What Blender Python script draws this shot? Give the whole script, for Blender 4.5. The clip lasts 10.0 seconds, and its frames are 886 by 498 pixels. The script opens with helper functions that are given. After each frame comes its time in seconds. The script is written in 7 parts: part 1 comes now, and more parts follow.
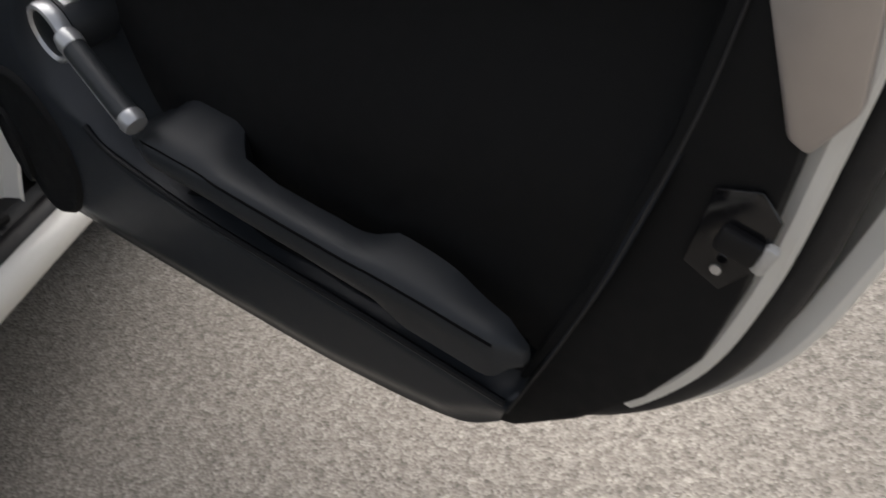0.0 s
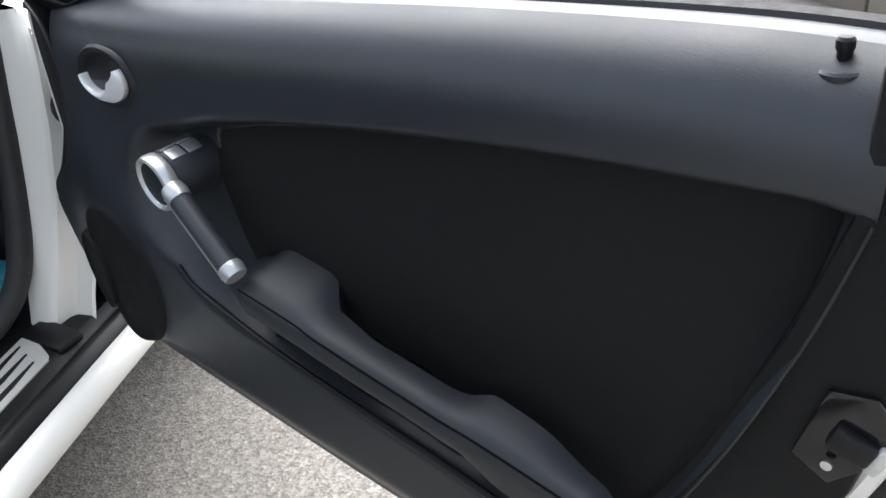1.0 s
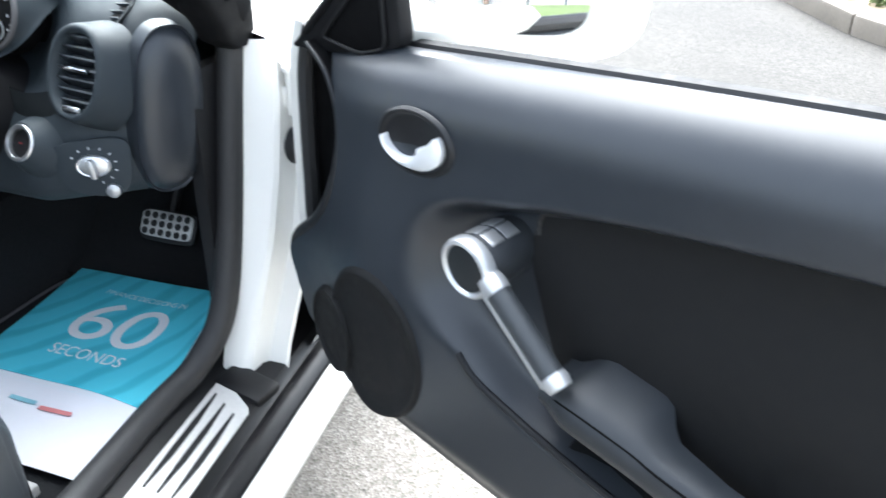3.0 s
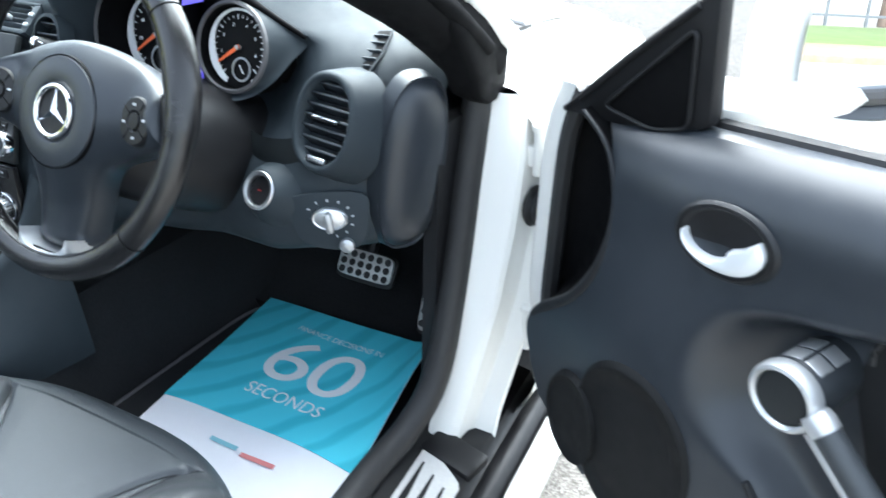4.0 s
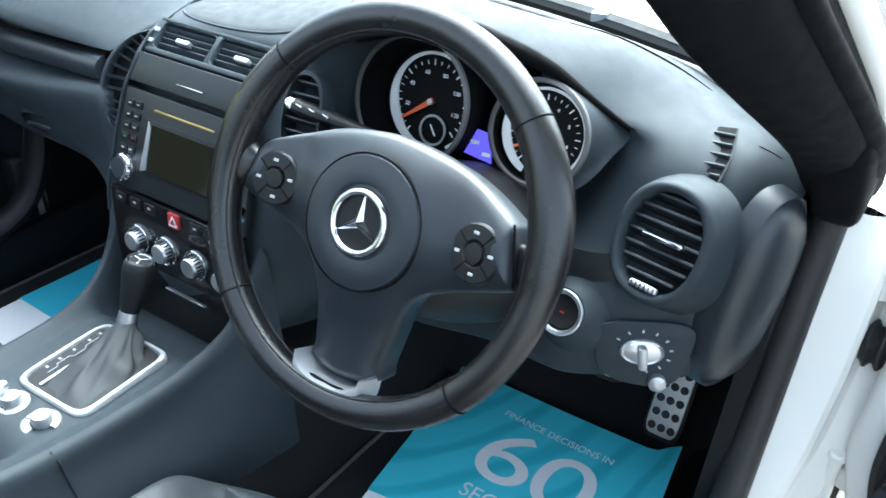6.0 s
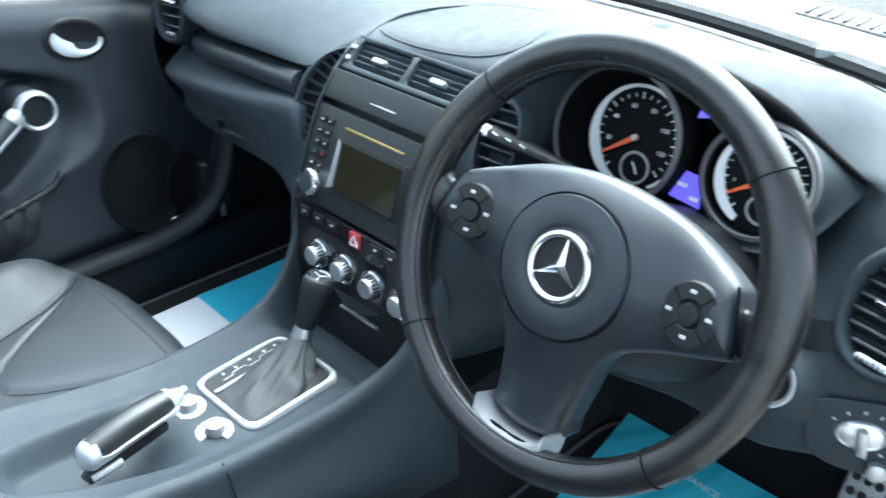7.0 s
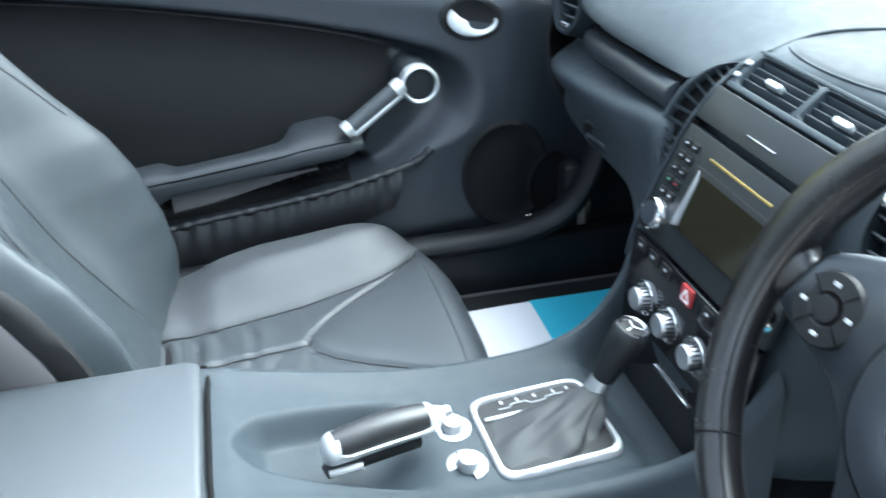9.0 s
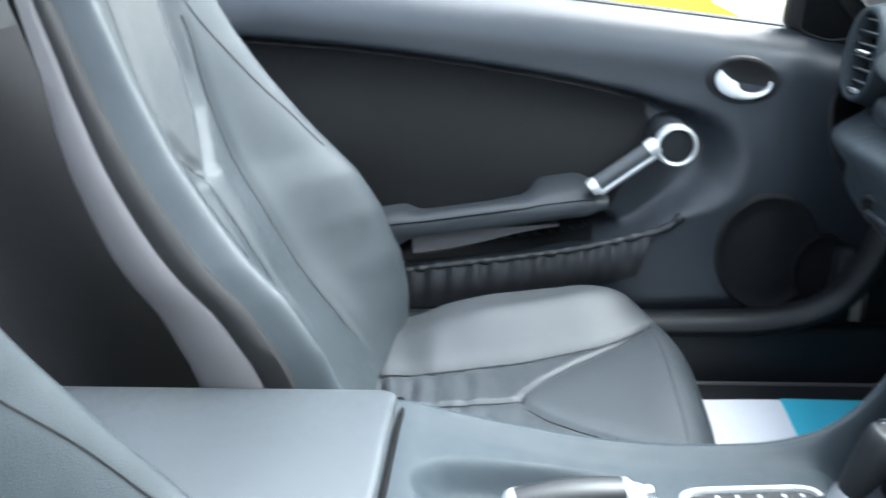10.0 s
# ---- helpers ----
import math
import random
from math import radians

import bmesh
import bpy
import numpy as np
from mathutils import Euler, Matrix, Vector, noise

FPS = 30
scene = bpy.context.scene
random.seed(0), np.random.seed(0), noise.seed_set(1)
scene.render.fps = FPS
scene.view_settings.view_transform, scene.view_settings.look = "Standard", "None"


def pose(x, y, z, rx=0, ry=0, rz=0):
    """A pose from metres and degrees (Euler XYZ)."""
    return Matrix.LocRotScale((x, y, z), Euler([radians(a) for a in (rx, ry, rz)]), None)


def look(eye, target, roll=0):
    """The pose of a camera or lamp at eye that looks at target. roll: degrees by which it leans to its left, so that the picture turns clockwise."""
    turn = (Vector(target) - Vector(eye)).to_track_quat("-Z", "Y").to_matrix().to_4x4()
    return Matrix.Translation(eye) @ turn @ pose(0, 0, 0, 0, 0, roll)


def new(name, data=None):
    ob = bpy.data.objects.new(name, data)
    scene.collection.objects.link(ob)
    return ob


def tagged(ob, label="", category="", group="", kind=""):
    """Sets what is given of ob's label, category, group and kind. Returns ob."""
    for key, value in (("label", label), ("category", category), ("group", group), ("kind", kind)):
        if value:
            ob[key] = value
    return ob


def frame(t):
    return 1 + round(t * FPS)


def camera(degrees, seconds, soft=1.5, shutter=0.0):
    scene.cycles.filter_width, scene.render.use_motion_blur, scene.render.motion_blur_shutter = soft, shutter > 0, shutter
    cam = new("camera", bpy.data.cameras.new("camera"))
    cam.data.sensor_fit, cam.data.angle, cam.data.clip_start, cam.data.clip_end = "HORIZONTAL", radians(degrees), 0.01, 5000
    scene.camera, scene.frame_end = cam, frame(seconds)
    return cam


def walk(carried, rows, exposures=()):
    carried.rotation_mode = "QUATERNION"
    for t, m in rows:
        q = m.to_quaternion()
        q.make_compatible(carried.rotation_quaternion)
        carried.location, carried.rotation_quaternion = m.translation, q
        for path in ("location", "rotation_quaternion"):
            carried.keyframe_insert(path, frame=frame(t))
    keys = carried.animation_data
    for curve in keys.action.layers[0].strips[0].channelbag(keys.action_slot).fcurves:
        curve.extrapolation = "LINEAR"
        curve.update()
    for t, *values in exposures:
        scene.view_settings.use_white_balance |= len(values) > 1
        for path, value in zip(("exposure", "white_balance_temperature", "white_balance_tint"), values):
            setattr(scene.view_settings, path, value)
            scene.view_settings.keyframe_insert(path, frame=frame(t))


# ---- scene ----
cam = camera(56.0, 10.0, shutter=0.4)
PATH = [
    (0, (1.7660, 0.3740, 0.9199), (1.2377, 1.8329, -0.1766), -7.77),
    (0.5, (1.7440, 0.4087, 0.9585), (1.1122, 1.8333, -0.1283), -12.05),
    (1, (1.7010, 0.3729, 1.0059), (1.1243, 1.9197, 0.0651), -6.71),
    (1.5, (1.6550, 0.3241, 1.0178), (1.1541, 1.8691, 0.0318), -5.19),
    (2, (1.5740, 0.2995, 1.0435), (1.0913, 1.8870, 0.1180), -1.79),
    (2.2, (1.5460, 0.3611, 1.0368), (1.0169, 1.9310, 0.1064), -1.64),
    (3.3, (1.3030, 0.4165, 1.0785), (0.6295, 1.9398, 0.1642), -0.67),
    (3.5, (1.2640, 0.4350, 1.0881), (0.5441, 1.9408, 0.1801), 0.01),
    (4, (1.1590, 0.4327, 1.1005), (0.3135, 1.8692, 0.1887), -0.66),
    (4.5, (1.0150, 0.4623, 1.1317), (0.1934, 1.9144, 0.2226), -0.33),
    (5, (0.8860, 0.4712, 1.1516), (0.0478, 1.9048, 0.2285), 0.75),
    (5.5, (0.8120, 0.4746, 1.1542), (-0.0422, 1.8738, 0.1938), 2.17),
    (5.7, (0.7920, 0.4729, 1.1565), (-0.0755, 1.8586, 0.1883), 2.27),
    (6.8, (0.7220, 0.4751, 1.1723), (-0.3381, 1.7100, 0.1920), 1.87),
    (7, (0.7040, 0.4850, 1.1568), (-0.4473, 1.6516, 0.1957), 1.33),
    (7.5, (0.7050, 0.5421, 1.1386), (-0.6336, 1.4872, 0.1769), 1.56),
    (8, (0.7200, 0.5848, 1.1266), (-0.7393, 1.3293, 0.1642), -0.07),
    (8.5, (0.6810, 0.6026, 1.1170), (-0.8205, 1.2630, 0.1582), 1.49),
    (9, (0.6160, 0.6278, 1.1094), (-0.9695, 1.0414, 0.1476), -0.08),
    (9.5, (0.6000, 0.6519, 1.1010), (-1.0623, 0.8233, 0.1968), -0.46),
    (10, (0.5880, 0.6739, 1.0494), (-1.1346, 0.5118, 0.2643), -2.19),
]
EXPOSURES = [(0.0, 0.55, 6700, 12), (0.5, 0.9, 6500, 12), (1.0, 1.75, 6200, 9), (2.0, 2.45, 6100, 9), (3.5, 2.94, 5850, 5), (5.0, 2.62, 5650, 2), (7.0, 2.87, 5550, 0), (8.5, 3.05, 5600, 0), (9.3, 3.02, 5700, 2), (10.0, 3.08, 5850, 4)]
walk(cam, [(t, look(eye, target, roll)) for t, eye, target, roll in PATH], EXPOSURES)

# ---------------------------------------------------------------- light
SUN_EL, SUN_AZ = 52.0, 345.0
world = bpy.data.worlds.new("sky")
scene.world = world
world.use_nodes = True
wn = world.node_tree.nodes
sky = wn.new("ShaderNodeTexSky")
sky.sky_type, sky.sun_disc = "NISHITA", False
sky.sun_elevation, sky.sun_rotation = radians(SUN_EL), radians(SUN_AZ)
sky.air_density, sky.dust_density, sky.ozone_density = 1.0, 4.0, 1.0
soft = wn.new("ShaderNodeHueSaturation")
soft.inputs["Saturation"].default_value = 0.35
world.node_tree.links.new(sky.outputs["Color"], soft.inputs["Color"])
world.node_tree.links.new(soft.outputs["Color"], wn["Background"].inputs["Color"])
wn["Background"].inputs["Strength"].default_value = 0.13
sun = new("sun", bpy.data.lights.new("sun", "SUN"))
sun.data.energy, sun.data.angle, sun.data.color = 1.6, radians(85), (1.0, 0.97, 0.93)
sun.rotation_euler = Euler((radians(90 - SUN_EL), 0, radians(180 - SUN_AZ)))


# ---------------------------------------------------------------- materials
def material(name, colour, rough=0.5, metal=0.0, vary=0.12, grain=0.0, scale=60.0, bump_scale=400.0, spec=0.5, stain=4.0, coat=0.0, sheen=0.0):
    """Principled surface with variation at two scales, uneven gloss and a fine relief."""
    m = bpy.data.materials.new(name)
    m.use_nodes = True
    nt = m.node_tree
    n, link = nt.nodes, nt.links.new
    p = n["Principled BSDF"]
    p.inputs["Metallic"].default_value = metal
    p.inputs["Specular IOR Level"].default_value = spec
    p.inputs["Coat Weight"].default_value = coat
    p.inputs["Coat Roughness"].default_value = 0.08
    p.inputs["Sheen Weight"].default_value = sheen
    co = n.new("ShaderNodeTexCoord")
    a, b = n.new("ShaderNodeTexNoise"), n.new("ShaderNodeTexNoise")
    a.inputs["Scale"].default_value, a.inputs["Detail"].default_value = stain, 4
    b.inputs["Scale"].default_value, b.inputs["Detail"].default_value = scale, 6
    link(co.outputs["Object"], a.inputs["Vector"]), link(co.outputs["Object"], b.inputs["Vector"])
    mix = n.new("ShaderNodeMath")
    mix.operation = "ADD"
    link(a.outputs["Fac"], mix.inputs[0]), link(b.outputs["Fac"], mix.inputs[1])
    ramp = n.new("ShaderNodeMapRange")
    ramp.inputs["From Min"].default_value, ramp.inputs["From Max"].default_value = 0.6, 1.4
    ramp.inputs["To Min"].default_value, ramp.inputs["To Max"].default_value = 1 - vary, 1 + vary
    link(mix.outputs[0], ramp.inputs["Value"])
    tint = n.new("ShaderNodeVectorMath")
    tint.operation = "SCALE"
    tint.inputs[0].default_value = colour
    link(ramp.outputs["Result"], tint.inputs["Scale"])
    link(tint.outputs["Vector"], p.inputs["Base Color"])
    gloss = n.new("ShaderNodeMapRange")
    gloss.inputs["From Min"].default_value, gloss.inputs["From Max"].default_value = 0.3, 0.7
    gloss.inputs["To Min"].default_value, gloss.inputs["To Max"].default_value = rough * 0.88, min(1.0, rough * 1.12)
    link(b.outputs["Fac"], gloss.inputs["Value"]), link(gloss.outputs["Result"], p.inputs["Roughness"])
    if grain:
        v = n.new("ShaderNodeTexVoronoi")
        v.inputs["Scale"].default_value = bump_scale
        link(co.outputs["Object"], v.inputs["Vector"])
        bump = n.new("ShaderNodeBump")
        bump.inputs["Strength"].default_value, bump.inputs["Distance"].default_value = grain, 0.001
        link(v.outputs["Distance"], bump.inputs["Height"]), link(bump.outputs["Normal"], p.inputs["Normal"])
    return m


VINYL = material("grained_vinyl", (0.021, 0.025, 0.031), 0.34, vary=0.10, grain=0.12, bump_scale=1300, spec=0.5)
VINYL_LOW = material("door_plastic", (0.0085, 0.0095, 0.0115), 0.48, vary=0.10, grain=0.18, bump_scale=1300, spec=0.36)
DASH = material("dash_plastic", (0.0195, 0.0265, 0.0325), 0.63, vary=0.08, grain=0.14, bump_scale=1500, spec=0.32)
INSET = material("inset_leatherette", (0.0080, 0.0084, 0.0090), 0.65, vary=0.22, grain=0.3, bump_scale=1100, spec=0.2)
LEATHER = material("black_leather", (0.034, 0.039, 0.044), 0.46, vary=0.14, grain=0.2, bump_scale=1200, scale=90)
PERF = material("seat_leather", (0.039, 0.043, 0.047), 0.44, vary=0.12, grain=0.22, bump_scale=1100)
RIM = material("worn_rim_leather", (0.0085, 0.0083, 0.0090), 0.25, vary=0.18, grain=0.14, bump_scale=1300, scale=40, spec=0.6)
BLACK = material("satin_black_plastic", (0.008, 0.008, 0.009), 0.46, vary=0.1, grain=0.1, bump_scale=900, spec=0.3)
GLOSS = material("gloss_black", (0.008, 0.008, 0.009), 0.12, vary=0.1)
RUBBER = material("black_rubber", (0.016, 0.016, 0.017), 0.6, vary=0.15, grain=0.2, bump_scale=500)
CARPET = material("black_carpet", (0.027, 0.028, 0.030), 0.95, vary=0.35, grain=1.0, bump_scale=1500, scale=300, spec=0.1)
CHROME = material("satin_chrome", (0.68, 0.69, 0.71), 0.36, 1.0, vary=0.05)
BRIGHT = material("bright_chrome", (0.76, 0.76, 0.78), 0.10, 1.0, vary=0.03)
SILVER = material("silver_paint", (0.44, 0.45, 0.46), 0.35, 0.7, vary=0.06)
WARM = material("champagne_trim", (0.50, 0.46, 0.43), 0.35, 0.6, vary=0.06)
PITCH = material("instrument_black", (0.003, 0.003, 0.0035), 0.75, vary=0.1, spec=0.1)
SCALE = material("scale_silver", (0.80, 0.80, 0.80), 0.35, 0.15, vary=0.03)
INK_GREY = material("grey_print", (0.42, 0.43, 0.45), 0.6, vary=0.02)
PILLAR = material("pillar_trim", (0.004, 0.004, 0.0045), 0.7, vary=0.08, grain=0.1, bump_scale=900, spec=0.12)
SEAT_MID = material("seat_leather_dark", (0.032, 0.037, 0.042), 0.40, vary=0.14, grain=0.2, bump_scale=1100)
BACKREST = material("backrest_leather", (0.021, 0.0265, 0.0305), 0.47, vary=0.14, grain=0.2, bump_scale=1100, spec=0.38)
HUB = material("hub_plastic", (0.0135, 0.0172, 0.0228), 0.36, vary=0.12, grain=0.10, bump_scale=1300, spec=0.5)
PALE = material("pale_satin_silver", (0.74, 0.76, 0.78), 0.34, 0.25, vary=0.04)
POUCH = material("soft_black_leather", (0.013, 0.014, 0.016), 0.38, vary=0.18, grain=0.15, bump_scale=1100, spec=0.55)
GAITER = material("gaiter_leather", (0.019, 0.021, 0.023), 0.55, vary=0.18, grain=0.15, bump_scale=1100, spec=0.38)
BLACK_GRIP = material("grip_leather", (0.013, 0.0135, 0.0145), 0.36, vary=0.15, grain=0.12, bump_scale=1200, spec=0.5)
ARMREST = material("armrest_leather", (0.0205, 0.0240, 0.0285), 0.44, vary=0.14, grain=0.2, bump_scale=1200, spec=0.42)
PAD = material("headrest_leather", (0.032, 0.036, 0.039), 0.46, vary=0.12, grain=0.18, bump_scale=1100)
TRIM = material("satin_silver_trim", (0.56, 0.575, 0.59), 0.33, 0.65, vary=0.05)
STACK = material("stack_plastic", (0.0110, 0.0135, 0.0150), 0.42, vary=0.10, grain=0.10, bump_scale=1300, spec=0.4)
TOPLID = material("lid_plastic", (0.0125, 0.0165, 0.0200), 0.62, vary=0.08, grain=0.14, bump_scale=1500, spec=0.34)
STEEL = material("brushed_steel", (0.60, 0.595, 0.58), 0.42, 0.35, vary=0.1, scale=200)
PAINT = material("white_car_paint", (0.81, 0.80, 0.76), 0.42, vary=0.006, coat=0.25)
TEAL = material("teal_print", (0.09, 0.52, 0.69), 0.42, vary=0.06, stain=9)
PAPER = material("white_paper", (0.80, 0.80, 0.84), 0.55, vary=0.02)
INK_WHITE = material("white_print", (0.85, 0.86, 0.88), 0.6, vary=0.01)
INK_RED = material("red_print", (0.62, 0.22, 0.22), 0.5, vary=0.03)
INK_LIGHT = material("pale_teal_print", (0.25, 0.52, 0.60), 0.5, vary=0.03)
MIRROR = material("mirror_glass", (0.85, 0.86, 0.87), 0.01, 1.0, vary=0.0)
SCREEN = material("dark_screen", (0.015, 0.014, 0.008), 0.10, vary=0.1)
DIAL = material("dial_face", (0.004, 0.004, 0.0045), 0.6, vary=0.1, spec=0.12)
ORANGE = material("needle_orange", (0.75, 0.13, 0.03), 0.4, vary=0.02)
RED = material("hazard_red", (0.30, 0.02, 0.02), 0.35, vary=0.05)
GREENK = material("green_key", (0.05, 0.25, 0.12), 0.4, vary=0.02)
YELLOW = material("yellow_paint", (0.62, 0.58, 0.03), 0.3, vary=0.03, coat=0.5)
KERB = material("kerb_concrete", (0.17, 0.15, 0.125), 0.85, vary=0.2, grain=0.6, bump_scale=150)
TYRE = material("tyre_rubber", (0.02, 0.02, 0.02), 0.8, vary=0.1)
BARK = material("fence_paint", (0.10, 0.11, 0.12), 0.6, vary=0.1)
LEAF = material("shrub_leaf", (0.060, 0.105, 0.025), 0.6, vary=0.4, scale=30)
GRASS = material("verge_grass", (0.085, 0.120, 0.035), 0.8, vary=0.4, scale=20, grain=0.8, bump_scale=60)


def emit(name, colour, strength):
    m = bpy.data.materials.new(name)
    m.use_nodes = True
    p = m.node_tree.nodes["Principled BSDF"]
    p.inputs["Base Color"].default_value = (*[c * 0.3 for c in colour], 1)
    p.inputs["Emission Color"].default_value, p.inputs["Emission Strength"].default_value = (*colour, 1), strength
    p.inputs["Roughness"].default_value = 0.3
    return m


LCD = emit("lit_display", (0.10, 0.075, 0.55), 0.26)


def asphalt(name, shade=1.0):
    """Worn road: fine chippings of several greys in a grey binder, with stains and dark specks."""
    m = bpy.data.materials.new(name)
    m.use_nodes = True
    nt = m.node_tree
    n, link = nt.nodes, nt.links.new
    p = n["Principled BSDF"]
    p.inputs["Roughness"].default_value = 0.9
    co = n.new("ShaderNodeTexCoord")
    v = n.new("ShaderNodeTexVoronoi")
    v.inputs["Scale"].default_value, v.inputs["Randomness"].default_value = 205, 1.0
    fine, big = n.new("ShaderNodeTexNoise"), n.new("ShaderNodeTexNoise")
    fine.inputs["Scale"].default_value, fine.inputs["Detail"].default_value = 60, 8
    big.inputs["Scale"].default_value, big.inputs["Detail"].default_value = 1.3, 5
    for t in (v, fine, big):
        link(co.outputs["Object"], t.inputs["Vector"])
    stone = n.new("ShaderNodeValToRGB")
    stone.color_ramp.elements[0].color, stone.color_ramp.elements[1].color = (0.165 * shade, 0.150 * shade, 0.132 * shade, 1), (0.43 * shade, 0.40 * shade, 0.358 * shade, 1)
    e = stone.color_ramp.elements.new(0.45)
    e.color = (0.30 * shade, 0.277 * shade, 0.243 * shade, 1)
    link(v.outputs["Color"], stone.inputs["Fac"])
    tone = n.new("ShaderNodeMapRange")
    tone.inputs["From Min"].default_value, tone.inputs["From Max"].default_value = 0.3, 0.7
    tone.inputs["To Min"].default_value, tone.inputs["To Max"].default_value = 0.72, 1.2
    link(fine.outputs["Fac"], tone.inputs["Value"])
    wide = n.new("ShaderNodeMapRange")
    wide.inputs["From Min"].default_value, wide.inputs["From Max"].default_value = 0.35, 0.65
    wide.inputs["To Min"].default_value, wide.inputs["To Max"].default_value = 0.88, 1.12
    link(big.outputs["Fac"], wide.inputs["Value"])
    mul = n.new("ShaderNodeMath")
    mul.operation = "MULTIPLY"
    link(tone.outputs["Result"], mul.inputs[0]), link(wide.outputs["Result"], mul.inputs[1])
    sc = n.new("ShaderNodeVectorMath")
    sc.operation = "SCALE"
    link(stone.outputs["Color"], sc.inputs[0]), link(mul.outputs[0], sc.inputs["Scale"])
    link(sc.outputs["Vector"], p.inputs["Base Color"])
    bump = n.new("ShaderNodeBump")
    bump.inputs["Strength"].default_value, bump.inputs["Distance"].default_value = 0.7, 0.0022
    link(v.outputs["Distance"], bump.inputs["Height"]), link(bump.outputs["Normal"], p.inputs["Normal"])
    return m


ROAD = asphalt("pale_chippings", 0.86)
DIMMED_ROAD = asphalt("dimmed_asphalt", 0.20)


# ---------------------------------------------------------------- mesh tools
def spline(points, n=8, closed=False):
    """Catmull-Rom through the points, n steps each."""
    p = [np.array(q, float) for q in points]
    out = []
    count = len(p) if closed else len(p) - 1
    for i in range(count):
        if closed:
            a, b, c, d = p[i - 1], p[i], p[(i + 1) % len(p)], p[(i + 2) % len(p)]
        else:
            a, b, c, d = p[max(i - 1, 0)], p[i], p[i + 1], p[min(i + 2, len(p) - 1)]
        for k in range(n):
            t = k / n
            out.append(0.5 * (2 * b + (c - a) * t + (2 * a - 5 * b + 4 * c - d) * t * t + (3 * b - a - 3 * c + d) * t ** 3))
    if not closed:
        out.append(p[-1])
    return out


def bm_from(verts, faces):
    bm = bmesh.new()
    vs = [bm.verts.new(tuple(v)) for v in verts]
    for f in faces:
        try:
            bm.faces.new([vs[i] for i in f])
        except ValueError:
            pass
    return bm


def grid(rows, closed_u=False, closed_v=False, caps=False):
    """A skin over rows of points of equal length."""
    m, k = len(rows), len(rows[0])
    verts = [q for r in rows for q in r]
    faces = []
    for i in range(m if closed_u else m - 1):
        for j in range(k if closed_v else k - 1):
            a, b = i, (i + 1) % m
            c, d = j, (j + 1) % k
            faces.append((a * k + c, a * k + d, b * k + d, b * k + c))
    if caps:
        faces.append(tuple(range(k - 1, -1, -1)))
        faces.append(tuple(range((m - 1) * k, m * k)))
    return bm_from(verts, faces)


def thick(bm, depth):
    """Gives a sheet a thickness, away from its normals."""
    bmesh.ops.recalc_face_normals(bm, faces=bm.faces)
    bmesh.ops.solidify(bm, geom=bm.faces[:], thickness=depth)
    return bm


def rbox(size, at=(0, 0, 0), bevel=0.004, rot=(0, 0, 0), seg=2):
    bm = bmesh.new()
    bmesh.ops.create_cube(bm, size=1.0)
    bmesh.ops.scale(bm, vec=size, verts=bm.verts)
    if bevel:
        bmesh.ops.bevel(bm, geom=bm.edges[:], offset=min(bevel, min(size) * 0.45), segments=seg, profile=0.5, affect="EDGES")
    bmesh.ops.transform(bm, matrix=pose(*at, *rot), verts=bm.verts)
    return bm


def lathe(profile, m=None, n=32, squash=1.0):
    """Turns (radius, height) about z; m places it."""
    rows = [[(max(r, 1e-5) * math.cos(2 * math.pi * k / n), squash * max(r, 1e-5) * math.sin(2 * math.pi * k / n), h) for k in range(n)] for r, h in profile]
    bm = grid(rows, closed_v=True)
    bmesh.ops.remove_doubles(bm, verts=bm.verts, dist=2e-5)
    if m is not None:
        bmesh.ops.transform(bm, matrix=m, verts=bm.verts)
    return bm


def tube(points, radius, n=10, closed=False, flat=1.0, up=(0, 0, 1)):
    """A round or flattened bar along the points; radius may be a list."""
    p = [Vector(tuple(q)) for q in points]
    r = [float(a) for a in radius] if isinstance(radius, (list, tuple)) else [radius] * len(p)
    rows, side0 = [], None
    for i, q in enumerate(p):
        if closed:
            d = p[(i + 1) % len(p)] - p[i - 1]
        else:
            d = p[min(i + 1, len(p) - 1)] - p[max(i - 1, 0)]
        d.normalize()
        s = d.cross(Vector(up))
        if s.length < 1e-4:
            s = d.cross(Vector((1, 0, 0)))
        s.normalize()
        if side0 is not None and s.dot(side0) < 0:
            s = -s
        side0 = s
        t = s.cross(d)
        rows.append([q + r[i] * (math.cos(2 * math.pi * k / n) * s + flat * math.sin(2 * math.pi * k / n) * t) for k in range(n)])
    return grid(rows, closed_u=closed, closed_v=True, caps=not closed)


def prism(outline, depth, m=None, bevel=0.0, seg=2):
    """A plate of that outline in x, y, from z = 0 to depth."""
    bm = bmesh.new()
    vs = [bm.verts.new((q[0], q[1], 0)) for q in outline]
    f = bm.faces.new(vs)
    ret = bmesh.ops.extrude_face_region(bm, geom=[f])
    bmesh.ops.translate(bm, vec=(0, 0, depth), verts=[g for g in ret["geom"] if isinstance(g, bmesh.types.BMVert)])
    bmesh.ops.recalc_face_normals(bm, faces=bm.faces)
    if bevel:
        bmesh.ops.bevel(bm, geom=[e for e in bm.edges if e.calc_face_angle(0) > 0.6], offset=bevel, segments=seg, profile=0.5, affect="EDGES")
    if m is not None:
        bmesh.ops.transform(bm, matrix=m, verts=bm.verts)
    return bm


def ellipse(rx, ry, n=28, cx=0.0, cy=0.0, power=2.0):
    out = []
    for k in range(n):
        a = 2 * math.pi * k / n
        c, s = math.cos(a), math.sin(a)
        out.append((cx + rx * math.copysign(abs(c) ** (2 / power), c), cy + ry * math.copysign(abs(s) ** (2 / power), s)))
    return out


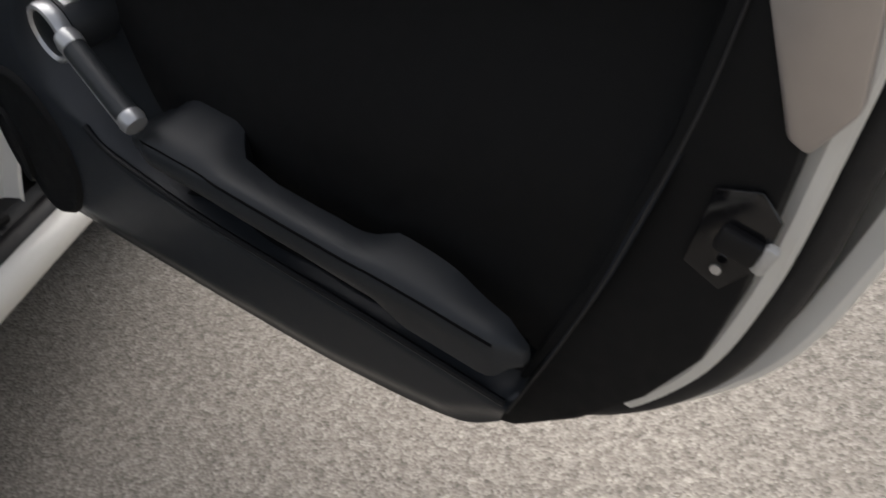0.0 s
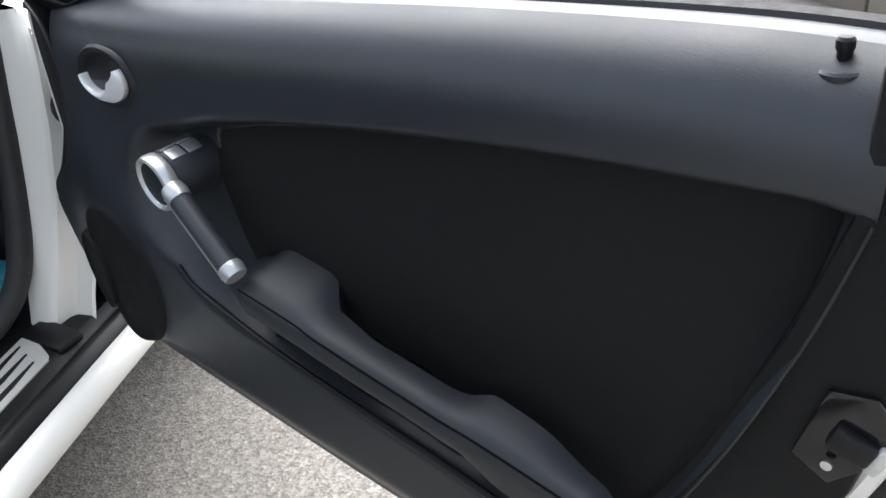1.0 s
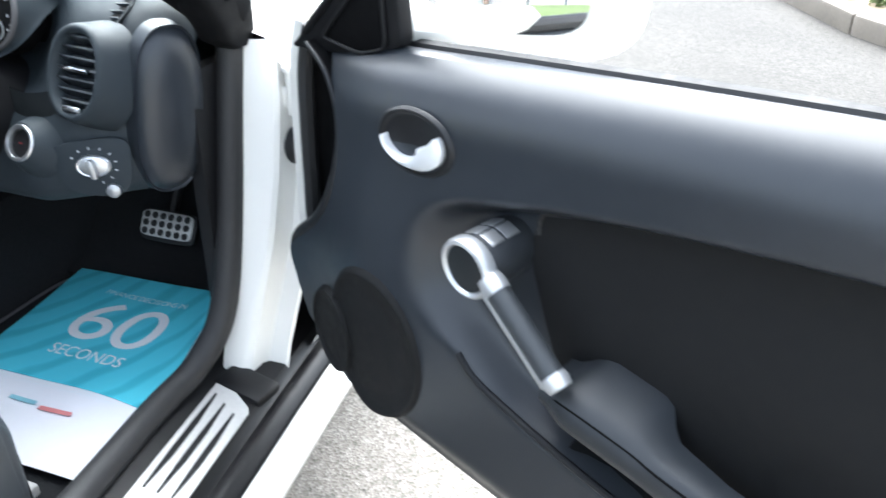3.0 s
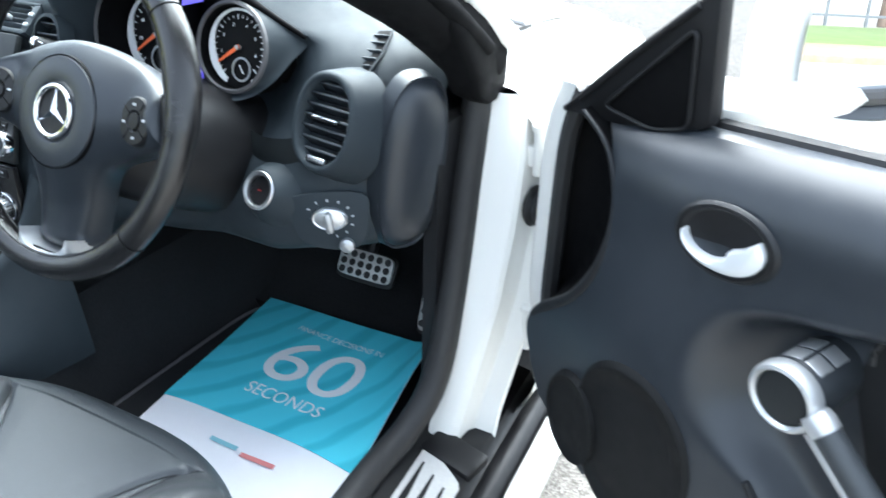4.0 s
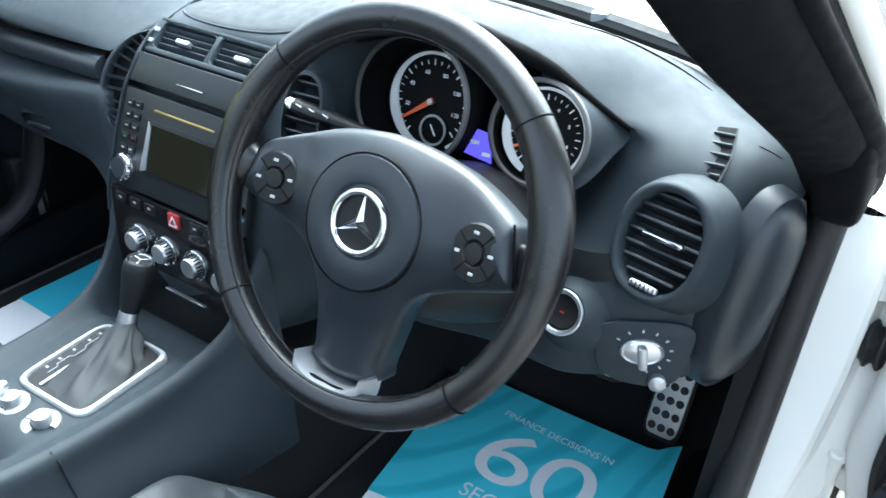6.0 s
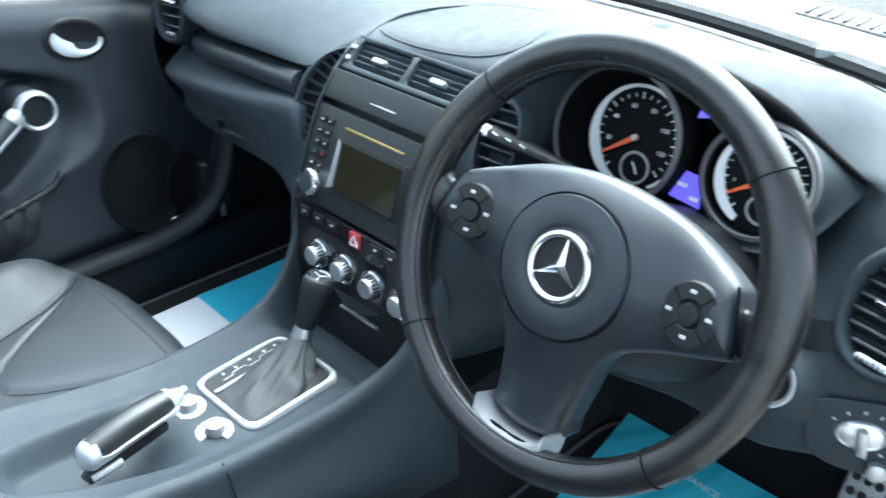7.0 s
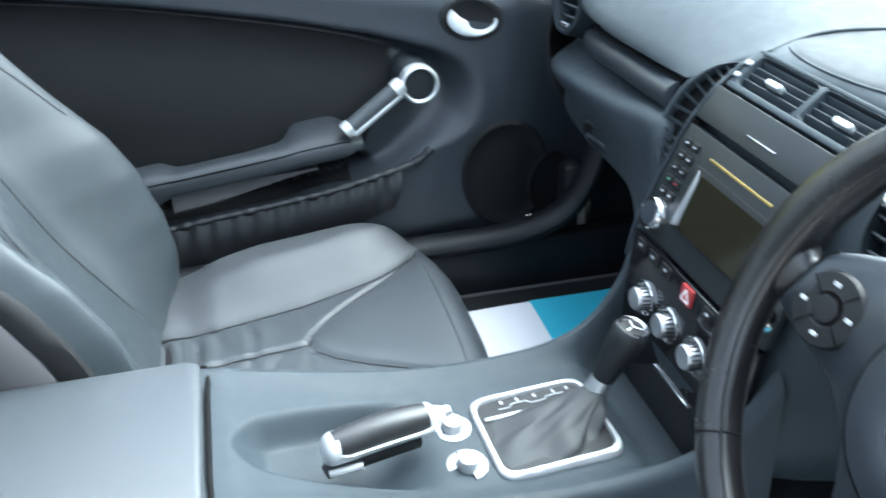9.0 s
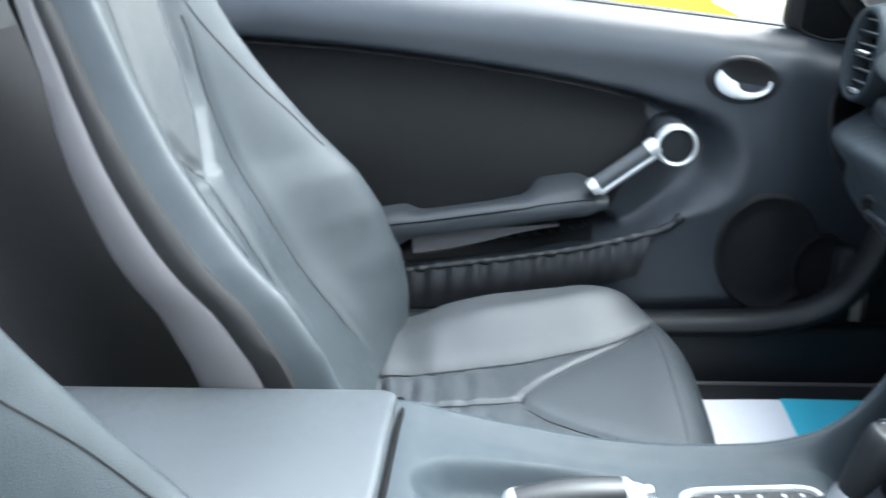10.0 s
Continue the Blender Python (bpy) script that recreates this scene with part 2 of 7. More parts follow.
def join(*bms):
    bm = bmesh.new()
    for b in bms:
        tmp = bpy.data.meshes.new("tmp")
        b.to_mesh(tmp)
        bm.from_mesh(tmp)
        b.free()
        bpy.data.meshes.remove(tmp)
    return bm


def axes(origin, x, y, z):
    m = Matrix((Vector(x), Vector(y), Vector(z))).transposed().to_4x4()
    m.translation = Vector(origin)
    return m


def facing(origin, normal, up=(0, 0, 1), turn=0.0):
    """Local z along the normal, local y as near to up as it gets."""
    z = Vector(normal).normalized()
    x = Vector(up).cross(z).normalized()
    return axes(origin, x, z.cross(x), z) @ pose(0, 0, 0, 0, 0, turn)


def finish(bm, angle=38):
    bmesh.ops.recalc_face_normals(bm, faces=bm.faces)
    lim = radians(angle)
    for f in bm.faces:
        f.smooth = True
    for e in bm.edges:
        e.smooth = len(e.link_faces) == 2 and e.calc_face_angle(0) < lim
    return bm


def part(name, bm, mat, parent=None, label="", angle=38):
    finish(bm, angle)
    me = bpy.data.meshes.new(name)
    bm.to_mesh(me)
    bm.free()
    me.materials.append(mat)
    ob = new(name, me)
    if parent is not None:
        ob.parent = parent
    if label:
        ob["label"] = label
    return ob


def thing(name, label, category, group="", kind="", at=(0, 0, 0)):
    ob = new(name)
    ob.empty_display_size = 0.05
    return tagged(ob, label, category, group, kind)


def letters(body, size, m, mat, name, parent, depth=0.0004, wide=1.0, align="CENTER"):
    cu = bpy.data.curves.new("letters", "FONT")
    cu.body, cu.size, cu.extrude, cu.align_x, cu.align_y = body, size, depth, align, "CENTER"
    cu.space_character = wide
    tmp = bpy.data.objects.new("letters", cu)
    scene.collection.objects.link(tmp)
    me = bpy.data.meshes.new_from_object(tmp.evaluated_get(bpy.context.evaluated_depsgraph_get()))
    scene.collection.objects.unlink(tmp)
    bpy.data.objects.remove(tmp)
    bpy.data.curves.remove(cu)
    me.transform(m)
    me.materials.clear()
    me.materials.append(mat)
    me.name = name
    ob = new(name, me)
    ob.parent = parent
    return ob


def smooth(a, b, x):
    t = min(1.0, max(0.0, (x - a) / (b - a)))
    return t * t * (3 - 2 * t)


def along(table, x):
    """Linear look-up in rows of (x, value)."""
    return float(np.interp(x, [r[0] for r in table], [r[1] for r in table]))


# ---------------------------------------------------------------- ground
def build_ground():
    rows = []
    ticks = sorted({-300, -120, -60, -30, *[x * 2.0 for x in range(-10, 11)], 30, 60, 120, 300})
    for y in ticks:
        rows.append([(x, y, 0.0 if abs(x) + abs(y) < 3 else 0.012 * noise.noise((x * 0.15, y * 0.15, 0.0)) - 0.006) for x in ticks])
    ob = part("ground", grid(rows), ROAD)
    tagged(ob, "pale worn asphalt road with fine stone chippings", "ground", kind="structure")
    # ground in front of the car: asphalt dimmed to offset exposure, with an uneven edge
    rows = [[(x, 2.25 + 0.10 * noise.noise((x * 0.8, 0.0, 3.0)) + d, 0.004 + 0.004 * min(1.0, d / 0.4)) for x in np.concatenate([np.linspace(-60, -6, 12), np.linspace(-5.5, 5.5, 60), np.linspace(6, 60, 12)])] for d in (0.0, 0.05, 0.4, 2.0, 6.0, 20.0, 60.0)]
    tagged(part("road", grid(rows), DIMMED_ROAD), "grey asphalt road in front of the car, darkened to offset the exposure", "road", kind="structure")
    # curved kerb with the verge behind it
    line = spline([(9.0, 0.3), (5.4, 1.7), (3.4, 2.95), (2.22, 4.0), (1.5, 5.0), (1.15, 6.1), (0.95, 9.0), (0.9, 16.0), (0.9, 40.0)], 14)
    kerb = thing("kerb", "grey concrete kerb stones along a curved road edge", "kerb", kind="structure")
    acc, start, stones = 0.0, 0, []
    for i in range(1, len(line)):
        acc += np.linalg.norm(line[i] - line[i - 1])
        if acc > 0.9:
            stones.append((line[start], line[i]))
            start, acc = i, 0.0
    for a, b in stones:
        d = b - a
        long = float(np.linalg.norm(d))
        mid = (a + b) / 2
        yaw = math.degrees(math.atan2(d[1], d[0]))
        side = np.array([d[1], -d[0]]) / long
        c = mid + side * 0.07
        part("kerb_stone", rbox((long - 0.008, 0.125, 0.21), (c[0], c[1], 0.0), 0.02, (0, 0, yaw)), KERB, kerb)
    rows = []
    for w in (0.13, 0.5, 1.2, 2.5, 6.0, 20.0):
        r = []
        for i, q in enumerate(line):
            d = line[min(i + 1, len(line) - 1)] - line[max(i - 1, 0)]
            d = d / np.linalg.norm(d)
            s = np.array([d[1], -d[0]])
            p = q + s * w
            r.append((p[0], p[1], 0.095 + 0.05 * smooth(0.2, 2.0, w) + 0.02 * noise.noise((p[0] * 2, p[1] * 2, 0))))
        rows.append(r)
    soil = material("dry_soil", (0.20, 0.16, 0.10), 0.95, vary=0.4, scale=14, grain=1.0, bump_scale=40)
    tagged(part("verge", grid(rows), soil), "dry earth verge with leaf litter behind the kerb", "verge", kind="structure")
    rng = random.Random(5)

    def clump(name, label, category, x, y, z, rx, rz, count, size, mat):
        bm = bmesh.new()
        for _ in range(count):
            a, b = rng.uniform(0, 2 * math.pi), rng.uniform(0, 1) ** 0.5
            h = rng.uniform(0, 1)
            q = Vector((x + rx * b * math.cos(a) * (1 - 0.4 * h), y + rx * b * math.sin(a) * (1 - 0.4 * h), z + rz * h))
            t = pose(*q, rng.uniform(-60, 60), rng.uniform(-60, 60), rng.uniform(0, 360))
            s = size * rng.uniform(0.6, 1.3)
            vs = [bm.verts.new(t @ Vector(v)) for v in ((0, -s, 0), (s * 0.45, 0, s * 0.15), (0, s, 0), (-s * 0.45, 0, s * 0.15))]
            bm.faces.new(vs)
        tagged(part(name, bm, mat), label, category, kind="stuff")

    for i in range(9):
        q = line[20 + 5 * i]
        d = line[22 + 5 * i] - q
        s = np.array([d[1], -d[0]]) / np.linalg.norm(d)
        p = q + s * rng.uniform(1.3, 1.6)
        clump("shrub", "low dark green leafy shrub on the verge", "shrub", p[0], p[1], 0.1, 0.5, 0.4, 420, 0.045, LEAF)
    for i in range(26):
        q = line[14 + i * 2]
        d = line[15 + i * 2] - q
        s = np.array([d[1], -d[0]]) / np.linalg.norm(d)
        p = q + s * rng.uniform(0.12, 0.5)
        clump("grass_tuft", "small tuft of yellow-green grass by the kerb", "grass", p[0], p[1], 0.09, 0.05, 0.05, 22, 0.03, GRASS)
    # behind the car: verge, railing and trees that the wing mirror shows
    strip = part("grass_verge", rbox((60, 5.0, 0.2), (0, -13.0, 0.0), 0.03), GRASS)
    tagged(strip, "strip of mown grass beside the road", "grass", kind="structure")
    pave = part("pavement", rbox((60, 2.0, 0.18), (0, -9.5, 0.0), 0.02), soil)
    tagged(pave, "pale gravel footpath beside the grass", "pavement", kind="structure")
    fence = thing("railing_fence", "dark metal railing fence behind the grass", "fence")
    for k in range(40):
        part("post", rbox((0.05, 0.05, 1.2), (-16 + k * 0.8, -15.7, 0.6), 0.005), BARK, fence)
    for z in (0.3, 1.1):
        part("rail", rbox((32, 0.04, 0.05), (0, -15.7, z), 0.005), BARK, fence)
    post = thing("road_post", "thin dark metal post beside the road", "post")
    part("post", tube([(1.6, -7.6, 0), (1.6, -7.6, 2.6)], 0.04), BARK, post)
    for k in range(12):
        x = -15 + 2.7 * k + rng.uniform(-0.6, 0.6)
        tree = thing("tree", "leafy green broadleaf tree behind the railing", "tree", group="trees behind the railing")
        h = rng.uniform(3.6, 5.2)
        part("trunk", tube([(x, -18, 0), (x + 0.1, -18.1, h * 0.5), (x + 0.05, -18, h * 0.9)], [0.16, 0.12, 0.05]), material("bark", (0.12, 0.09, 0.07), 0.9, vary=0.3) if k == 0 else bpy.data.materials["bark"], tree)
        bm = bmesh.new()
        for _ in range(700):
            v = Vector((rng.gauss(0, 0.75), rng.gauss(0, 0.75), rng.gauss(0, 0.75)))
            q = Vector((x, -18, h * 0.85)) + v * 1.1
            t = pose(*q, rng.uniform(-70, 70), rng.uniform(-70, 70), rng.uniform(0, 360))
            s = rng.uniform(0.10, 0.22)
            bm.faces.new([bm.verts.new(t @ Vector(c)) for c in ((0, -s, 0), (s * 0.5, 0, 0.03), (0, s, 0), (-s * 0.5, 0, 0.03))])
        part("crown", bm, LEAF, tree)


def build_neighbour():
    """The low side of a yellow and white van parked beyond the passenger's door."""
    van = thing("parked_van", "yellow and white van parked beyond the far door", "van")
    side = [(-2.4, 0.28), (-1.9, 0.22), (2.2, 0.22), (2.6, 0.35), (2.65, 0.62), (2.2, 0.78), (1.5, 0.84), (0.9, 1.55), (-2.3, 1.6), (-2.45, 1.4)]
    part("body", prism(side, 1.5, axes((-3.0, 0.3, 0), (0, 1, 0), (0, 0, 1), (-1, 0, 0)), 0.05), YELLOW, van)
    part("white_panel", prism([(1.18, 0.52), (1.38, 0.42), (1.56, 0.46), (1.54, 0.62), (1.20, 0.70)], 0.006, axes((-2.997, 0.3, 0), (0, 1, 0), (0, 0, 1), (1, 0, 0)), 0.002), PAINT, van, "white flash on the side")
    part("window", prism([(-0.9, 0.95), (0.75, 0.95), (0.55, 1.42), (-0.9, 1.42)], 0.006, axes((-2.997, 0.3, 0), (0, 1, 0), (0, 0, 1), (1, 0, 0))), GLOSS, van)
    for y in (-1.5, 1.75):
        w = part("wheel", lathe([(0.16, -0.08), (0.30, -0.08), (0.31, -0.05), (0.31, 0.06), (0.30, 0.08), (0.18, 0.085)], facing((-3.02, y + 0.3, 0.31), (1, 0, 0)), 32), TYRE, van)
        part("rim", lathe([(0.19, 0.08), (0.05, 0.06), (0.0, 0.06)], facing((-3.02, y + 0.3, 0.31), (1, 0, 0)), 24), SILVER, w)


build_ground()
build_neighbour()


# ---------------------------------------------------------------- car doors
SIDE = material("grey_side_panel", (0.088, 0.084, 0.087), 0.5, vary=0.08, grain=0.2, bump_scale=1200)
DRIVER = axes((1.109, 1.069, 0), (0.9374, -0.3482, 0), (-0.3482, -0.9374, 0), (0, 0, 1))
PASSENGER = axes((-0.645, 0.934, 0.010), (0, -1, 0.09), (1, 0, 0), (0, 0, 1))
DOOR_TOP = [(-0.285, 0.808), (-0.106, 0.820), (0.2, 0.837), (0.42, 0.846), (0.615, 0.848), (0.716, 0.843)]
DOOR_LOW = [(-0.300, 0.440), (-0.216, 0.395), (-0.09, 0.368), (0.156, 0.328), (0.33, 0.305), (0.47, 0.303), (0.53, 0.330)]
DOOR_FRONT = [(-0.285, 0.808), (-0.240, 0.780), (-0.219, 0.720), (-0.226, 0.655), (-0.257, 0.605), (-0.322, 0.547), (-0.318, 0.490), (-0.300, 0.440)]
DOOR_REAR = [(0.716, 0.843), (0.718, 0.752), (0.689, 0.658), (0.633, 0.523), (0.543, 0.357), (0.53, 0.330)]
RECESS = [(0.035, 0.708, 0.016), (0.12, 0.723, 0.013), (0.252, 0.739, 0.013), (0.462, 0.754, 0.013), (0.616, 0.758, 0.014), (0.70, 0.757, 0.02), (0.74, 0.735, 0.06), (0.66, 0.52, 0.05), (0.565, 0.38, 0.02), (0.53, 0.374, 0.012),
          (0.376, 0.412, 0.011), (0.273, 0.434, 0.011), (0.14, 0.468, 0.011), (0.062, 0.493, 0.012), (0.0, 0.532, 0.03), (-0.045, 0.545, 0.06), (-0.081, 0.575, 0.07), (-0.094, 0.63, 0.07), (-0.075, 0.675, 0.06), (-0.03, 0.697, 0.03)]
POCKET = [(0.10, 0.500, 0.014), (0.15, 0.520, 0.014), (0.28, 0.495, 0.014), (0.42, 0.462, 0.014), (0.53, 0.425, 0.014), (0.55, 0.380, 0.012), (0.376, 0.4145, 0.012), (0.273, 0.4365, 0.012), (0.15, 0.4675, 0.012)]


def resample(pts, n):
    """n even steps along a smooth line through the points."""
    s = np.array(spline(pts, 12))
    d = np.r_[0, np.cumsum(np.linalg.norm(np.diff(s, axis=0), axis=1))]
    t = np.linspace(0, d[-1], n)
    return np.stack([np.interp(t, d, s[:, k]) for k in range(s.shape[1])], 1)


def depth_field(poly, pts):
    """0 outside and at the outline to 1 inside; poly rows are (u, z, width of the slope at that side)."""
    p = np.array(spline(poly, 4, True))
    q = np.roll(p, -1, 0)
    hit = np.zeros(len(pts), bool)
    best = np.ones(len(pts))
    for (x0, y0, w0), (x1, y1, w1) in zip(p, q):
        if abs(y1 - y0) > 1e-9:
            hit ^= ((y0 > pts[:, 1]) != (y1 > pts[:, 1])) & (pts[:, 0] < (x1 - x0) * (pts[:, 1] - y0) / (y1 - y0) + x0)
        d = np.array([x1 - x0, y1 - y0])
        t = np.clip(((pts - (x0, y0)) @ d) / (d @ d), 0, 1)
        best = np.minimum(best, np.hypot(*(pts - (x0, y0) - t[:, None] * d).T) / (w0 * (1 - t) + w1 * t))
    best = np.where(hit, best, 0.0)
    return best * best * (3 - 2 * best)


def skin_w(u, z):
    """The depth of the door's trim at a place, without its recess."""
    return -0.028 * smooth(0.56, 0.76, z) - 0.035 * smooth(-0.13, -0.32, u)


def build_door(m, label, category, driver):
    door = thing("car_door", label, category)

    def put(name, bm, mat, lab="", parent=door, angle=38):
        bmesh.ops.transform(bm, matrix=m, verts=bm.verts)
        return part(name, bm, mat, parent, lab, angle)

    # trim: a patch between four edge lines, pressed in at the inset
    NU, NV = 240, 180
    top, low = resample(DOOR_TOP, NU), resample(DOOR_LOW, NU)
    fr, re = resample(DOOR_FRONT, NV), resample(DOOR_REAR, NV)
    verts = []
    for j in range(NV):
        t = j / (NV - 1)
        for i in range(NU):
            s = i / (NU - 1)
            q = (1 - t) * top[i] + t * low[i] + (1 - s) * fr[j] + s * re[j] - ((1 - s) * (1 - t) * top[0] + s * (1 - t) * top[-1] + (1 - s) * t * low[0] + s * t * low[-1])
            u, z = float(q[0]), float(q[1])
            w = skin_w(u, z)
            w -= 0.012 * smooth(0.035, 0.0, z - along(DOOR_LOW, u)) if u > -0.2 else 0
            rise = max(0.0, 0.070 - max(0.0, along(DOOR_TOP, u) - z))
            w -= 0.075 - math.sqrt(0.075 ** 2 - rise ** 2)
            verts.append((u, w, z))
    faces = [(j * NU + i, j * NU + i + 1, (j + 1) * NU + i + 1, (j + 1) * NU + i) for j in range(NV - 1) for i in range(NU - 1)]
    flat = np.array([(v[0], v[2]) for v in verts])
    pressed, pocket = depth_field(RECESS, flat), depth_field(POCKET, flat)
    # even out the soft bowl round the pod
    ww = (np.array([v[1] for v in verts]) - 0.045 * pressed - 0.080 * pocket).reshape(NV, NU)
    uu = np.array([v[0] for v in verts]).reshape(NV, NU)
    for _ in range(14):
        av = ww.copy()
        av[1:-1, 1:-1] = (ww[:-2, 1:-1] + ww[2:, 1:-1] + ww[1:-1, :-2] + ww[1:-1, 2:] + 2 * ww[1:-1, 1:-1]) / 6
        k = np.maximum(0.55, np.clip((0.17 - uu) / 0.08, 0, 1))
        ww = ww * (1 - k) + av * k
    verts = [(v[0], float(w), v[2]) for v, w in zip(verts, ww.ravel())]
    # deep pocket faces get a darker colour in place of shade
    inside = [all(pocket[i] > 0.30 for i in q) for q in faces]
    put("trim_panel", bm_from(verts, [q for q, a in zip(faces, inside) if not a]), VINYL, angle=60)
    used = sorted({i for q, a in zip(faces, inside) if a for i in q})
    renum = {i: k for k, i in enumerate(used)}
    put("pocket_shade", bm_from([verts[i] for i in used], [[renum[i] for i in q] for q, a in zip(faces, inside) if a]), CARPET, "depth of the door pocket, coloured dark for shade", angle=60)
    # leatherette laid in the pressed field
    top = resample([(0.056, 0.690), (0.064, 0.699), (0.12, 0.7105), (0.252, 0.727), (0.462, 0.7425), (0.616, 0.746), (0.695, 0.745)], 90)
    low = resample([(0.135, 0.474), (0.20, 0.4565), (0.273, 0.4385), (0.376, 0.4165), (0.50, 0.3885), (0.556, 0.378)], 90)
    left = resample([(0.056, 0.690), (0.050, 0.655), (0.074, 0.60), (0.104, 0.53), (0.135, 0.474)], 50)
    right = resample([(0.695, 0.745), (0.676, 0.665), (0.626, 0.535), (0.575, 0.42), (0.556, 0.378)], 50)
    cells = []
    for j in range(50):
        t = j / 49
        for i in range(90):
            s = i / 89
            q = (1 - t) * top[i] + t * low[i] + (1 - s) * left[j] + s * right[j] - ((1 - s) * (1 - t) * top[0] + s * (1 - t) * top[-1] + (1 - s) * t * low[0] + s * t * low[-1])
            cells.append(q)
    cells = np.array(cells)
    deep = 0.045 * depth_field(RECESS, cells) + 0.080 * depth_field(POCKET, cells)
    pts = [(q[0], skin_w(q[0], q[1]) - d + 0.0022, q[1]) for q, d in zip(cells, deep)]
    put("inset_panel", grid([pts[j * 90:(j + 1) * 90] for j in range(50)]), INSET, "matt black leatherette inset", angle=60)
    # rounded shelf over the belt line
    belt = resample(DOOR_TOP, 60)
    roll = [(0.0, 0.0), (-0.006, 0.0013), (-0.014, 0.0017), (-0.024, 0.0004), (-0.034, -0.004), (-0.042, -0.010), (-0.046, -0.03)]
    rows = [[(q[0], skin_w(q[0], q[1]) - 0.048 + a, q[1] + b) for q in belt] for a, b in roll]
    put("belt_shelf", grid(rows), VINYL, angle=70)
    put("window_seal", tube([(q[0], skin_w(q[0], q[1]) - 0.090, q[1] - 0.005) for q in belt], 0.0095, 8), RUBBER, "black rubber window seal")
    # seams
    line = resample([(0.02, 0.704), (0.12, 0.7225), (0.252, 0.7395), (0.462, 0.7555), (0.616, 0.7585), (0.70, 0.758)], 50)
    if not driver:
        put("piping", tube([(q[0], skin_w(q[0], q[1]) - 0.0385, q[1] - 0.0142) for q in line], 0.0016, 6), SIDE, "pale piping along the inset")
    seam = [(0.056, 0.676), (0.055, 0.690), (0.064, 0.7000), (0.12, 0.7115), (0.252, 0.728), (0.462, 0.7435), (0.616, 0.747), (0.695, 0.746)]
    # dark strip on the fold stands in for shade under the rolled trim
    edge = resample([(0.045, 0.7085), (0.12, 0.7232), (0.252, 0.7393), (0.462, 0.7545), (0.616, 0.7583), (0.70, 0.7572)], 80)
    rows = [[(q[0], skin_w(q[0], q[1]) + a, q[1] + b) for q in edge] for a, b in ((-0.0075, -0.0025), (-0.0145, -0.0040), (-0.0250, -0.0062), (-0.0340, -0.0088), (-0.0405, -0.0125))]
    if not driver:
        put("fold_shade", grid(rows), RUBBER, "dark strip for the shade above the inset")
    fold = resample(seam, 90) - (np.array((0.0, 0.003)) if driver else 0.0)
    sunk = 0.045 * depth_field(RECESS, fold)
    put("trim_seam", tube([(q[0], skin_w(q[0], q[1]) + 0.0025 - d, q[1]) for q, d in zip(fold, sunk)], 0.0027, 8), RUBBER)
    lip = resample([(-0.002, 0.534), (0.02, 0.512), (0.062, 0.494), (0.16, 0.462), (0.273, 0.435), (0.376, 0.413), (0.50, 0.383), (0.545, 0.372)], 80)
    if driver:
        put("pocket_edge", tube([(q[0], skin_w(q[0], q[1]) - 0.001, q[1]) for q in lip], 0.004, 8), VINYL_LOW)
    else:
        put("pocket_edge", tube([(q[0], skin_w(q[0], q[1]) + 0.001 + 0.001 * math.sin(k * 2.1), q[1] + 0.002) for k, q in enumerate(lip)],
                                [0.0064 + 0.0012 * math.sin(k * 1.7) for k in range(len(lip))], 10), POUCH, "gathered elastic pocket edge")
        rows = []
        for j in range(14):
            t = j / 13
            rows.append([(q[0] + 0.02 * t, skin_w(q[0], q[1]) + 0.004 + 0.0042 * (1 - t) * math.sin(k * 1.3 + 3 * t) + 0.008 * math.sin(math.pi * t), q[1] - 0.075 * t) for k, q in enumerate(lip[8:72])])
        put("pocket_front", grid(rows), POUCH, "wrinkled leather pocket front", angle=70)
    rear = resample([(0.717, 0.752), (0.689, 0.658), (0.633, 0.523), (0.548, 0.362)], 30)
    put("rear_seam", tube([(q[0], skin_w(q[0], q[1]) - 0.0002, q[1]) for q in rear], 0.0012, 6), RUBBER)
    # armrest
    rows = []
    back = [(0.12, -0.045), (0.225, -0.046), (0.245, -0.020), (0.30, -0.010), (0.40, -0.010), (0.43, -0.022), (0.50, -0.018), (0.56, -0.004), (0.575, 0.0)]
    for k in range(46):
        u = 0.115 + 0.462 * k / 45
        zt = 0.566 - 0.215 * (u - 0.14)
        end = 1 - smooth(0.555, 0.578, u) * 0.55
        start = 0.55 + 0.45 * smooth(0.115, 0.15, u)
        hh = (0.052 - 0.004 * smooth(0.2, 0.5, u)) * end * start
        wb, wf = along(back, u), 0.024 * min(end, start) + 0.001
        zc = zt - 0.026
        lift = 0.018 * (smooth(0.12, 0.17, u) - smooth(0.215, 0.245, u)) + 0.010 * (smooth(0.41, 0.44, u) - smooth(0.47, 0.54, u))
        drop = 0.018 * smooth(0.41, 0.47, u) * (1 - smooth(0.54, 0.575, u))
        sec = []
        for a, b in ((0.0, 1.0), (0.35, 1.03), (0.7, 0.98), (0.92, 0.80), (1.0, 0.45), (1.0, 0.1), (0.99, -0.20), (0.93, -0.36), (0.6, -0.42), (0.2, -0.42), (0.0, -0.25), (-0.03, 0.4)):
            w = wb + (wf - wb) * a
            sec.append((u, w, zc + hh / 2 * b + (lift * (1 - a) if b > 0.5 else 0) - (drop if b < -0.3 else 0)))
        rows.append(sec)
    arm = put("armrest", grid(rows, closed_v=True, caps=True), ARMREST, "padded leather armrest", angle=50)
    seam = [(r[3][0], r[3][1] + 0.001, r[3][2] - 0.004) for r in rows[2:-2]]
    put("stitching", tube(seam, 0.0017, 6), PITCH, parent=arm)
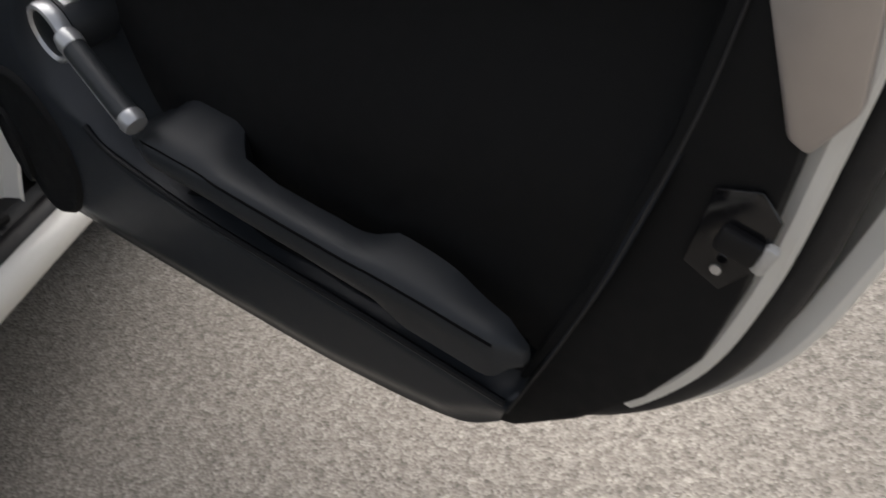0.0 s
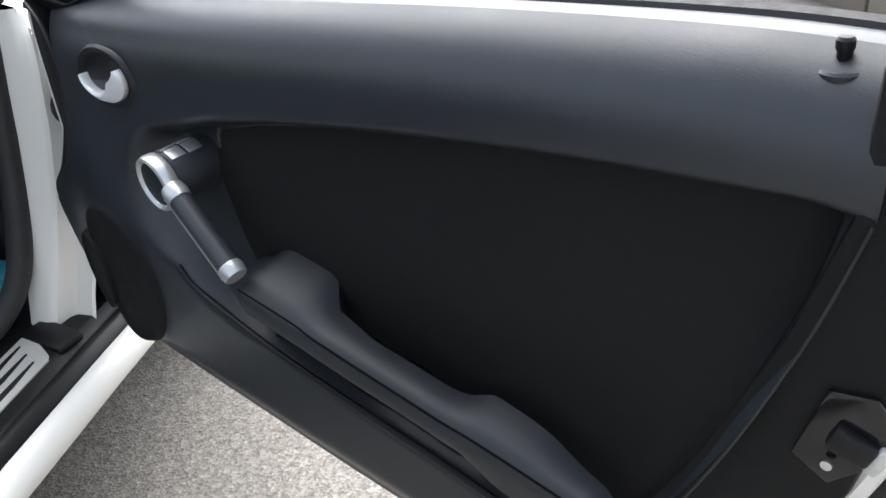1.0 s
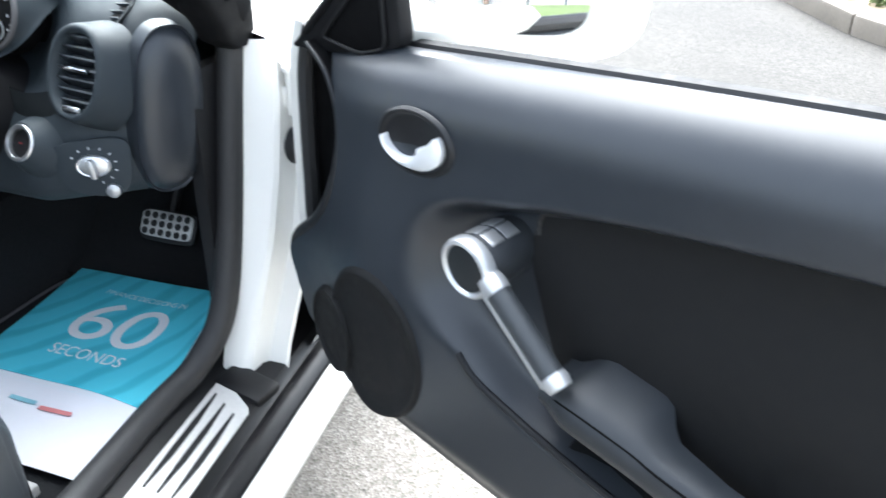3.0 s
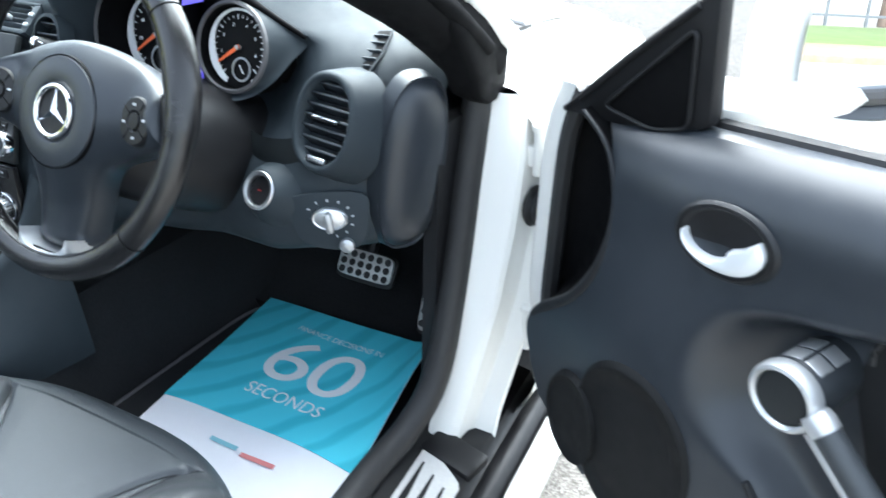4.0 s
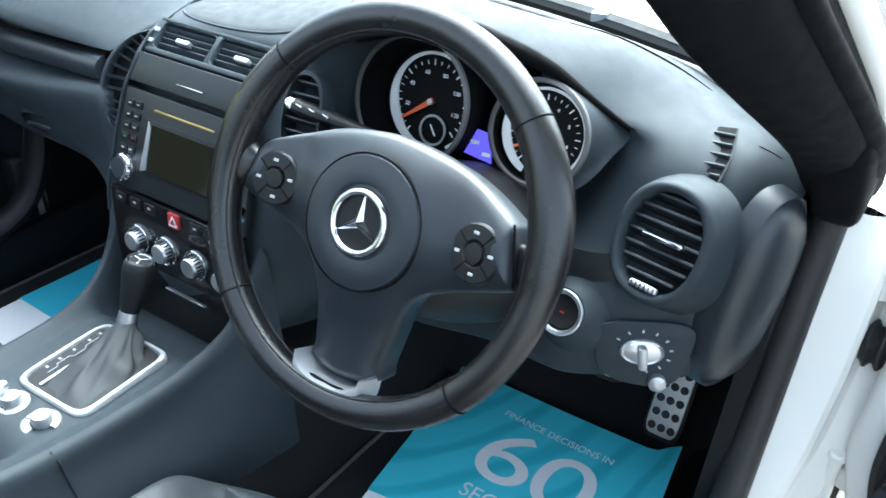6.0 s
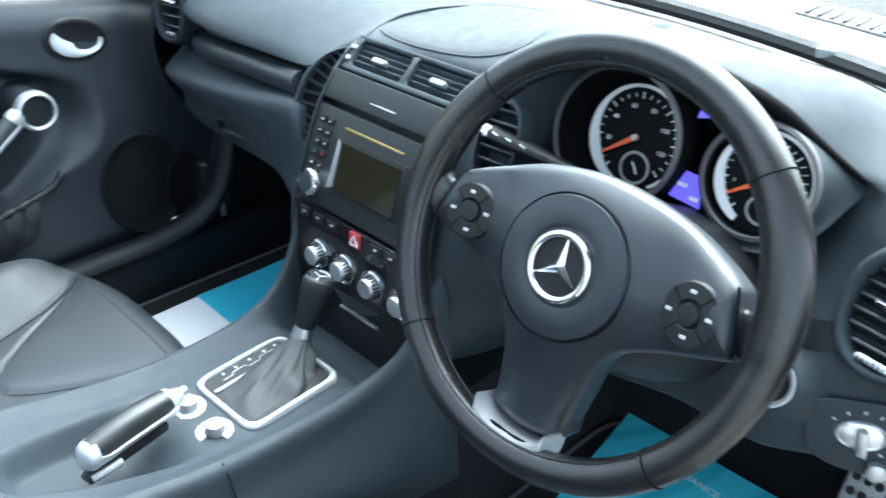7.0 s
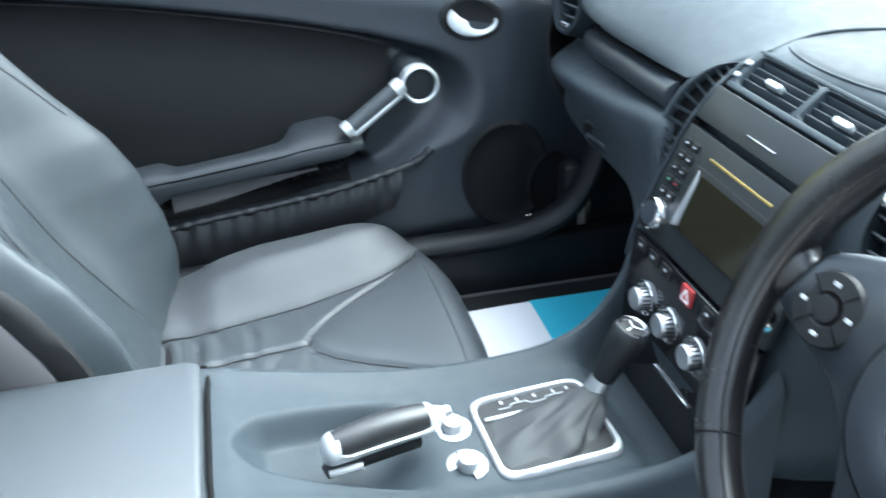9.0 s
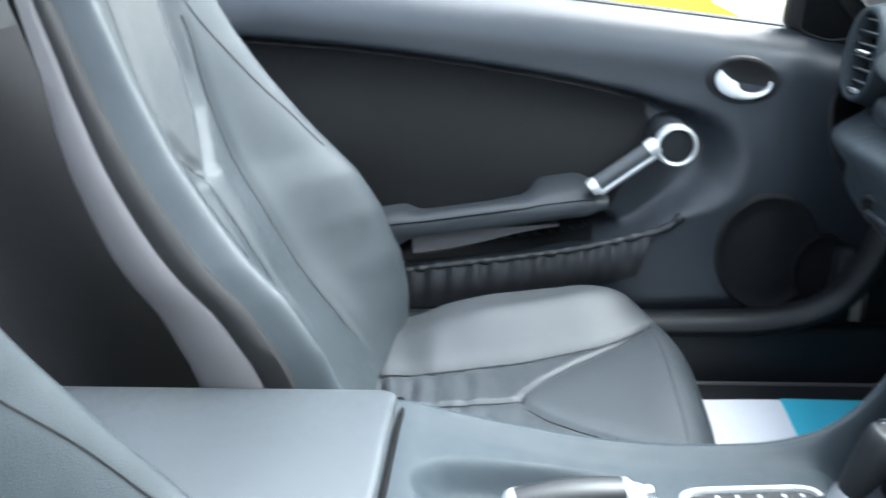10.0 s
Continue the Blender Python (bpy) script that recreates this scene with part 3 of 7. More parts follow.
    # support of the armrest
    rows2 = [[(u, w, 0.5165 - 0.215 * (u - 0.14) - dz * (0.25 + (0.75 if driver else 1.5) * smooth(0.19, 0.40, u))) for w, dz in ((-0.012, -0.01), (0.006, -0.008), (0.005, 0.012), (-0.002, 0.016), (-0.012, 0.014))] for u in np.linspace(0.19, 0.425, 14)]
    put("armrest_support", grid(rows2, closed_v=True, caps=True), SIDE, "pale grey liner under the armrest")
    # pull handle with its pod
    p0, p1 = Vector((0.056, 0.008, 0.643)), Vector((0.138, 0.020, 0.580))
    bar = [p0 + (p1 - p0) * t for t in np.linspace(0, 1, 14)]
    pull = put("pull_handle", tube(bar, 0.0125, 14), LEATHER, "leather grip between satin metal ends")
    put("end_cap", tube([p0 + (p1 - p0) * t for t in (-0.12, -0.04, 0.05)], [0.0125, 0.0142, 0.0135], 14), TRIM, parent=pull)
    put("end_cap", tube([p0 + (p1 - p0) * t for t in (0.94, 1.0, 1.08)], [0.0132, 0.0145, 0.0125], 14), TRIM, parent=pull)
    put("spine", tube([q + Vector((-0.0078, 0.003, -0.0085)) for q in bar], 0.0062, 10), TRIM, parent=pull)
    axis = Vector((-0.10, 0.99, -0.06)).normalized()
    f = facing(Vector((0.0165, 0.012, 0.6485)) - axis * 0.068, axis)
    pod = put("switch_pod", lathe([(0.029, -0.01), (0.0305, 0.0), (0.0308, 0.046), (0.0302, 0.0475), (0.0308, 0.049)], f, 44), ARMREST, "dark round pod with silver ring")
    put("pod_ring", lathe([(0.0300, 0.049), (0.0320, 0.0500), (0.0330, 0.0525), (0.0332, 0.061), (0.0316, 0.066), (0.0285, 0.0675), (0.0262, 0.0655), (0.0255, 0.062)], f, 44), TRIM, "satin silver ring", parent=pod)
    put("pod_cap", lathe([(0.0258, 0.0610), (0.0248, 0.0640), (0.0, 0.0652)], f, 36), STACK, parent=pod)
    if driver:
        for a, h in ((72, 0.014), (72, 0.035), (112, 0.014), (112, 0.035)):
            t = f @ pose(0, 0, 0, 0, 0, a) @ pose(0.0300, 0, h, 0, 90, 0)
            b = rbox((0.018, 0.0175, 0.0026), (0, 0, 0), 0.001)
            bmesh.ops.transform(b, matrix=t, verts=b.verts)
            put("window_switch", b, SILVER, parent=pod)
    # release lever in its oval cup
    cx, cz = -0.078, 0.747
    wv = skin_w(cx, cz)
    fm = axes((cx, wv, cz), (1, 0, 0), (0, 0, 1), (0, 1, 0))
    cup = put("release_cup", lathe([(0.052, -0.002), (0.051, 0.0035), (0.046, 0.0045), (0.043, 0.0015), (0.040, 0.0005), (0.0, 0.0002)], fm, 40, 0.70), BLACK, "black oval cup")
    put("cup_ring", lathe([(0.0455, 0.0), (0.0475, 0.0035), (0.0500, 0.0045), (0.0525, 0.0025), (0.054, 0.0)], fm, 40, 0.70), VINYL_LOW, parent=cup)
    rows = []
    for k in range(25):
        t = k / 24
        a = radians(176 + 216 * t)
        th = 0.05 + 0.72 * math.sin(math.pi * min(1.0, t ** 2.1)) ** 0.75
        rows.append([(cx + 0.041 * g * math.cos(a), wv + h, cz + 0.0275 * g * math.sin(a)) for g, h in ((1.0, 0.0), (1.0, 0.007), (1 - th * 0.2, 0.011), (1 - th * 0.55, 0.0125), (1 - th * 0.9, 0.011), (1 - th, 0.008), (1 - th, 0.0))])
    put("release_lever", grid(rows, closed_v=True, caps=True), PALE, "pale silver crescent lever", parent=cup)
    # loudspeaker grilles laid on the trim
    for name, (ex, ez, ru, rz), lift, mat in (("speaker_grille", (-0.140, 0.482, 0.080, 0.098), 0.003, INSET), ("tweeter_grille", (-0.228, 0.458, 0.046, 0.058), 0.006, INSET)):
        rows = []
        for r, d in ((1.05, -0.001), (1.0, lift + 0.003), (0.96, lift + 0.003), (0.93, lift), (0.7, lift - 0.0005), (0.45, lift), (0.2, lift), (0.001, lift)):
            rows.append([(ex + ru * r * math.cos(a), skin_w(ex + ru * r * math.cos(a), ez + rz * r * math.sin(a)) + d, ez + rz * r * math.sin(a)) for a in np.linspace(0, 2 * math.pi, 48, endpoint=False)])
        put(name, grid(rows, closed_v=True), mat, "black perforated loudspeaker cover", angle=70)
    # rear carrier with latch
    zc = [(0.50, 0.300), (0.535, 0.308), (0.604, 0.354), (0.664, 0.411), (0.707, 0.471), (0.731, 0.541), (0.752, 0.64), (0.768, 0.74), (0.772, 0.85), (0.708, 0.85), (0.704, 0.752), (0.676, 0.658), (0.62, 0.523), (0.53, 0.357)]
    mm = axes((0, 0, 0), (1, 0, 0), (0, 0, 1), (0, -1, 0))
    b = prism(zc, 0.030, mm @ pose(0, 0, 0.030), 0.006)
    put("carrier", b, INSET, "black plastic door carrier")
    seal = resample([(0.47, 0.277), (0.606, 0.335), (0.697, 0.420), (0.746, 0.525), (0.776, 0.64), (0.798, 0.75), (0.80, 0.845)], 50)
    put("shut_edge", tube([(q[0] - 0.014, -0.062, q[1] + 0.006) for q in seal[14:]], 0.012, 8), PAINT, "white painted shut edge")
    put("door_seal", tube([(q[0] + 0.007, -0.082, q[1] + 0.002) for q in seal], 0.0135, 10), RUBBER, "black rubber door seal")
    shell = spline([(-0.345, 0.785), (-0.335, 0.62), (-0.345, 0.50), (-0.30, 0.40), (-0.15, 0.325), (0.15, 0.288), (0.40, 0.264), (0.53, 0.276), (0.655, 0.336), (0.751, 0.432), (0.805, 0.55), (0.845, 0.68), (0.85, 0.805), (0.70, 0.822), (0.3, 0.812), (-0.1, 0.790)], 5, True)
    rows = []
    for w, g in ((-0.140, 0.93), (-0.098, 0.955), (-0.094, 0.985), (-0.100, 1.0), (-0.112, 1.0), (-0.150, 0.97), (-0.165, 0.80), (-0.170, 0.30)):
        c = np.array([0.25, 0.56])
        rows.append([(*((q - c) * g + c)[:1], w - 0.045 * smooth(-0.1, -0.34, q[0]), ((q - c) * g + c)[1]) for q in shell])
    put("outer_skin", grid(rows, closed_v=True, caps=True), PAINT, "white painted outer skin")
    # bright strip at the rear of the belt
    strip = [(0.728, 0.845), (0.728, 0.752), (0.747, 0.672), (0.760, 0.664), (0.784, 0.695), (0.786, 0.78), (0.782, 0.847)]
    put("corner_trim", prism(strip, 0.016, mm @ pose(0, 0, 0.022), 0.004), WARM, "champagne metal corner trim")
    # lock pin
    put("lock_base", lathe([(0.0155, -0.008), (0.0145, -0.001), (0.0125, 0.0008), (0.010, 0.0004), (0.0078, -0.001)], axes((0.680, -0.063, 0.832), (1, 0, 0), (0, 1, 0), (0, 0.35, 0.94)), 24), VINYL)
    put("lock_pin", lathe([(0.0045, 0.0), (0.0045, 0.010), (0.0056, 0.012), (0.0056, 0.017), (0.004, 0.019), (0.0, 0.0195)], axes((0.680, -0.066, 0.832), (1, 0, 0), (0, 1, 0), (0, 0.1, 0.99)), 16), BLACK, "black lock pin")
    # latch
    box = [(0.690, 0.565), (0.716, 0.548), (0.742, 0.575), (0.752, 0.612), (0.738, 0.632), (0.708, 0.628)]
    latch = put("latch_plate", prism(box, 0.004, mm @ pose(0, 0, 0.026), 0.0015), GLOSS, "black latch plate")
    put("latch_claw", rbox((0.030, 0.012, 0.020), (0.728, -0.022, 0.592), 0.004, (0, 20, 0)), BLACK, parent=latch)
    put("latch_screw", lathe([(0.004, 0.0), (0.004, 0.002), (0.0, 0.0025)], axes((0.715, -0.022, 0.569), (1, 0, 0), (0, 0, 1), (0, 1, 0)), 12), CHROME, parent=latch)
    put("striker_jaw", rbox((0.010, 0.010, 0.024), (0.745, -0.024, 0.585), 0.003, (0, 25, 0)), STEEL, parent=latch)
    # triangle in front of the window
    def round_tri(pts, n=5):
        """A closed outline with short rounded corners."""
        out = []
        for i, p in enumerate(pts):
            p, a, c = (np.array(v, float) for v in (p, pts[i - 1], pts[(i + 1) % len(pts)]))
            u, v = (a - p) / np.linalg.norm(a - p), (c - p) / np.linalg.norm(c - p)
            for t in np.linspace(0, 1, n):
                out.append(tuple((1 - t) ** 2 * (p + u * 0.012) + 2 * t * (1 - t) * p + t * t * (p + v * 0.012)))
        return out

    tri = round_tri([(-0.335, 0.792), (-0.151, 0.957), (-0.143, 0.822), (-0.205, 0.800)])
    corner = put("mirror_triangle", prism(tri, 0.022, mm @ pose(0, 0, 0.078), 0.004), BLACK, "black plastic mirror triangle")
    tri2 = round_tri([(-0.268, 0.815), (-0.167, 0.914), (-0.163, 0.818), (-0.205, 0.806)])
    put("triangle_inset", prism(tri2, 0.004, mm @ pose(0, 0, 0.0755), 0.0015), PITCH, parent=corner)
    put("triangle_rim", tube([(u, -0.0735, z) for u, z in tri2], 0.0024, 8, closed=True, up=(0, 1, 0)), BLACK, parent=corner)
    put("triangle_rib", tube([(-0.300, -0.075, 0.816), (-0.24, -0.0755, 0.872), (-0.17, -0.0765, 0.933)], 0.0045, 8), BLACK, parent=corner)
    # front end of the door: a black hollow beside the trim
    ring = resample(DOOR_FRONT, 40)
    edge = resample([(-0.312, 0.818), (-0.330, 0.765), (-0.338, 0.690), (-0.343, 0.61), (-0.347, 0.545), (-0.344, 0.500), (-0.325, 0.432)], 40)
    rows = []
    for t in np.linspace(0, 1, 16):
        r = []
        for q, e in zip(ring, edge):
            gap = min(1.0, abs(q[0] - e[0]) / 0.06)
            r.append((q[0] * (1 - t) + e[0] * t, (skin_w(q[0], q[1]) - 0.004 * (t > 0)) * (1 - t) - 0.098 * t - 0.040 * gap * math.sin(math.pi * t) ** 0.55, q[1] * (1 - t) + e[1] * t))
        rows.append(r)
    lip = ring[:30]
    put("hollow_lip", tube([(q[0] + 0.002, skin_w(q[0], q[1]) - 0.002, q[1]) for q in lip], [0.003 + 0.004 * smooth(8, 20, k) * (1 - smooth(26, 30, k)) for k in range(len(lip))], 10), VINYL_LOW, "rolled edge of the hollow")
    put("front_end", grid(rows), PITCH, "near-black hollow at the front of the door", angle=60)
    put("front_seal", tube([(e[0] + 0.002, -0.094, e[1]) for e in edge], 0.011, 8), RUBBER, "black rubber seal")
    rows = [[(e[0] + g, d, e[1]) for e in edge] for d, g in ((-0.112, 0.004), (-0.098, -0.010), (-0.097, -0.034), (-0.104, -0.043), (-0.150, -0.046))]
    put("hinge_flange", grid(rows), PAINT, "white painted hinge side flange", angle=60)
    return door


build_door(DRIVER, "white car door with black trim, standing wide open", "car door", True)
build_door(PASSENGER, "closed car door with black leather trim and silver handle", "car door", False)


def build_mirror():
    """White wing mirror on the driver's door; it looks to the rear."""
    mir = thing("wing_mirror", "white wing mirror housing on the open door", "wing mirror")
    c = DRIVER @ Vector((-0.075, -0.235, 0.872))
    back = Vector((0.22, -0.96, 0.088)).normalized()
    f = facing(c, back)
    out = ellipse(0.118, 0.088, 40, power=3.2)
    rows = []
    for s, d in ((0.05, 0.0015), (0.60, 0.0015), (0.66, 0.006), (0.97, 0.008), (1.0, 0.0), (1.0, -0.02), (0.95, -0.05), (0.80, -0.085), (0.5, -0.105), (0.05, -0.11)):
        rows.append([f @ Vector((q[0] * s, q[1] * s, d)) for q in out])
    part("housing", grid(rows, closed_v=True), PAINT, mir, angle=60)
    part("mirror_glass", prism(ellipse(0.061, 0.066, 40, power=3.6), 0.003, f @ pose(-0.006, 0.010, 0.006)), MIRROR, mir)
    foot = DRIVER @ Vector((-0.20, -0.115, 0.835))
    part("mirror_arm", tube([foot, (foot + c) / 2 + Vector((0, 0, -0.03)), c + Vector((0.0, 0.03, -0.03))], [0.035, 0.03, 0.035], 12, flat=0.7), PAINT, mir)


build_mirror()


# ---------------------------------------------------------------- car body
def build_body():
    body = thing("convertible_car", "white two-seat convertible body with open roof", "car body")
    # floor, bulkheads and tunnel, all carpeted
    part("floor_pan", rbox((1.36, 2.4, 0.10), (0, 0.45, 0.205), 0.01), CARPET, body, "black carpeted floor")
    rows = [[(x, y, z) for x in np.linspace(-0.68, 0.68, 12)] for y, z in ((1.40, 0.256), (1.46, 0.27), (1.56, 0.36), (1.64, 0.50), (1.66, 0.72))]
    part("toe_board", thick(grid(rows), 0.02), CARPET, body)
    rows = []
    for y in np.linspace(-0.2, 1.62, 24):
        rows.append([(x, y, z) for x, z in ((-0.19, 0.25), (-0.165, 0.36), (-0.12, 0.43), (0, 0.45), (0.12, 0.43), (0.165, 0.36), (0.19, 0.25))])
    part("tunnel", grid(rows), CARPET, body)
    rows = [[(x, y, z) for x in np.linspace(-0.70, 0.70, 10)] for y, z in ((0.20, 0.25), (0.14, 0.45), (0.06, 0.72), (0.0, 0.88), (-0.15, 0.90), (-0.34, 0.905))]
    part("rear_bulkhead", thick(grid(rows), 0.02), CARPET, body)
    for s in (1, -1):
        # sill in section: seal side, kick plate bed, rounded step, white rocker; all flare outwards to the rear
        def flare(y):
            return along([(-0.9, 0.10), (0.0, 0.10), (0.4, 0.083), (0.6, 0.066), (1.2, 0.0), (1.42, -0.02)], y)

        yy = list(np.linspace(-0.9, 0.5, 12)) + list(np.linspace(0.55, 1.20, 8))
        sec = [(0.605, 0.25), (0.620, 0.300), (0.635, 0.322), (0.665, 0.318), (0.680, 0.3062), (0.757, 0.2971), (0.762, 0.284), (0.769, 0.280), (0.780, 0.287), (0.792, 0.285), (0.802, 0.270), (0.806, 0.262)]
        part("sill_cover", grid([[(s * (x + flare(y)), y, z) for x, z in sec] for y in yy + [1.3, 1.42]]), BLACK, body, "black plastic sill cover", angle=50)
        sec = [(0.806, 0.262), (0.808, 0.273), (0.815, 0.275), (0.834, 0.268), (0.843, 0.254), (0.841, 0.236), (0.826, 0.220), (0.78, 0.20), (0.70, 0.18)]
        part("rocker", grid([[(s * (x + flare(y)), y, z) for x, z in sec] for y in yy + [1.3, 1.42]]), PAINT, body, "white painted rocker panel", angle=50)
        tilted = axes((0, 0, 0.3866), (1, 0, -0.118 * s), (0, 1, 0), Vector((0.118 * s, 0, 1)).normalized())
        edge = [(0.686, 1.176), (0.70, 1.174), (0.72, 1.166), (0.752, 1.146), (0.757, 1.138)]
        plate = [(x + flare(y), y) for x, y in edge] + [(0.757 + flare(y), y) for y in (0.9, 0.6, 0.4, 0.25)] + [(0.684 + flare(y), y) for y in (0.25, 0.4, 0.6, 0.9)]
        kick = part("kick_plate", prism([(s * q[0], q[1]) for q in plate], 0.004, tilted), STEEL, body, "brushed steel kick plate with rubber strips")
        for k, x in enumerate((0.697, 0.718, 0.739)):
            for y0, y1 in ((1.150 - 0.012 * k, 0.965), (0.90, 0.715), (0.65, 0.465)):
                o = [(-0.0015, y0), (0.0015, y0), (0.006, y0 - 0.06), (0.006, y1 + 0.06), (0.0015, y1), (-0.0015, y1), (-0.003, y1 + 0.06), (-0.003, y0 - 0.06)]
                part("rubber_strip", prism([(s * (x + dx + flare(y)), y) for dx, y in o], 0.0016, tilted @ pose(0, 0, 0.0036)), BLACK, kick)
        part("sill_end", rbox((0.085, 0.052, 0.018), (s * 0.727, 1.190, 0.300), 0.006, (0, s * 6.7, s * -8)), BLACK, body)
        # trim along the inner face of the sill on the side with the closed door
        if s == -1:
            part("kick_cover", rbox((0.075, 0.035, 0.20), (-0.668, 1.196, 0.385), 0.010), VINYL_LOW, body)
            part("kick_moulding", tube(spline([(-0.628, 0.40, 0.360), (-0.628, 0.90, 0.362), (-0.622, 1.08, 0.372), (-0.612, 1.17, 0.410), (-0.604, 1.215, 0.49), (-0.60, 1.235, 0.60)], 6), 0.028, 12, flat=0.75), VINYL_LOW, body, "curved dark grey kick moulding")
            part("inner_sill", rbox((0.04, 1.20, 0.13), (s * 0.622, 0.80, 0.300), 0.015, (0, s * 6, 0)), VINYL_LOW, body, "dark grey inner sill trim")
        # door opening seal: along the sill and up the pillar
        path = [(0.745, -0.6, 0.335), (0.735, 0.2, 0.333), (0.694, 0.8, 0.332), (0.668, 1.06, 0.333), (0.672, 1.155, 0.345), (0.684, 1.215, 0.40), (0.686, 1.262, 0.52), (0.688, 1.295, 0.66), (0.692, 1.322, 0.79)]
        part("opening_seal", tube(spline([(s * x, y, z) for x, y, z in path], 5), 0.0195, 10), RUBBER, body, "black rubber door opening seal")
        # inner kick trim below the dash
        rows = [[(s * x, y, z) for z, x in ((0.25, 0.655), (0.40, 0.667), (0.60, 0.675), (0.75, 0.680))] for y in (1.24, 1.34, 1.62)]
        part("kick_trim", thick(grid(rows), 0.02), BLACK, body)
        # white front jamb, turning forward to the hinge face
        rows = []
        for z, y, x0, x1 in ((0.290, 1.200, 0.676, 0.756), (0.33, 1.214, 0.676, 0.758), (0.40, 1.236, 0.678, 0.770), (0.50, 1.264, 0.680, 0.786), (0.60, 1.288, 0.684, 0.794), (0.70, 1.308, 0.690, 0.796), (0.765, 1.321, 0.694, 0.790), (0.776, 1.324, 0.695, 0.780)):
            xm = (x0 + x1) / 2
            rows.append([(s * x, yy, z) for x, yy in ((x0, y + 0.03), (x0, y), (xm - 0.01, y + 0.002), (x1 - 0.044, y + 0.006), (x1 - 0.038, y + 0.012), (x1 - 0.036, y + 0.040), (x1 - 0.030, y + 0.050), (x1 - 0.004, y + 0.055), (x1 - 0.001, y + 0.060), (x1 - 0.030, y + 0.075))])
        part("front_jamb", grid(rows), PAINT, body, "white painted front door jamb", angle=30)
        for z in (0.445, 0.700):
            yb = 1.315 + 0.05 * (z - 0.44)
            hinge = part("hinge", prism([tuple(q) for q in spline([(-0.026, -0.012), (0.010, -0.016), (0.030, -0.004), (0.030, 0.008), (0.006, 0.012), (-0.026, 0.020)], 4, True)], 0.030, pose(s * 0.752, yb + 0.030, z) @ Matrix(((s, 0, 0, 0), (0, 0, -1, 0), (0, 1, 0, 0), (0, 0, 0, 1))), 0.003), PAINT, body, "white painted door hinge")
            part("hinge_leaf", rbox((0.030, 0.014, 0.030), (s * 0.788, yb + 0.006, z + 0.008), 0.004, (0, 0, s * -20)), PAINT, hinge)
            part("hinge_pin", tube([(s * 0.775, yb - 0.004, z - 0.022), (s * 0.775, yb - 0.004, z + 0.042)], 0.0075, 12), PAINT, hinge)
            part("pin_head", lathe([(0.0105, 0.0), (0.0105, 0.006), (0.008, 0.009), (0.0, 0.0095)], pose(s * 0.775, yb - 0.004, z + 0.038), 16), PAINT, hinge)
            for dx, dz in ((-0.016, -0.004), (-0.012, 0.010)):
                part("bolt", lathe([(0.0068, 0), (0.0068, 0.005), (0.004, 0.006), (0.0, 0.006)], facing((s * (0.752 + dx), yb, z + dz), (0, -1, 0)), 6), PAINT, hinge)
        if s == 1:
            rings = []
            for k in range(41):
                t = k / 40
                rings.append(((0.726 + 0.080 * t, 1.340 - 0.006 * t, 0.626 + 0.004 * t), 0.0245 + 0.0036 * math.cos(k * 2 * math.pi / 6.6)))
            part("cable_bellows", tube([r[0] for r in rings], [r[1] for r in rings], 16), RUBBER, body, "black rubber cable bellows")
            part("check_strap", rbox((0.05, 0.012, 0.026), (0.782, 1.338, 0.53), 0.003, (0, 0, -15)), STEEL, body)
        # upper windscreen pillar, black trim inside, white outside
        along_pillar = Vector((-0.208, -0.757, 0.634)).normalized()
        inward = Vector((-0.978, 0.159, -0.134))
        upward = Vector((0.0, 0.642, 0.767))
        mid = [Vector((0.735, 1.30, 0.850)) + along_pillar * d for d in np.linspace(-0.035, 0.70, 18)]

        def slim(q):
            return 0.60 + 0.40 * smooth(0.86, 1.08, q.z)

        def beside(q, a, b):
            p = q + inward * (a + 0.016 * (1 - smooth(0.835, 0.93, q.z))) + upward * b
            return (s * p.x, p.y, p.z)

        rows = [[beside(q, a * max(0.95, slim(q)), b * slim(q) if b < 0 else b) for a, b in ((0.0, 0.0), (-0.001, -0.026), (0.002, -0.046), (0.012, -0.062), (0.034, -0.074), (0.054, -0.079), (0.063, -0.074), (0.074, -0.050), (0.088, 0.030), (0.050, 0.046), (0.010, 0.020))] for q in mid]
        part("screen_pillar", grid(rows, closed_v=True, caps=True), PILLAR, body, "black trimmed windscreen pillar", angle=50)
        part("pillar_paint", tube([beside(q, 0.004, 0.018) for q in mid], 0.015, 10), PAINT, body, "white outer pillar edge")
        part("pillar_seal", tube([beside(q, 0.001, -0.026 * slim(q)) for q in mid[1:]], 0.011, 10), PILLAR, body, "black rubber window seal")
        # foot of the pillar: a rounded rubber block standing on the jamb
        rows = []
        for z, x0, x1, y0, y1 in ((0.900, 0.668, 0.716, 1.200, 1.280), (0.875, 0.664, 0.722, 1.216, 1.310), (0.850, 0.664, 0.7225, 1.234, 1.335), (0.825, 0.668, 0.7235, 1.250, 1.345), (0.805, 0.672, 0.7230, 1.262, 1.345), (0.785, 0.675, 0.7205, 1.270, 1.345), (0.768, 0.680, 0.7150, 1.300, 1.345)):
            rows.append([(s * ((x0 + x1) / 2 + q[0]), (y0 + y1) / 2 + q[1], z) for q in ellipse((x1 - x0) / 2, (y1 - y0) / 2, 32, power=5)])
        part("pillar_foot", grid(rows, closed_v=True, caps=True), PILLAR, body, "black rubber foot of the pillar", angle=50)
        # front wing
        rows = []
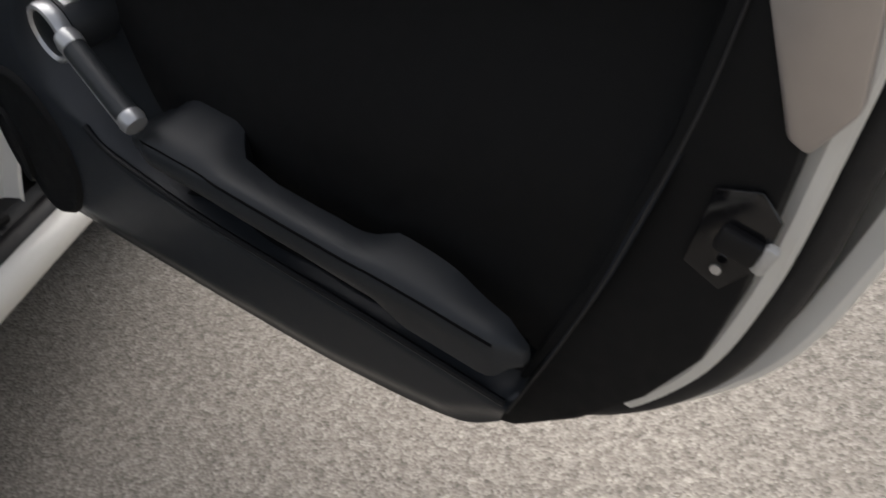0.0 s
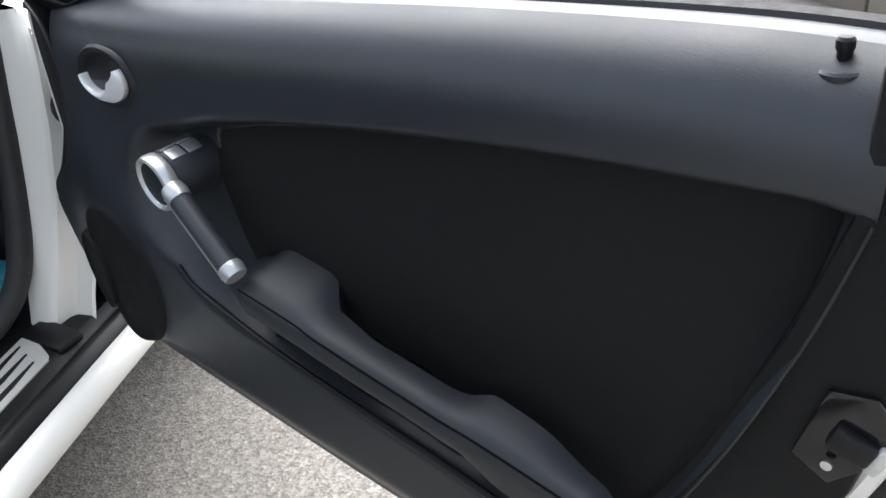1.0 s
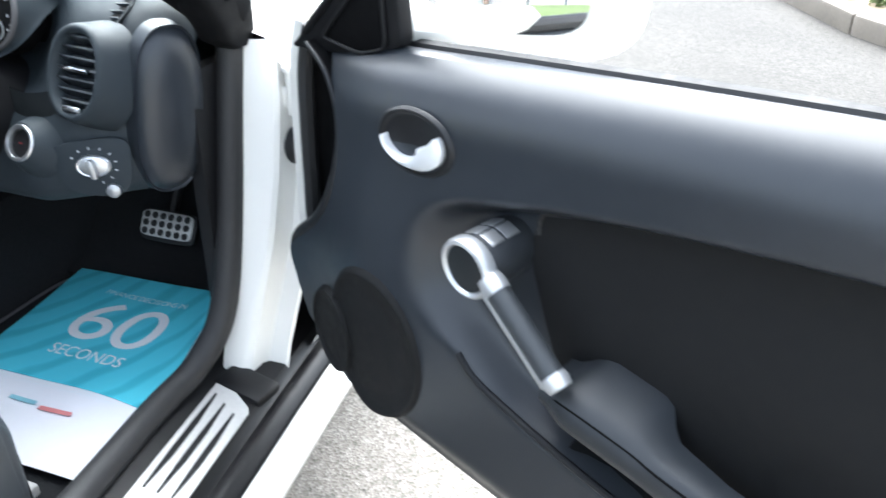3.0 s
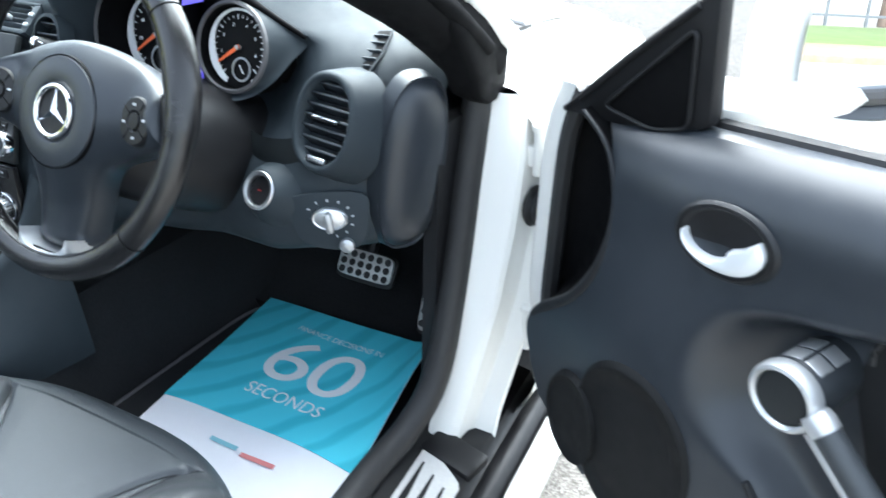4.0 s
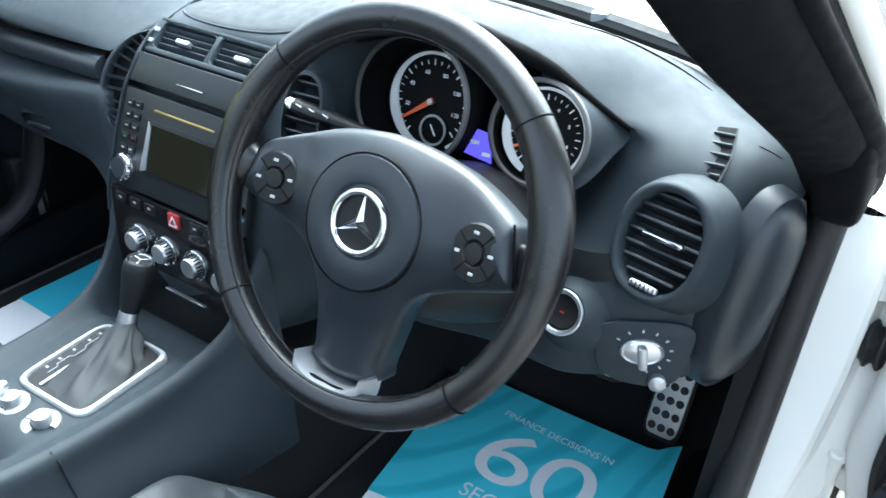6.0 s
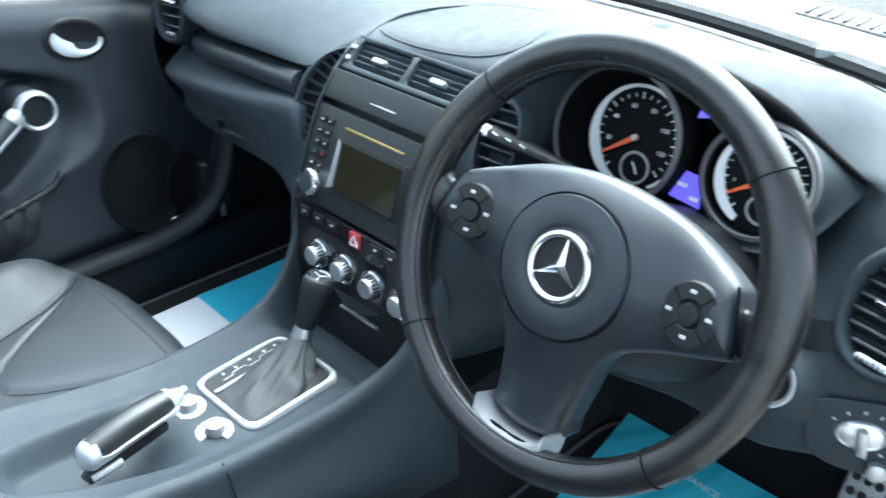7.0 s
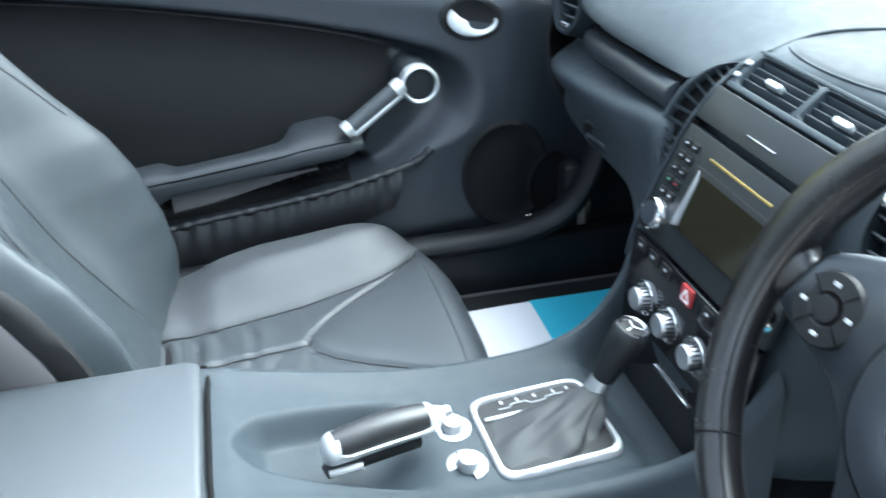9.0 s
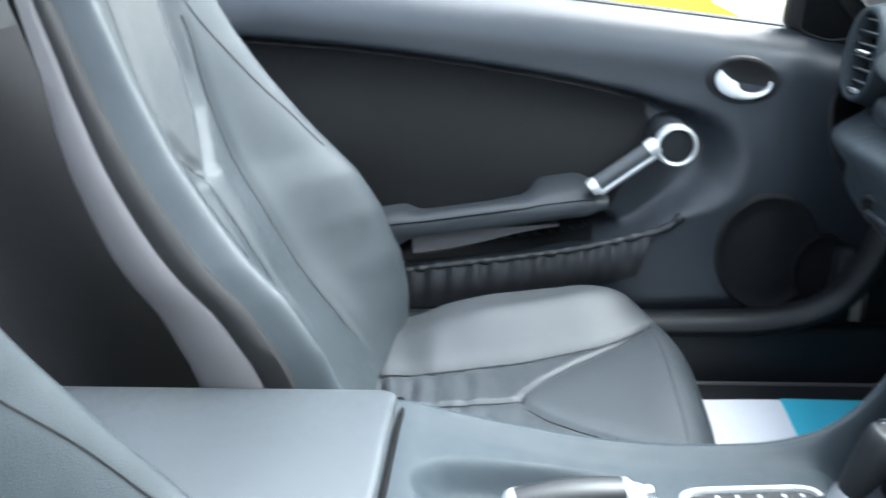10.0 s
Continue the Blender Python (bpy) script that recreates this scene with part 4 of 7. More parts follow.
        for y, zt, xo in ((1.33, 0.775, 0.790), (1.42, 0.786, 0.792), (1.55, 0.788, 0.790), (1.70, 0.770, 0.782), (1.86, 0.732, 0.768), (2.1, 0.640, 0.72), (2.4, 0.53, 0.67), (2.7, 0.43, 0.61)):
            rows.append([(s * x, y, z) for x, z in ((xo - 0.170, zt + 0.012), (xo - 0.110, zt + 0.012), (xo - 0.052, zt + 0.004), (xo - 0.045, zt - 0.016), (xo - 0.016, zt - 0.05), (xo, zt - 0.12), (xo + 0.002, zt - 0.20), (xo - 0.005, 0.36), (xo - 0.04, 0.28))])
        cols = [spline([r[k] for r in rows], 5) for k in range(len(rows[0]))]
        rows = [spline([c[i] for c in cols], 4) for i in range(len(cols[0]))]
        part("front_wing", grid(rows), PAINT, body, "white painted front wing", angle=60)
        wheel = part("wheel", lathe([(0.20, -0.09), (0.31, -0.09), (0.318, -0.06), (0.318, 0.06), (0.31, 0.09), (0.20, 0.09)], facing((s * 0.600, 1.99, 0.318), (s, 0, 0)), 40), TYRE, body, "black tyre on a silver wheel")
        part("rim", lathe([(0.20, 0.085), (0.19, 0.06), (0.05, 0.05), (0.0, 0.055)], facing((s * 0.600, 1.99, 0.318), (s, 0, 0)), 30), SILVER, wheel)
    # tail: rear wings, boot lid, bumper and wheels
    for s in (1, -1):
        rows = []
        for y, zt, xo in ((-0.02, 0.850, 0.900), (-0.20, 0.868, 0.900), (-0.45, 0.885, 0.892), (-0.75, 0.888, 0.880), (-1.05, 0.870, 0.860), (-1.35, 0.82, 0.80), (-1.50, 0.74, 0.72)):
            rows.append([(s * x, y, z) for x, z in ((0.68, zt + 0.006), (0.72, zt + 0.008), (0.78, zt - 0.002), (xo - 0.030, zt - 0.035), (xo, zt - 0.12), (xo + 0.008, zt - 0.26), (xo - 0.005, 0.42), (xo - 0.03, 0.28))])
        part("rear_wing", grid(rows), PAINT, body, "white painted rear wing", angle=60)
        wheel = part("wheel", lathe([(0.20, -0.09), (0.31, -0.09), (0.318, -0.06), (0.318, 0.06), (0.31, 0.09), (0.20, 0.09)], facing((s * 0.765, -0.41, 0.318), (s, 0, 0)), 40), TYRE, body, "black tyre on a silver wheel")
        part("rim", lathe([(0.20, 0.085), (0.19, 0.06), (0.05, 0.05), (0.0, 0.055)], facing((s * 0.765, -0.41, 0.318), (s, 0, 0)), 30), SILVER, wheel)
    rows = [[(x, y, z + 0.02 * (1 - (x / 0.7) ** 2)) for x in np.linspace(-0.70, 0.70, 15)] for y, z in ((-0.34, 0.885), (-0.60, 0.900), (-0.95, 0.890), (-1.25, 0.850), (-1.42, 0.80), (-1.50, 0.72), (-1.52, 0.60))]
    part("boot_lid", thick(grid(rows), 0.012), PAINT, body, "white painted boot lid", angle=60)
    part("rear_bumper", rbox((1.50, 0.14, 0.34), (0, -1.50, 0.44), 0.06, seg=4), PAINT, body)
    part("front_bumper", rbox((1.18, 0.22, 0.30), (0, 2.70, 0.33), 0.08, seg=4), PAINT, body)
    # bonnet
    rows = []
    for y, z in spline([(1.53, 0.814), (1.60, 0.814), (1.70, 0.798), (1.86, 0.760), (2.1, 0.668), (2.4, 0.558), (2.7, 0.458)], 5):
        rows.append([(x, y, z + 0.042 * (1 - (x / 0.64) ** 2)) for x in np.linspace(-0.655 + 0.18 * smooth(1.7, 2.75, y), 0.655 - 0.18 * smooth(1.7, 2.75, y), 15)])
    part("bonnet", thick(grid(rows), 0.012), PAINT, body, "white painted bonnet", angle=60)
    for s in (1, -1):
        vent = part("bonnet_vent", rbox((0.30, 0.050, 0.006), (s * 0.37, 1.655, 0.8405), 0.003, (0, s * 2.3, s * -4)), SIDE, body, "grey louvred bonnet vent")
        for k in range(16):
            x = s * (0.235 + 0.018 * k)
            part("louvre", rbox((0.005, 0.044, 0.004), (x, 1.655 - 0.07 * (abs(x) - 0.37), 0.8445 - 0.04 * (abs(x) - 0.37)), 0.001), VINYL, vent)
    rows = [[(x, 1.352 + 0.148 * (1 - (x / 0.655) ** 2) + a, 0.850 + 0.02 * (1 - (x / 0.655) ** 2) - b) for x in np.linspace(-0.655, 0.655, 23)] for a, b in ((-0.02, 0.004), (0.018, 0.004), (0.030, 0.020), (0.05, 0.030), (0.20, 0.045))]
    part("scuttle", thick(grid(rows), 0.006), BLACK, body)
    # windscreen and its header
    glass = bpy.data.materials.new("windscreen_glass")
    glass.use_nodes = True
    gp = glass.node_tree.nodes["Principled BSDF"]
    gp.inputs["Base Color"].default_value = (0.86, 0.95, 0.93, 1)
    gp.inputs["Transmission Weight"].default_value, gp.inputs["Roughness"].default_value, gp.inputs["IOR"].default_value = 1.0, 0.0, 1.02
    rows = []
    for t in np.linspace(0, 1, 10):
        y, z, hw = 1.36 - 0.54 * t, 0.855 + 0.455 * t, 0.655 - 0.13 * t
        rows.append([(x, y + (0.14 - 0.05 * t) * (1 - (x / hw) ** 2), z + 0.02 * (1 - (x / hw) ** 2)) for x in np.linspace(-hw, hw, 21)])
    pane = part("windscreen", grid(rows), glass, body, "slightly green windscreen glass", angle=80)
    pane.visible_shadow = False
    part("screen_base", tube([(q[0], q[1] - 0.004, q[2] + 0.004) for q in rows[0]], 0.010, 8), RUBBER, body)
    part("screen_clip", rbox((0.022, 0.014, 0.012), (0.355, 1.452, 0.878), 0.003), SILVER, body, "small pale clip at the foot of the windscreen")
    part("header", tube([(q[0], q[1], q[2] + 0.01) for q in rows[-1]], 0.035, 10, flat=0.6), BLACK, body, "black windscreen header rail")
    return body


build_body()


# ---------------------------------------------------------------- dashboard
def build_dash():
    dash = thing("dashboard", "dark grey grained dashboard with round vents", "dashboard")
    # sections across the car: from the windscreen base over the brow and down the face
    S = {
        -0.675: [(1.46, 0.83), (1.38, 0.835), (1.30, 0.822), (1.245, 0.795), (1.235, 0.775), (1.228, 0.745), (1.20, 0.700), (1.22, 0.650), (1.245, 0.60), (1.40, 0.575)],
        -0.60: [(1.47, 0.845), (1.36, 0.86), (1.25, 0.846), (1.168, 0.800), (1.200, 0.778), (1.190, 0.728), (1.125, 0.696), (1.150, 0.655), (1.175, 0.60), (1.38, 0.57)],
        -0.45: [(1.49, 0.855), (1.35, 0.875), (1.22, 0.862), (1.120, 0.806), (1.158, 0.784), (1.150, 0.738), (1.092, 0.718), (1.112, 0.668), (1.150, 0.605), (1.36, 0.56)],
        -0.28: [(1.50, 0.86), (1.36, 0.89), (1.21, 0.876), (1.104, 0.814), (1.140, 0.794), (1.130, 0.756), (1.078, 0.742), (1.096, 0.676), (1.135, 0.610), (1.34, 0.56)],
        -0.165: [(1.50, 0.86), (1.38, 0.884), (1.22, 0.866), (1.112, 0.816), (1.120, 0.800), (1.108, 0.772), (1.074, 0.758), (1.076, 0.680), (1.085, 0.600), (1.30, 0.50)],
        -0.13: [(1.50, 0.86), (1.38, 0.876), (1.24, 0.861), (1.166, 0.846), (1.146, 0.824), (1.112, 0.785), (1.078, 0.700), (1.058, 0.610), (1.046, 0.53), (1.20, 0.48)],
        0.0: [(1.51, 0.86), (1.38, 0.884), (1.25, 0.874), (1.168, 0.857), (1.150, 0.826), (1.112, 0.785), (1.078, 0.700), (1.056, 0.610), (1.044, 0.53), (1.20, 0.48)],
        0.13: [(1.50, 0.858), (1.38, 0.890), (1.24, 0.896), (1.158, 0.866), (1.146, 0.828), (1.110, 0.785), (1.076, 0.700), (1.056, 0.610), (1.046, 0.53), (1.20, 0.48)],
        0.185: [(1.50, 0.855), (1.38, 0.892), (1.24, 0.920), (1.120, 0.905), (1.118, 0.870), (1.130, 0.790), (1.122, 0.715), (1.108, 0.630), (1.110, 0.565), (1.25, 0.52)],
        0.24: [(1.50, 0.852), (1.38, 0.889), (1.24, 0.924), (1.150, 0.906), (1.180, 0.892), (1.275, 0.835), (1.235, 0.765), (1.130, 0.660), (1.126, 0.570), (1.32, 0.55)],
        0.33: [(1.49, 0.848), (1.38, 0.884), (1.25, 0.924), (1.180, 0.924), (1.205, 0.910), (1.280, 0.840), (1.240, 0.765), (1.134, 0.665), (1.132, 0.578), (1.36, 0.56)],
        0.42: [(1.48, 0.842), (1.40, 0.874), (1.29, 0.908), (1.203, 0.897), (1.222, 0.884), (1.280, 0.830), (1.240, 0.765), (1.140, 0.690), (1.136, 0.590), (1.37, 0.56)],
        0.49: [(1.46, 0.836), (1.40, 0.860), (1.32, 0.878), (1.232, 0.850), (1.234, 0.836), (1.222, 0.795), (1.182, 0.735), (1.136, 0.684), (1.134, 0.590), (1.38, 0.56)],
        0.545: [(1.44, 0.830), (1.395, 0.845), (1.33, 0.855), (1.255, 0.842), (1.212, 0.815), (1.192, 0.772), (1.176, 0.735), (1.144, 0.684), (1.156, 0.594), (1.38, 0.56)],
        0.61: [(1.42, 0.822), (1.39, 0.830), (1.34, 0.837), (1.275, 0.829), (1.232, 0.803), (1.206, 0.765), (1.192, 0.730), (1.178, 0.672), (1.190, 0.600), (1.40, 0.56)],
        0.665: [(1.40, 0.812), (1.38, 0.816), (1.355, 0.818), (1.310, 0.805), (1.285, 0.785), (1.262, 0.755), (1.248, 0.715), (1.238, 0.665), (1.245, 0.610), (1.42, 0.57)],
    }
    xs = sorted(S)
    prof = {x: np.array(spline(S[x], 5)) for x in xs}
    # slopes between the sections, never past the neighbours
    lean = [np.zeros_like(prof[xs[0]])]
    for i in range(1, len(xs) - 1):
        d0, d1 = (prof[xs[i]] - prof[xs[i - 1]]) / (xs[i] - xs[i - 1]), (prof[xs[i + 1]] - prof[xs[i]]) / (xs[i + 1] - xs[i])
        lean.append(np.where(d0 * d1 > 0, 2 * d0 * d1 / (d0 + d1 + 1e-12 * (d0 + d1 == 0)), 0.0))
    lean.append(np.zeros_like(prof[xs[0]]))
    fine = np.unique(np.concatenate([np.linspace(a, b, max(3, int((b - a) / 0.012)) + 1) for a, b in zip(xs, xs[1:])]))
    rows = []
    for x in fine:
        k = min(max(np.searchsorted(xs, x) - 1, 0), len(xs) - 2)
        h = xs[k + 1] - xs[k]
        t = (x - xs[k]) / h
        q = (prof[xs[k]] * (1 + 2 * t) * (1 - t) ** 2 + prof[xs[k + 1]] * t * t * (3 - 2 * t) + h * (lean[k] * t * (1 - t) ** 2 - lean[k + 1] * t * t * (1 - t)))
        rows.append([(x, p[0], p[1]) for p in q])
    part("dash_body", grid(rows), DASH, dash, angle=50)
    tops = np.array([[(q[1], q[2]) for q in r[:16]] for r in rows])

    def height(x, y):
        k = min(max(int(np.searchsorted(fine, x)) - 1, 0), len(fine) - 2)
        t = (x - fine[k]) / (fine[k + 1] - fine[k])
        a, b = (float(np.interp(y, tops[i][::-1, 0], tops[i][::-1, 1])) for i in (k, k + 1))
        return a * (1 - t) + b * t

    return dash, height


dash, dash_height = build_dash()


def build_wheel():
    wheel = thing("steering_wheel", "black leather three-spoke steering wheel with silver emblem", "steering wheel")
    tilt = radians(24)
    nrm = Vector((0, -math.cos(tilt), math.sin(tilt)))
    hub = facing((0.368, 0.960, 0.806), nrm)
    f = facing((0.368, 0.973, 0.806), nrm)
    R, r = 0.1730, 0.0158
    turn = np.linspace(0, 2 * math.pi, 144, endpoint=False)

    def girth(a):
        """The rim swells where the palms rest and at the side spokes."""
        d = math.degrees(a)
        return r + 0.0026 * (math.exp(-((d - 18) / 20) ** 2) + math.exp(-((d - 162) / 20) ** 2)) - 0.0008 * math.exp(-((d - 270) / 40) ** 2)

    rim = part("rim", tube([f @ Vector((R * math.cos(a), R * math.sin(a), 0)) for a in turn], [girth(a) for a in turn], 24, closed=True, up=nrm), RIM, wheel, "worn black leather rim", angle=60)
    for a in (42, 138, 222, 318):
        c = Vector((R * math.cos(radians(a)), R * math.sin(radians(a)), 0))
        d = Vector((-math.sin(radians(a)), math.cos(radians(a)), 0))
        ring = [f @ (c + (girth(radians(a)) + 0.0002) * (math.cos(b) * c.normalized() + math.sin(b) * Vector((0, 0, 1)))) for b in np.linspace(0, 2 * math.pi, 24, endpoint=False)]
        part("rim_seam", tube(ring, 0.0008, 6, closed=True, up=f.to_3x3() @ d), PITCH, rim)
    for b in (38, -38):
        ring = []
        for a in turn:
            q = R - girth(a) * math.cos(radians(b)) - 0.0001
            ring.append(f @ Vector((q * math.cos(a), q * math.sin(a), girth(a) * math.sin(radians(b)))))
        part("rim_stitching", tube(ring, [0.0007 + 0.0005 * (k % 2) for k in range(144)], 6, closed=True, up=nrm), BLACK, rim, "black stitched seam inside the rim")
    # spoke plate: an outline drawn in to a three-armed ridge
    f = hub @ pose(0, 0, -0.029)
    half = [(0.0, 0.080), (0.035, 0.077), (0.070, 0.069), (0.105, 0.055), (0.130, 0.043), (0.139, 0.034), (0.146, 0.012), (0.150, -0.008), (0.147, -0.013), (0.118, -0.024), (0.085, -0.037), (0.062, -0.050), (0.050, -0.070), (0.043, -0.098), (0.038, -0.126), (0.0365, -0.142)]
    out = spline(half + [(0.0, -0.150)] + [(-x, y) for x, y in half[:0:-1]], 6, True)
    arms = [(np.array(a), np.array(b)) for a, b in (((0.0, 0.022), (0.128, 0.016)), ((0.0, 0.022), (-0.128, 0.016)), ((0.0, 0.015), (0.0, -0.135)))]

    def ridge(q):
        tot, acc = 0.0, np.zeros(2)
        for a, b in arms:
            t = min(1.0, max(0.0, float((q - a) @ (b - a) / ((b - a) @ (b - a)))))
            p = a + (b - a) * t
            w = 1 / (float(np.hypot(*(q - p))) + 0.008) ** 4
            tot, acc = tot + w, acc + w * p
        return acc / tot

    rows = []
    for t, d in ((0.06, -0.034), (0.0, -0.016), (0.0, -0.004), (0.03, 0.0005), (0.09, 0.004), (0.2, 0.0075), (0.38, 0.011), (0.6, 0.0135), (0.78, 0.0145), (0.9, 0.0148)):
        row = []
        for q in out:
            q = np.array(q)
            p = q + (ridge(q) - q) * t
            bowl = 0.014 * smooth(0.105, 0.045, float(np.hypot(p[0], p[1])))
            ear = 0.013 * smooth(0.085, 0.150, abs(p[0]))
            foot = -0.004 * smooth(-0.06, -0.14, p[1])
            row.append(f @ Vector((p[0], p[1], d + bowl + ear + foot)))
        rows.append(row)
    cover = grid(rows, closed_v=True)
    last = cover.verts[:][-len(out):]
    bmesh.ops.triangulate(cover, faces=[cover.faces.new(last)])
    part("hub_cover", cover, HUB, wheel, "dark plastic hub cover", angle=60)
    # leather ears that join the plate to the rim
    for s in (-1, 1):
        rows = []
        for k in range(15):
            t = k / 14
            x = 0.131 + 0.038 * t
            top = 0.036 - 0.010 * math.sin(math.pi * min(1, t * 1.1)) + 0.016 * smooth(0.5, 1.0, t)
            low = -0.011 + 0.004 * math.sin(math.pi * t) - 0.014 * smooth(0.5, 1.0, t)
            mid, hh = (top + low) / 2, (top - low) / 2
            row = []
            for a in np.linspace(0, 2 * math.pi, 28, endpoint=False):
                c, n2 = math.cos(a), math.sin(a)
                y = mid + hh * math.copysign(abs(c) ** 0.7, c)
                skew = 0.012 * (mid - y) / 0.047
                row.append(f @ Vector((s * (x + skew * (1 - t)), y, -0.003 + 0.016 * smooth(0.1, 0.9, t) + (0.009 + 0.005 * t) * math.copysign(abs(n2) ** 0.8, n2))))
            rows.append(row)
        part("spoke_ear", grid(rows, closed_v=True, caps=True), RIM, wheel, "leather covered spoke end", angle=60)
        part("ear_seam", tube([f @ Vector((s * x, y, z)) for x, y, z in ((0.1345, 0.0405, 0.012), (0.1400, 0.030, 0.0165), (0.1455, 0.010, 0.0170), (0.1490, -0.008, 0.014))], 0.0011, 6), PITCH, wheel)
    pad = part("airbag_pad", lathe([(0.0605, 0.012), (0.0600, 0.0262), (0.0588, 0.0280), (0.050, 0.0296), (0.036, 0.0305), (0.0325, 0.0294), (0.0315, 0.0283), (0.0, 0.0283)], f, 56), HUB, wheel, "round black airbag pad")
    part("pad_gap", lathe([(0.0618, 0.0200), (0.0615, 0.0266), (0.0606, 0.0266), (0.0602, 0.0200)], f, 56), PITCH, pad)
    e = f @ pose(0.0, 0.0, 0.0290) @ Matrix.Scale(0.86, 4)
    part("emblem_ring", tube([e @ Vector((0.0315 * math.cos(a), 0.0315 * math.sin(a), 0.002)) for a in np.linspace(0, 2 * math.pi, 48, endpoint=False)], 0.0034, 10, closed=True, up=nrm), BRIGHT, pad, "bright chrome emblem ring")
    part("emblem_disc", lathe([(0.0315, 0.0), (0.0, 0.001)], e, 40), BLACK, pad)
    star = []
    for k in range(6):
        a = radians(90 + 60 * k)
        rr = 0.031 if k % 2 == 0 else 0.0058
        star.append((rr * math.cos(a), rr * math.sin(a)))
    bm = bmesh.new()
    tip = bm.verts.new((0, 0, 0.006))
    ring = [bm.verts.new((x, y, 0.0012)) for x, y in star]
    for k in range(6):
        bm.faces.new((ring[k], ring[(k + 1) % 6], tip))
    bmesh.ops.transform(bm, matrix=e, verts=bm.verts)
    part("emblem_star", bm, BRIGHT, pad, "three raised chrome points", angle=10)
    # thumb pads: four keys round a small hub
    for s in (-1, 1):
        g = f @ pose(s * 0.1115, 0.0085, 0.0155, 0, s * -9, 0)
        tp = part("button_pad", lathe([(0.0262, -0.006), (0.0258, 0.003), (0.0240, 0.0055), (0.0120, 0.0062), (0.0092, 0.0042), (0.0086, 0.0068), (0.0, 0.0074)], g, 36), BLACK, wheel, "round black button pad")
        for k in range(4):
            a = radians(90 * k + 8)
            part("button_mark", rbox((0.0052, 0.0028, 0.0008), (0, 0, 0), 0.0003), INK_GREY, tp).matrix_world = g @ pose(0.0172 * math.cos(a), 0.0172 * math.sin(a), 0.0062)
            part("button_gap", rbox((0.0145, 0.0010, 0.0012), (0, 0, 0), 0.0002), PITCH, tp).matrix_world = g @ pose(0.0168 * math.cos(a + 0.785), 0.0168 * math.sin(a + 0.785), 0.0058, 0, 0, 90 * k + 53)
    # silver clasp round the foot of the lower spoke
    inner = resample([(-0.0375, -0.134), (-0.034, -0.144), (-0.020, -0.1515), (0.0, -0.153), (0.020, -0.1515), (0.034, -0.144), (0.0375, -0.134)], 28)
    outer = resample([(-0.0385, -0.136), (-0.0375, -0.156), (-0.024, -0.1665), (0.0, -0.1690), (0.024, -0.1665), (0.0375, -0.156), (0.0385, -0.136)], 28)
    rows = []
    for t, d in ((0.0, -0.012), (0.0, 0.0225), (0.06, 0.0245), (0.4, 0.0245), (0.84, 0.0225), (0.96, 0.0190), (1.0, 0.013), (1.0, -0.012)):
        rows.append([f @ Vector((*(p + (q - p) * t), d)) for p, q in zip(inner, outer)])
    part("spoke_clasp", grid(rows, closed_u=True), TRIM, wheel, "silver clasp on the lower spoke", angle=50)
    # column shroud and stalk
    sh = spline([(0.065, 0.035), (0.0, 0.058), (-0.065, 0.035), (-0.080, -0.02), (-0.060, -0.075), (0.0, -0.090), (0.060, -0.075), (0.080, -0.02)], 4, True)
    part("column_shroud", grid([[f @ Vector((q[0] * g, q[1] * g, d)) for q in sh] for g, d in ((0.8, -0.03), (0.95, -0.05), (1.1, -0.12), (1.2, -0.24))], closed_v=True), BLACK, wheel)
    a, b = Vector((0.262, 1.116, 0.806)), Vector((0.166, 1.097, 0.823))
    stalk = part("stalk", tube([a + (b - a) * t for t in np.linspace(-0.3, 1, 12)], [0.006 + 0.0055 * smooth(0.1, 0.8, t) for t in np.linspace(0, 1, 12)], 12, flat=0.7), BLACK, wheel, "black indicator stalk with chrome tip")
    part("stalk_tip", tube([a + (b - a) * t for t in (0.99, 1.05, 1.09)], [0.0117, 0.0115, 0.008], 12, flat=0.7), BRIGHT, stalk)
    for t in (0.55, 0.72, 0.88):
        c = a + (b - a) * t
        part("stalk_mark", rbox((0.008, 0.001, 0.004), (c.x, c.y - 0.0088, c.z + 0.004), 0.0003, (0, 10, 0)), INK_WHITE, stalk)
    return wheel


build_wheel()


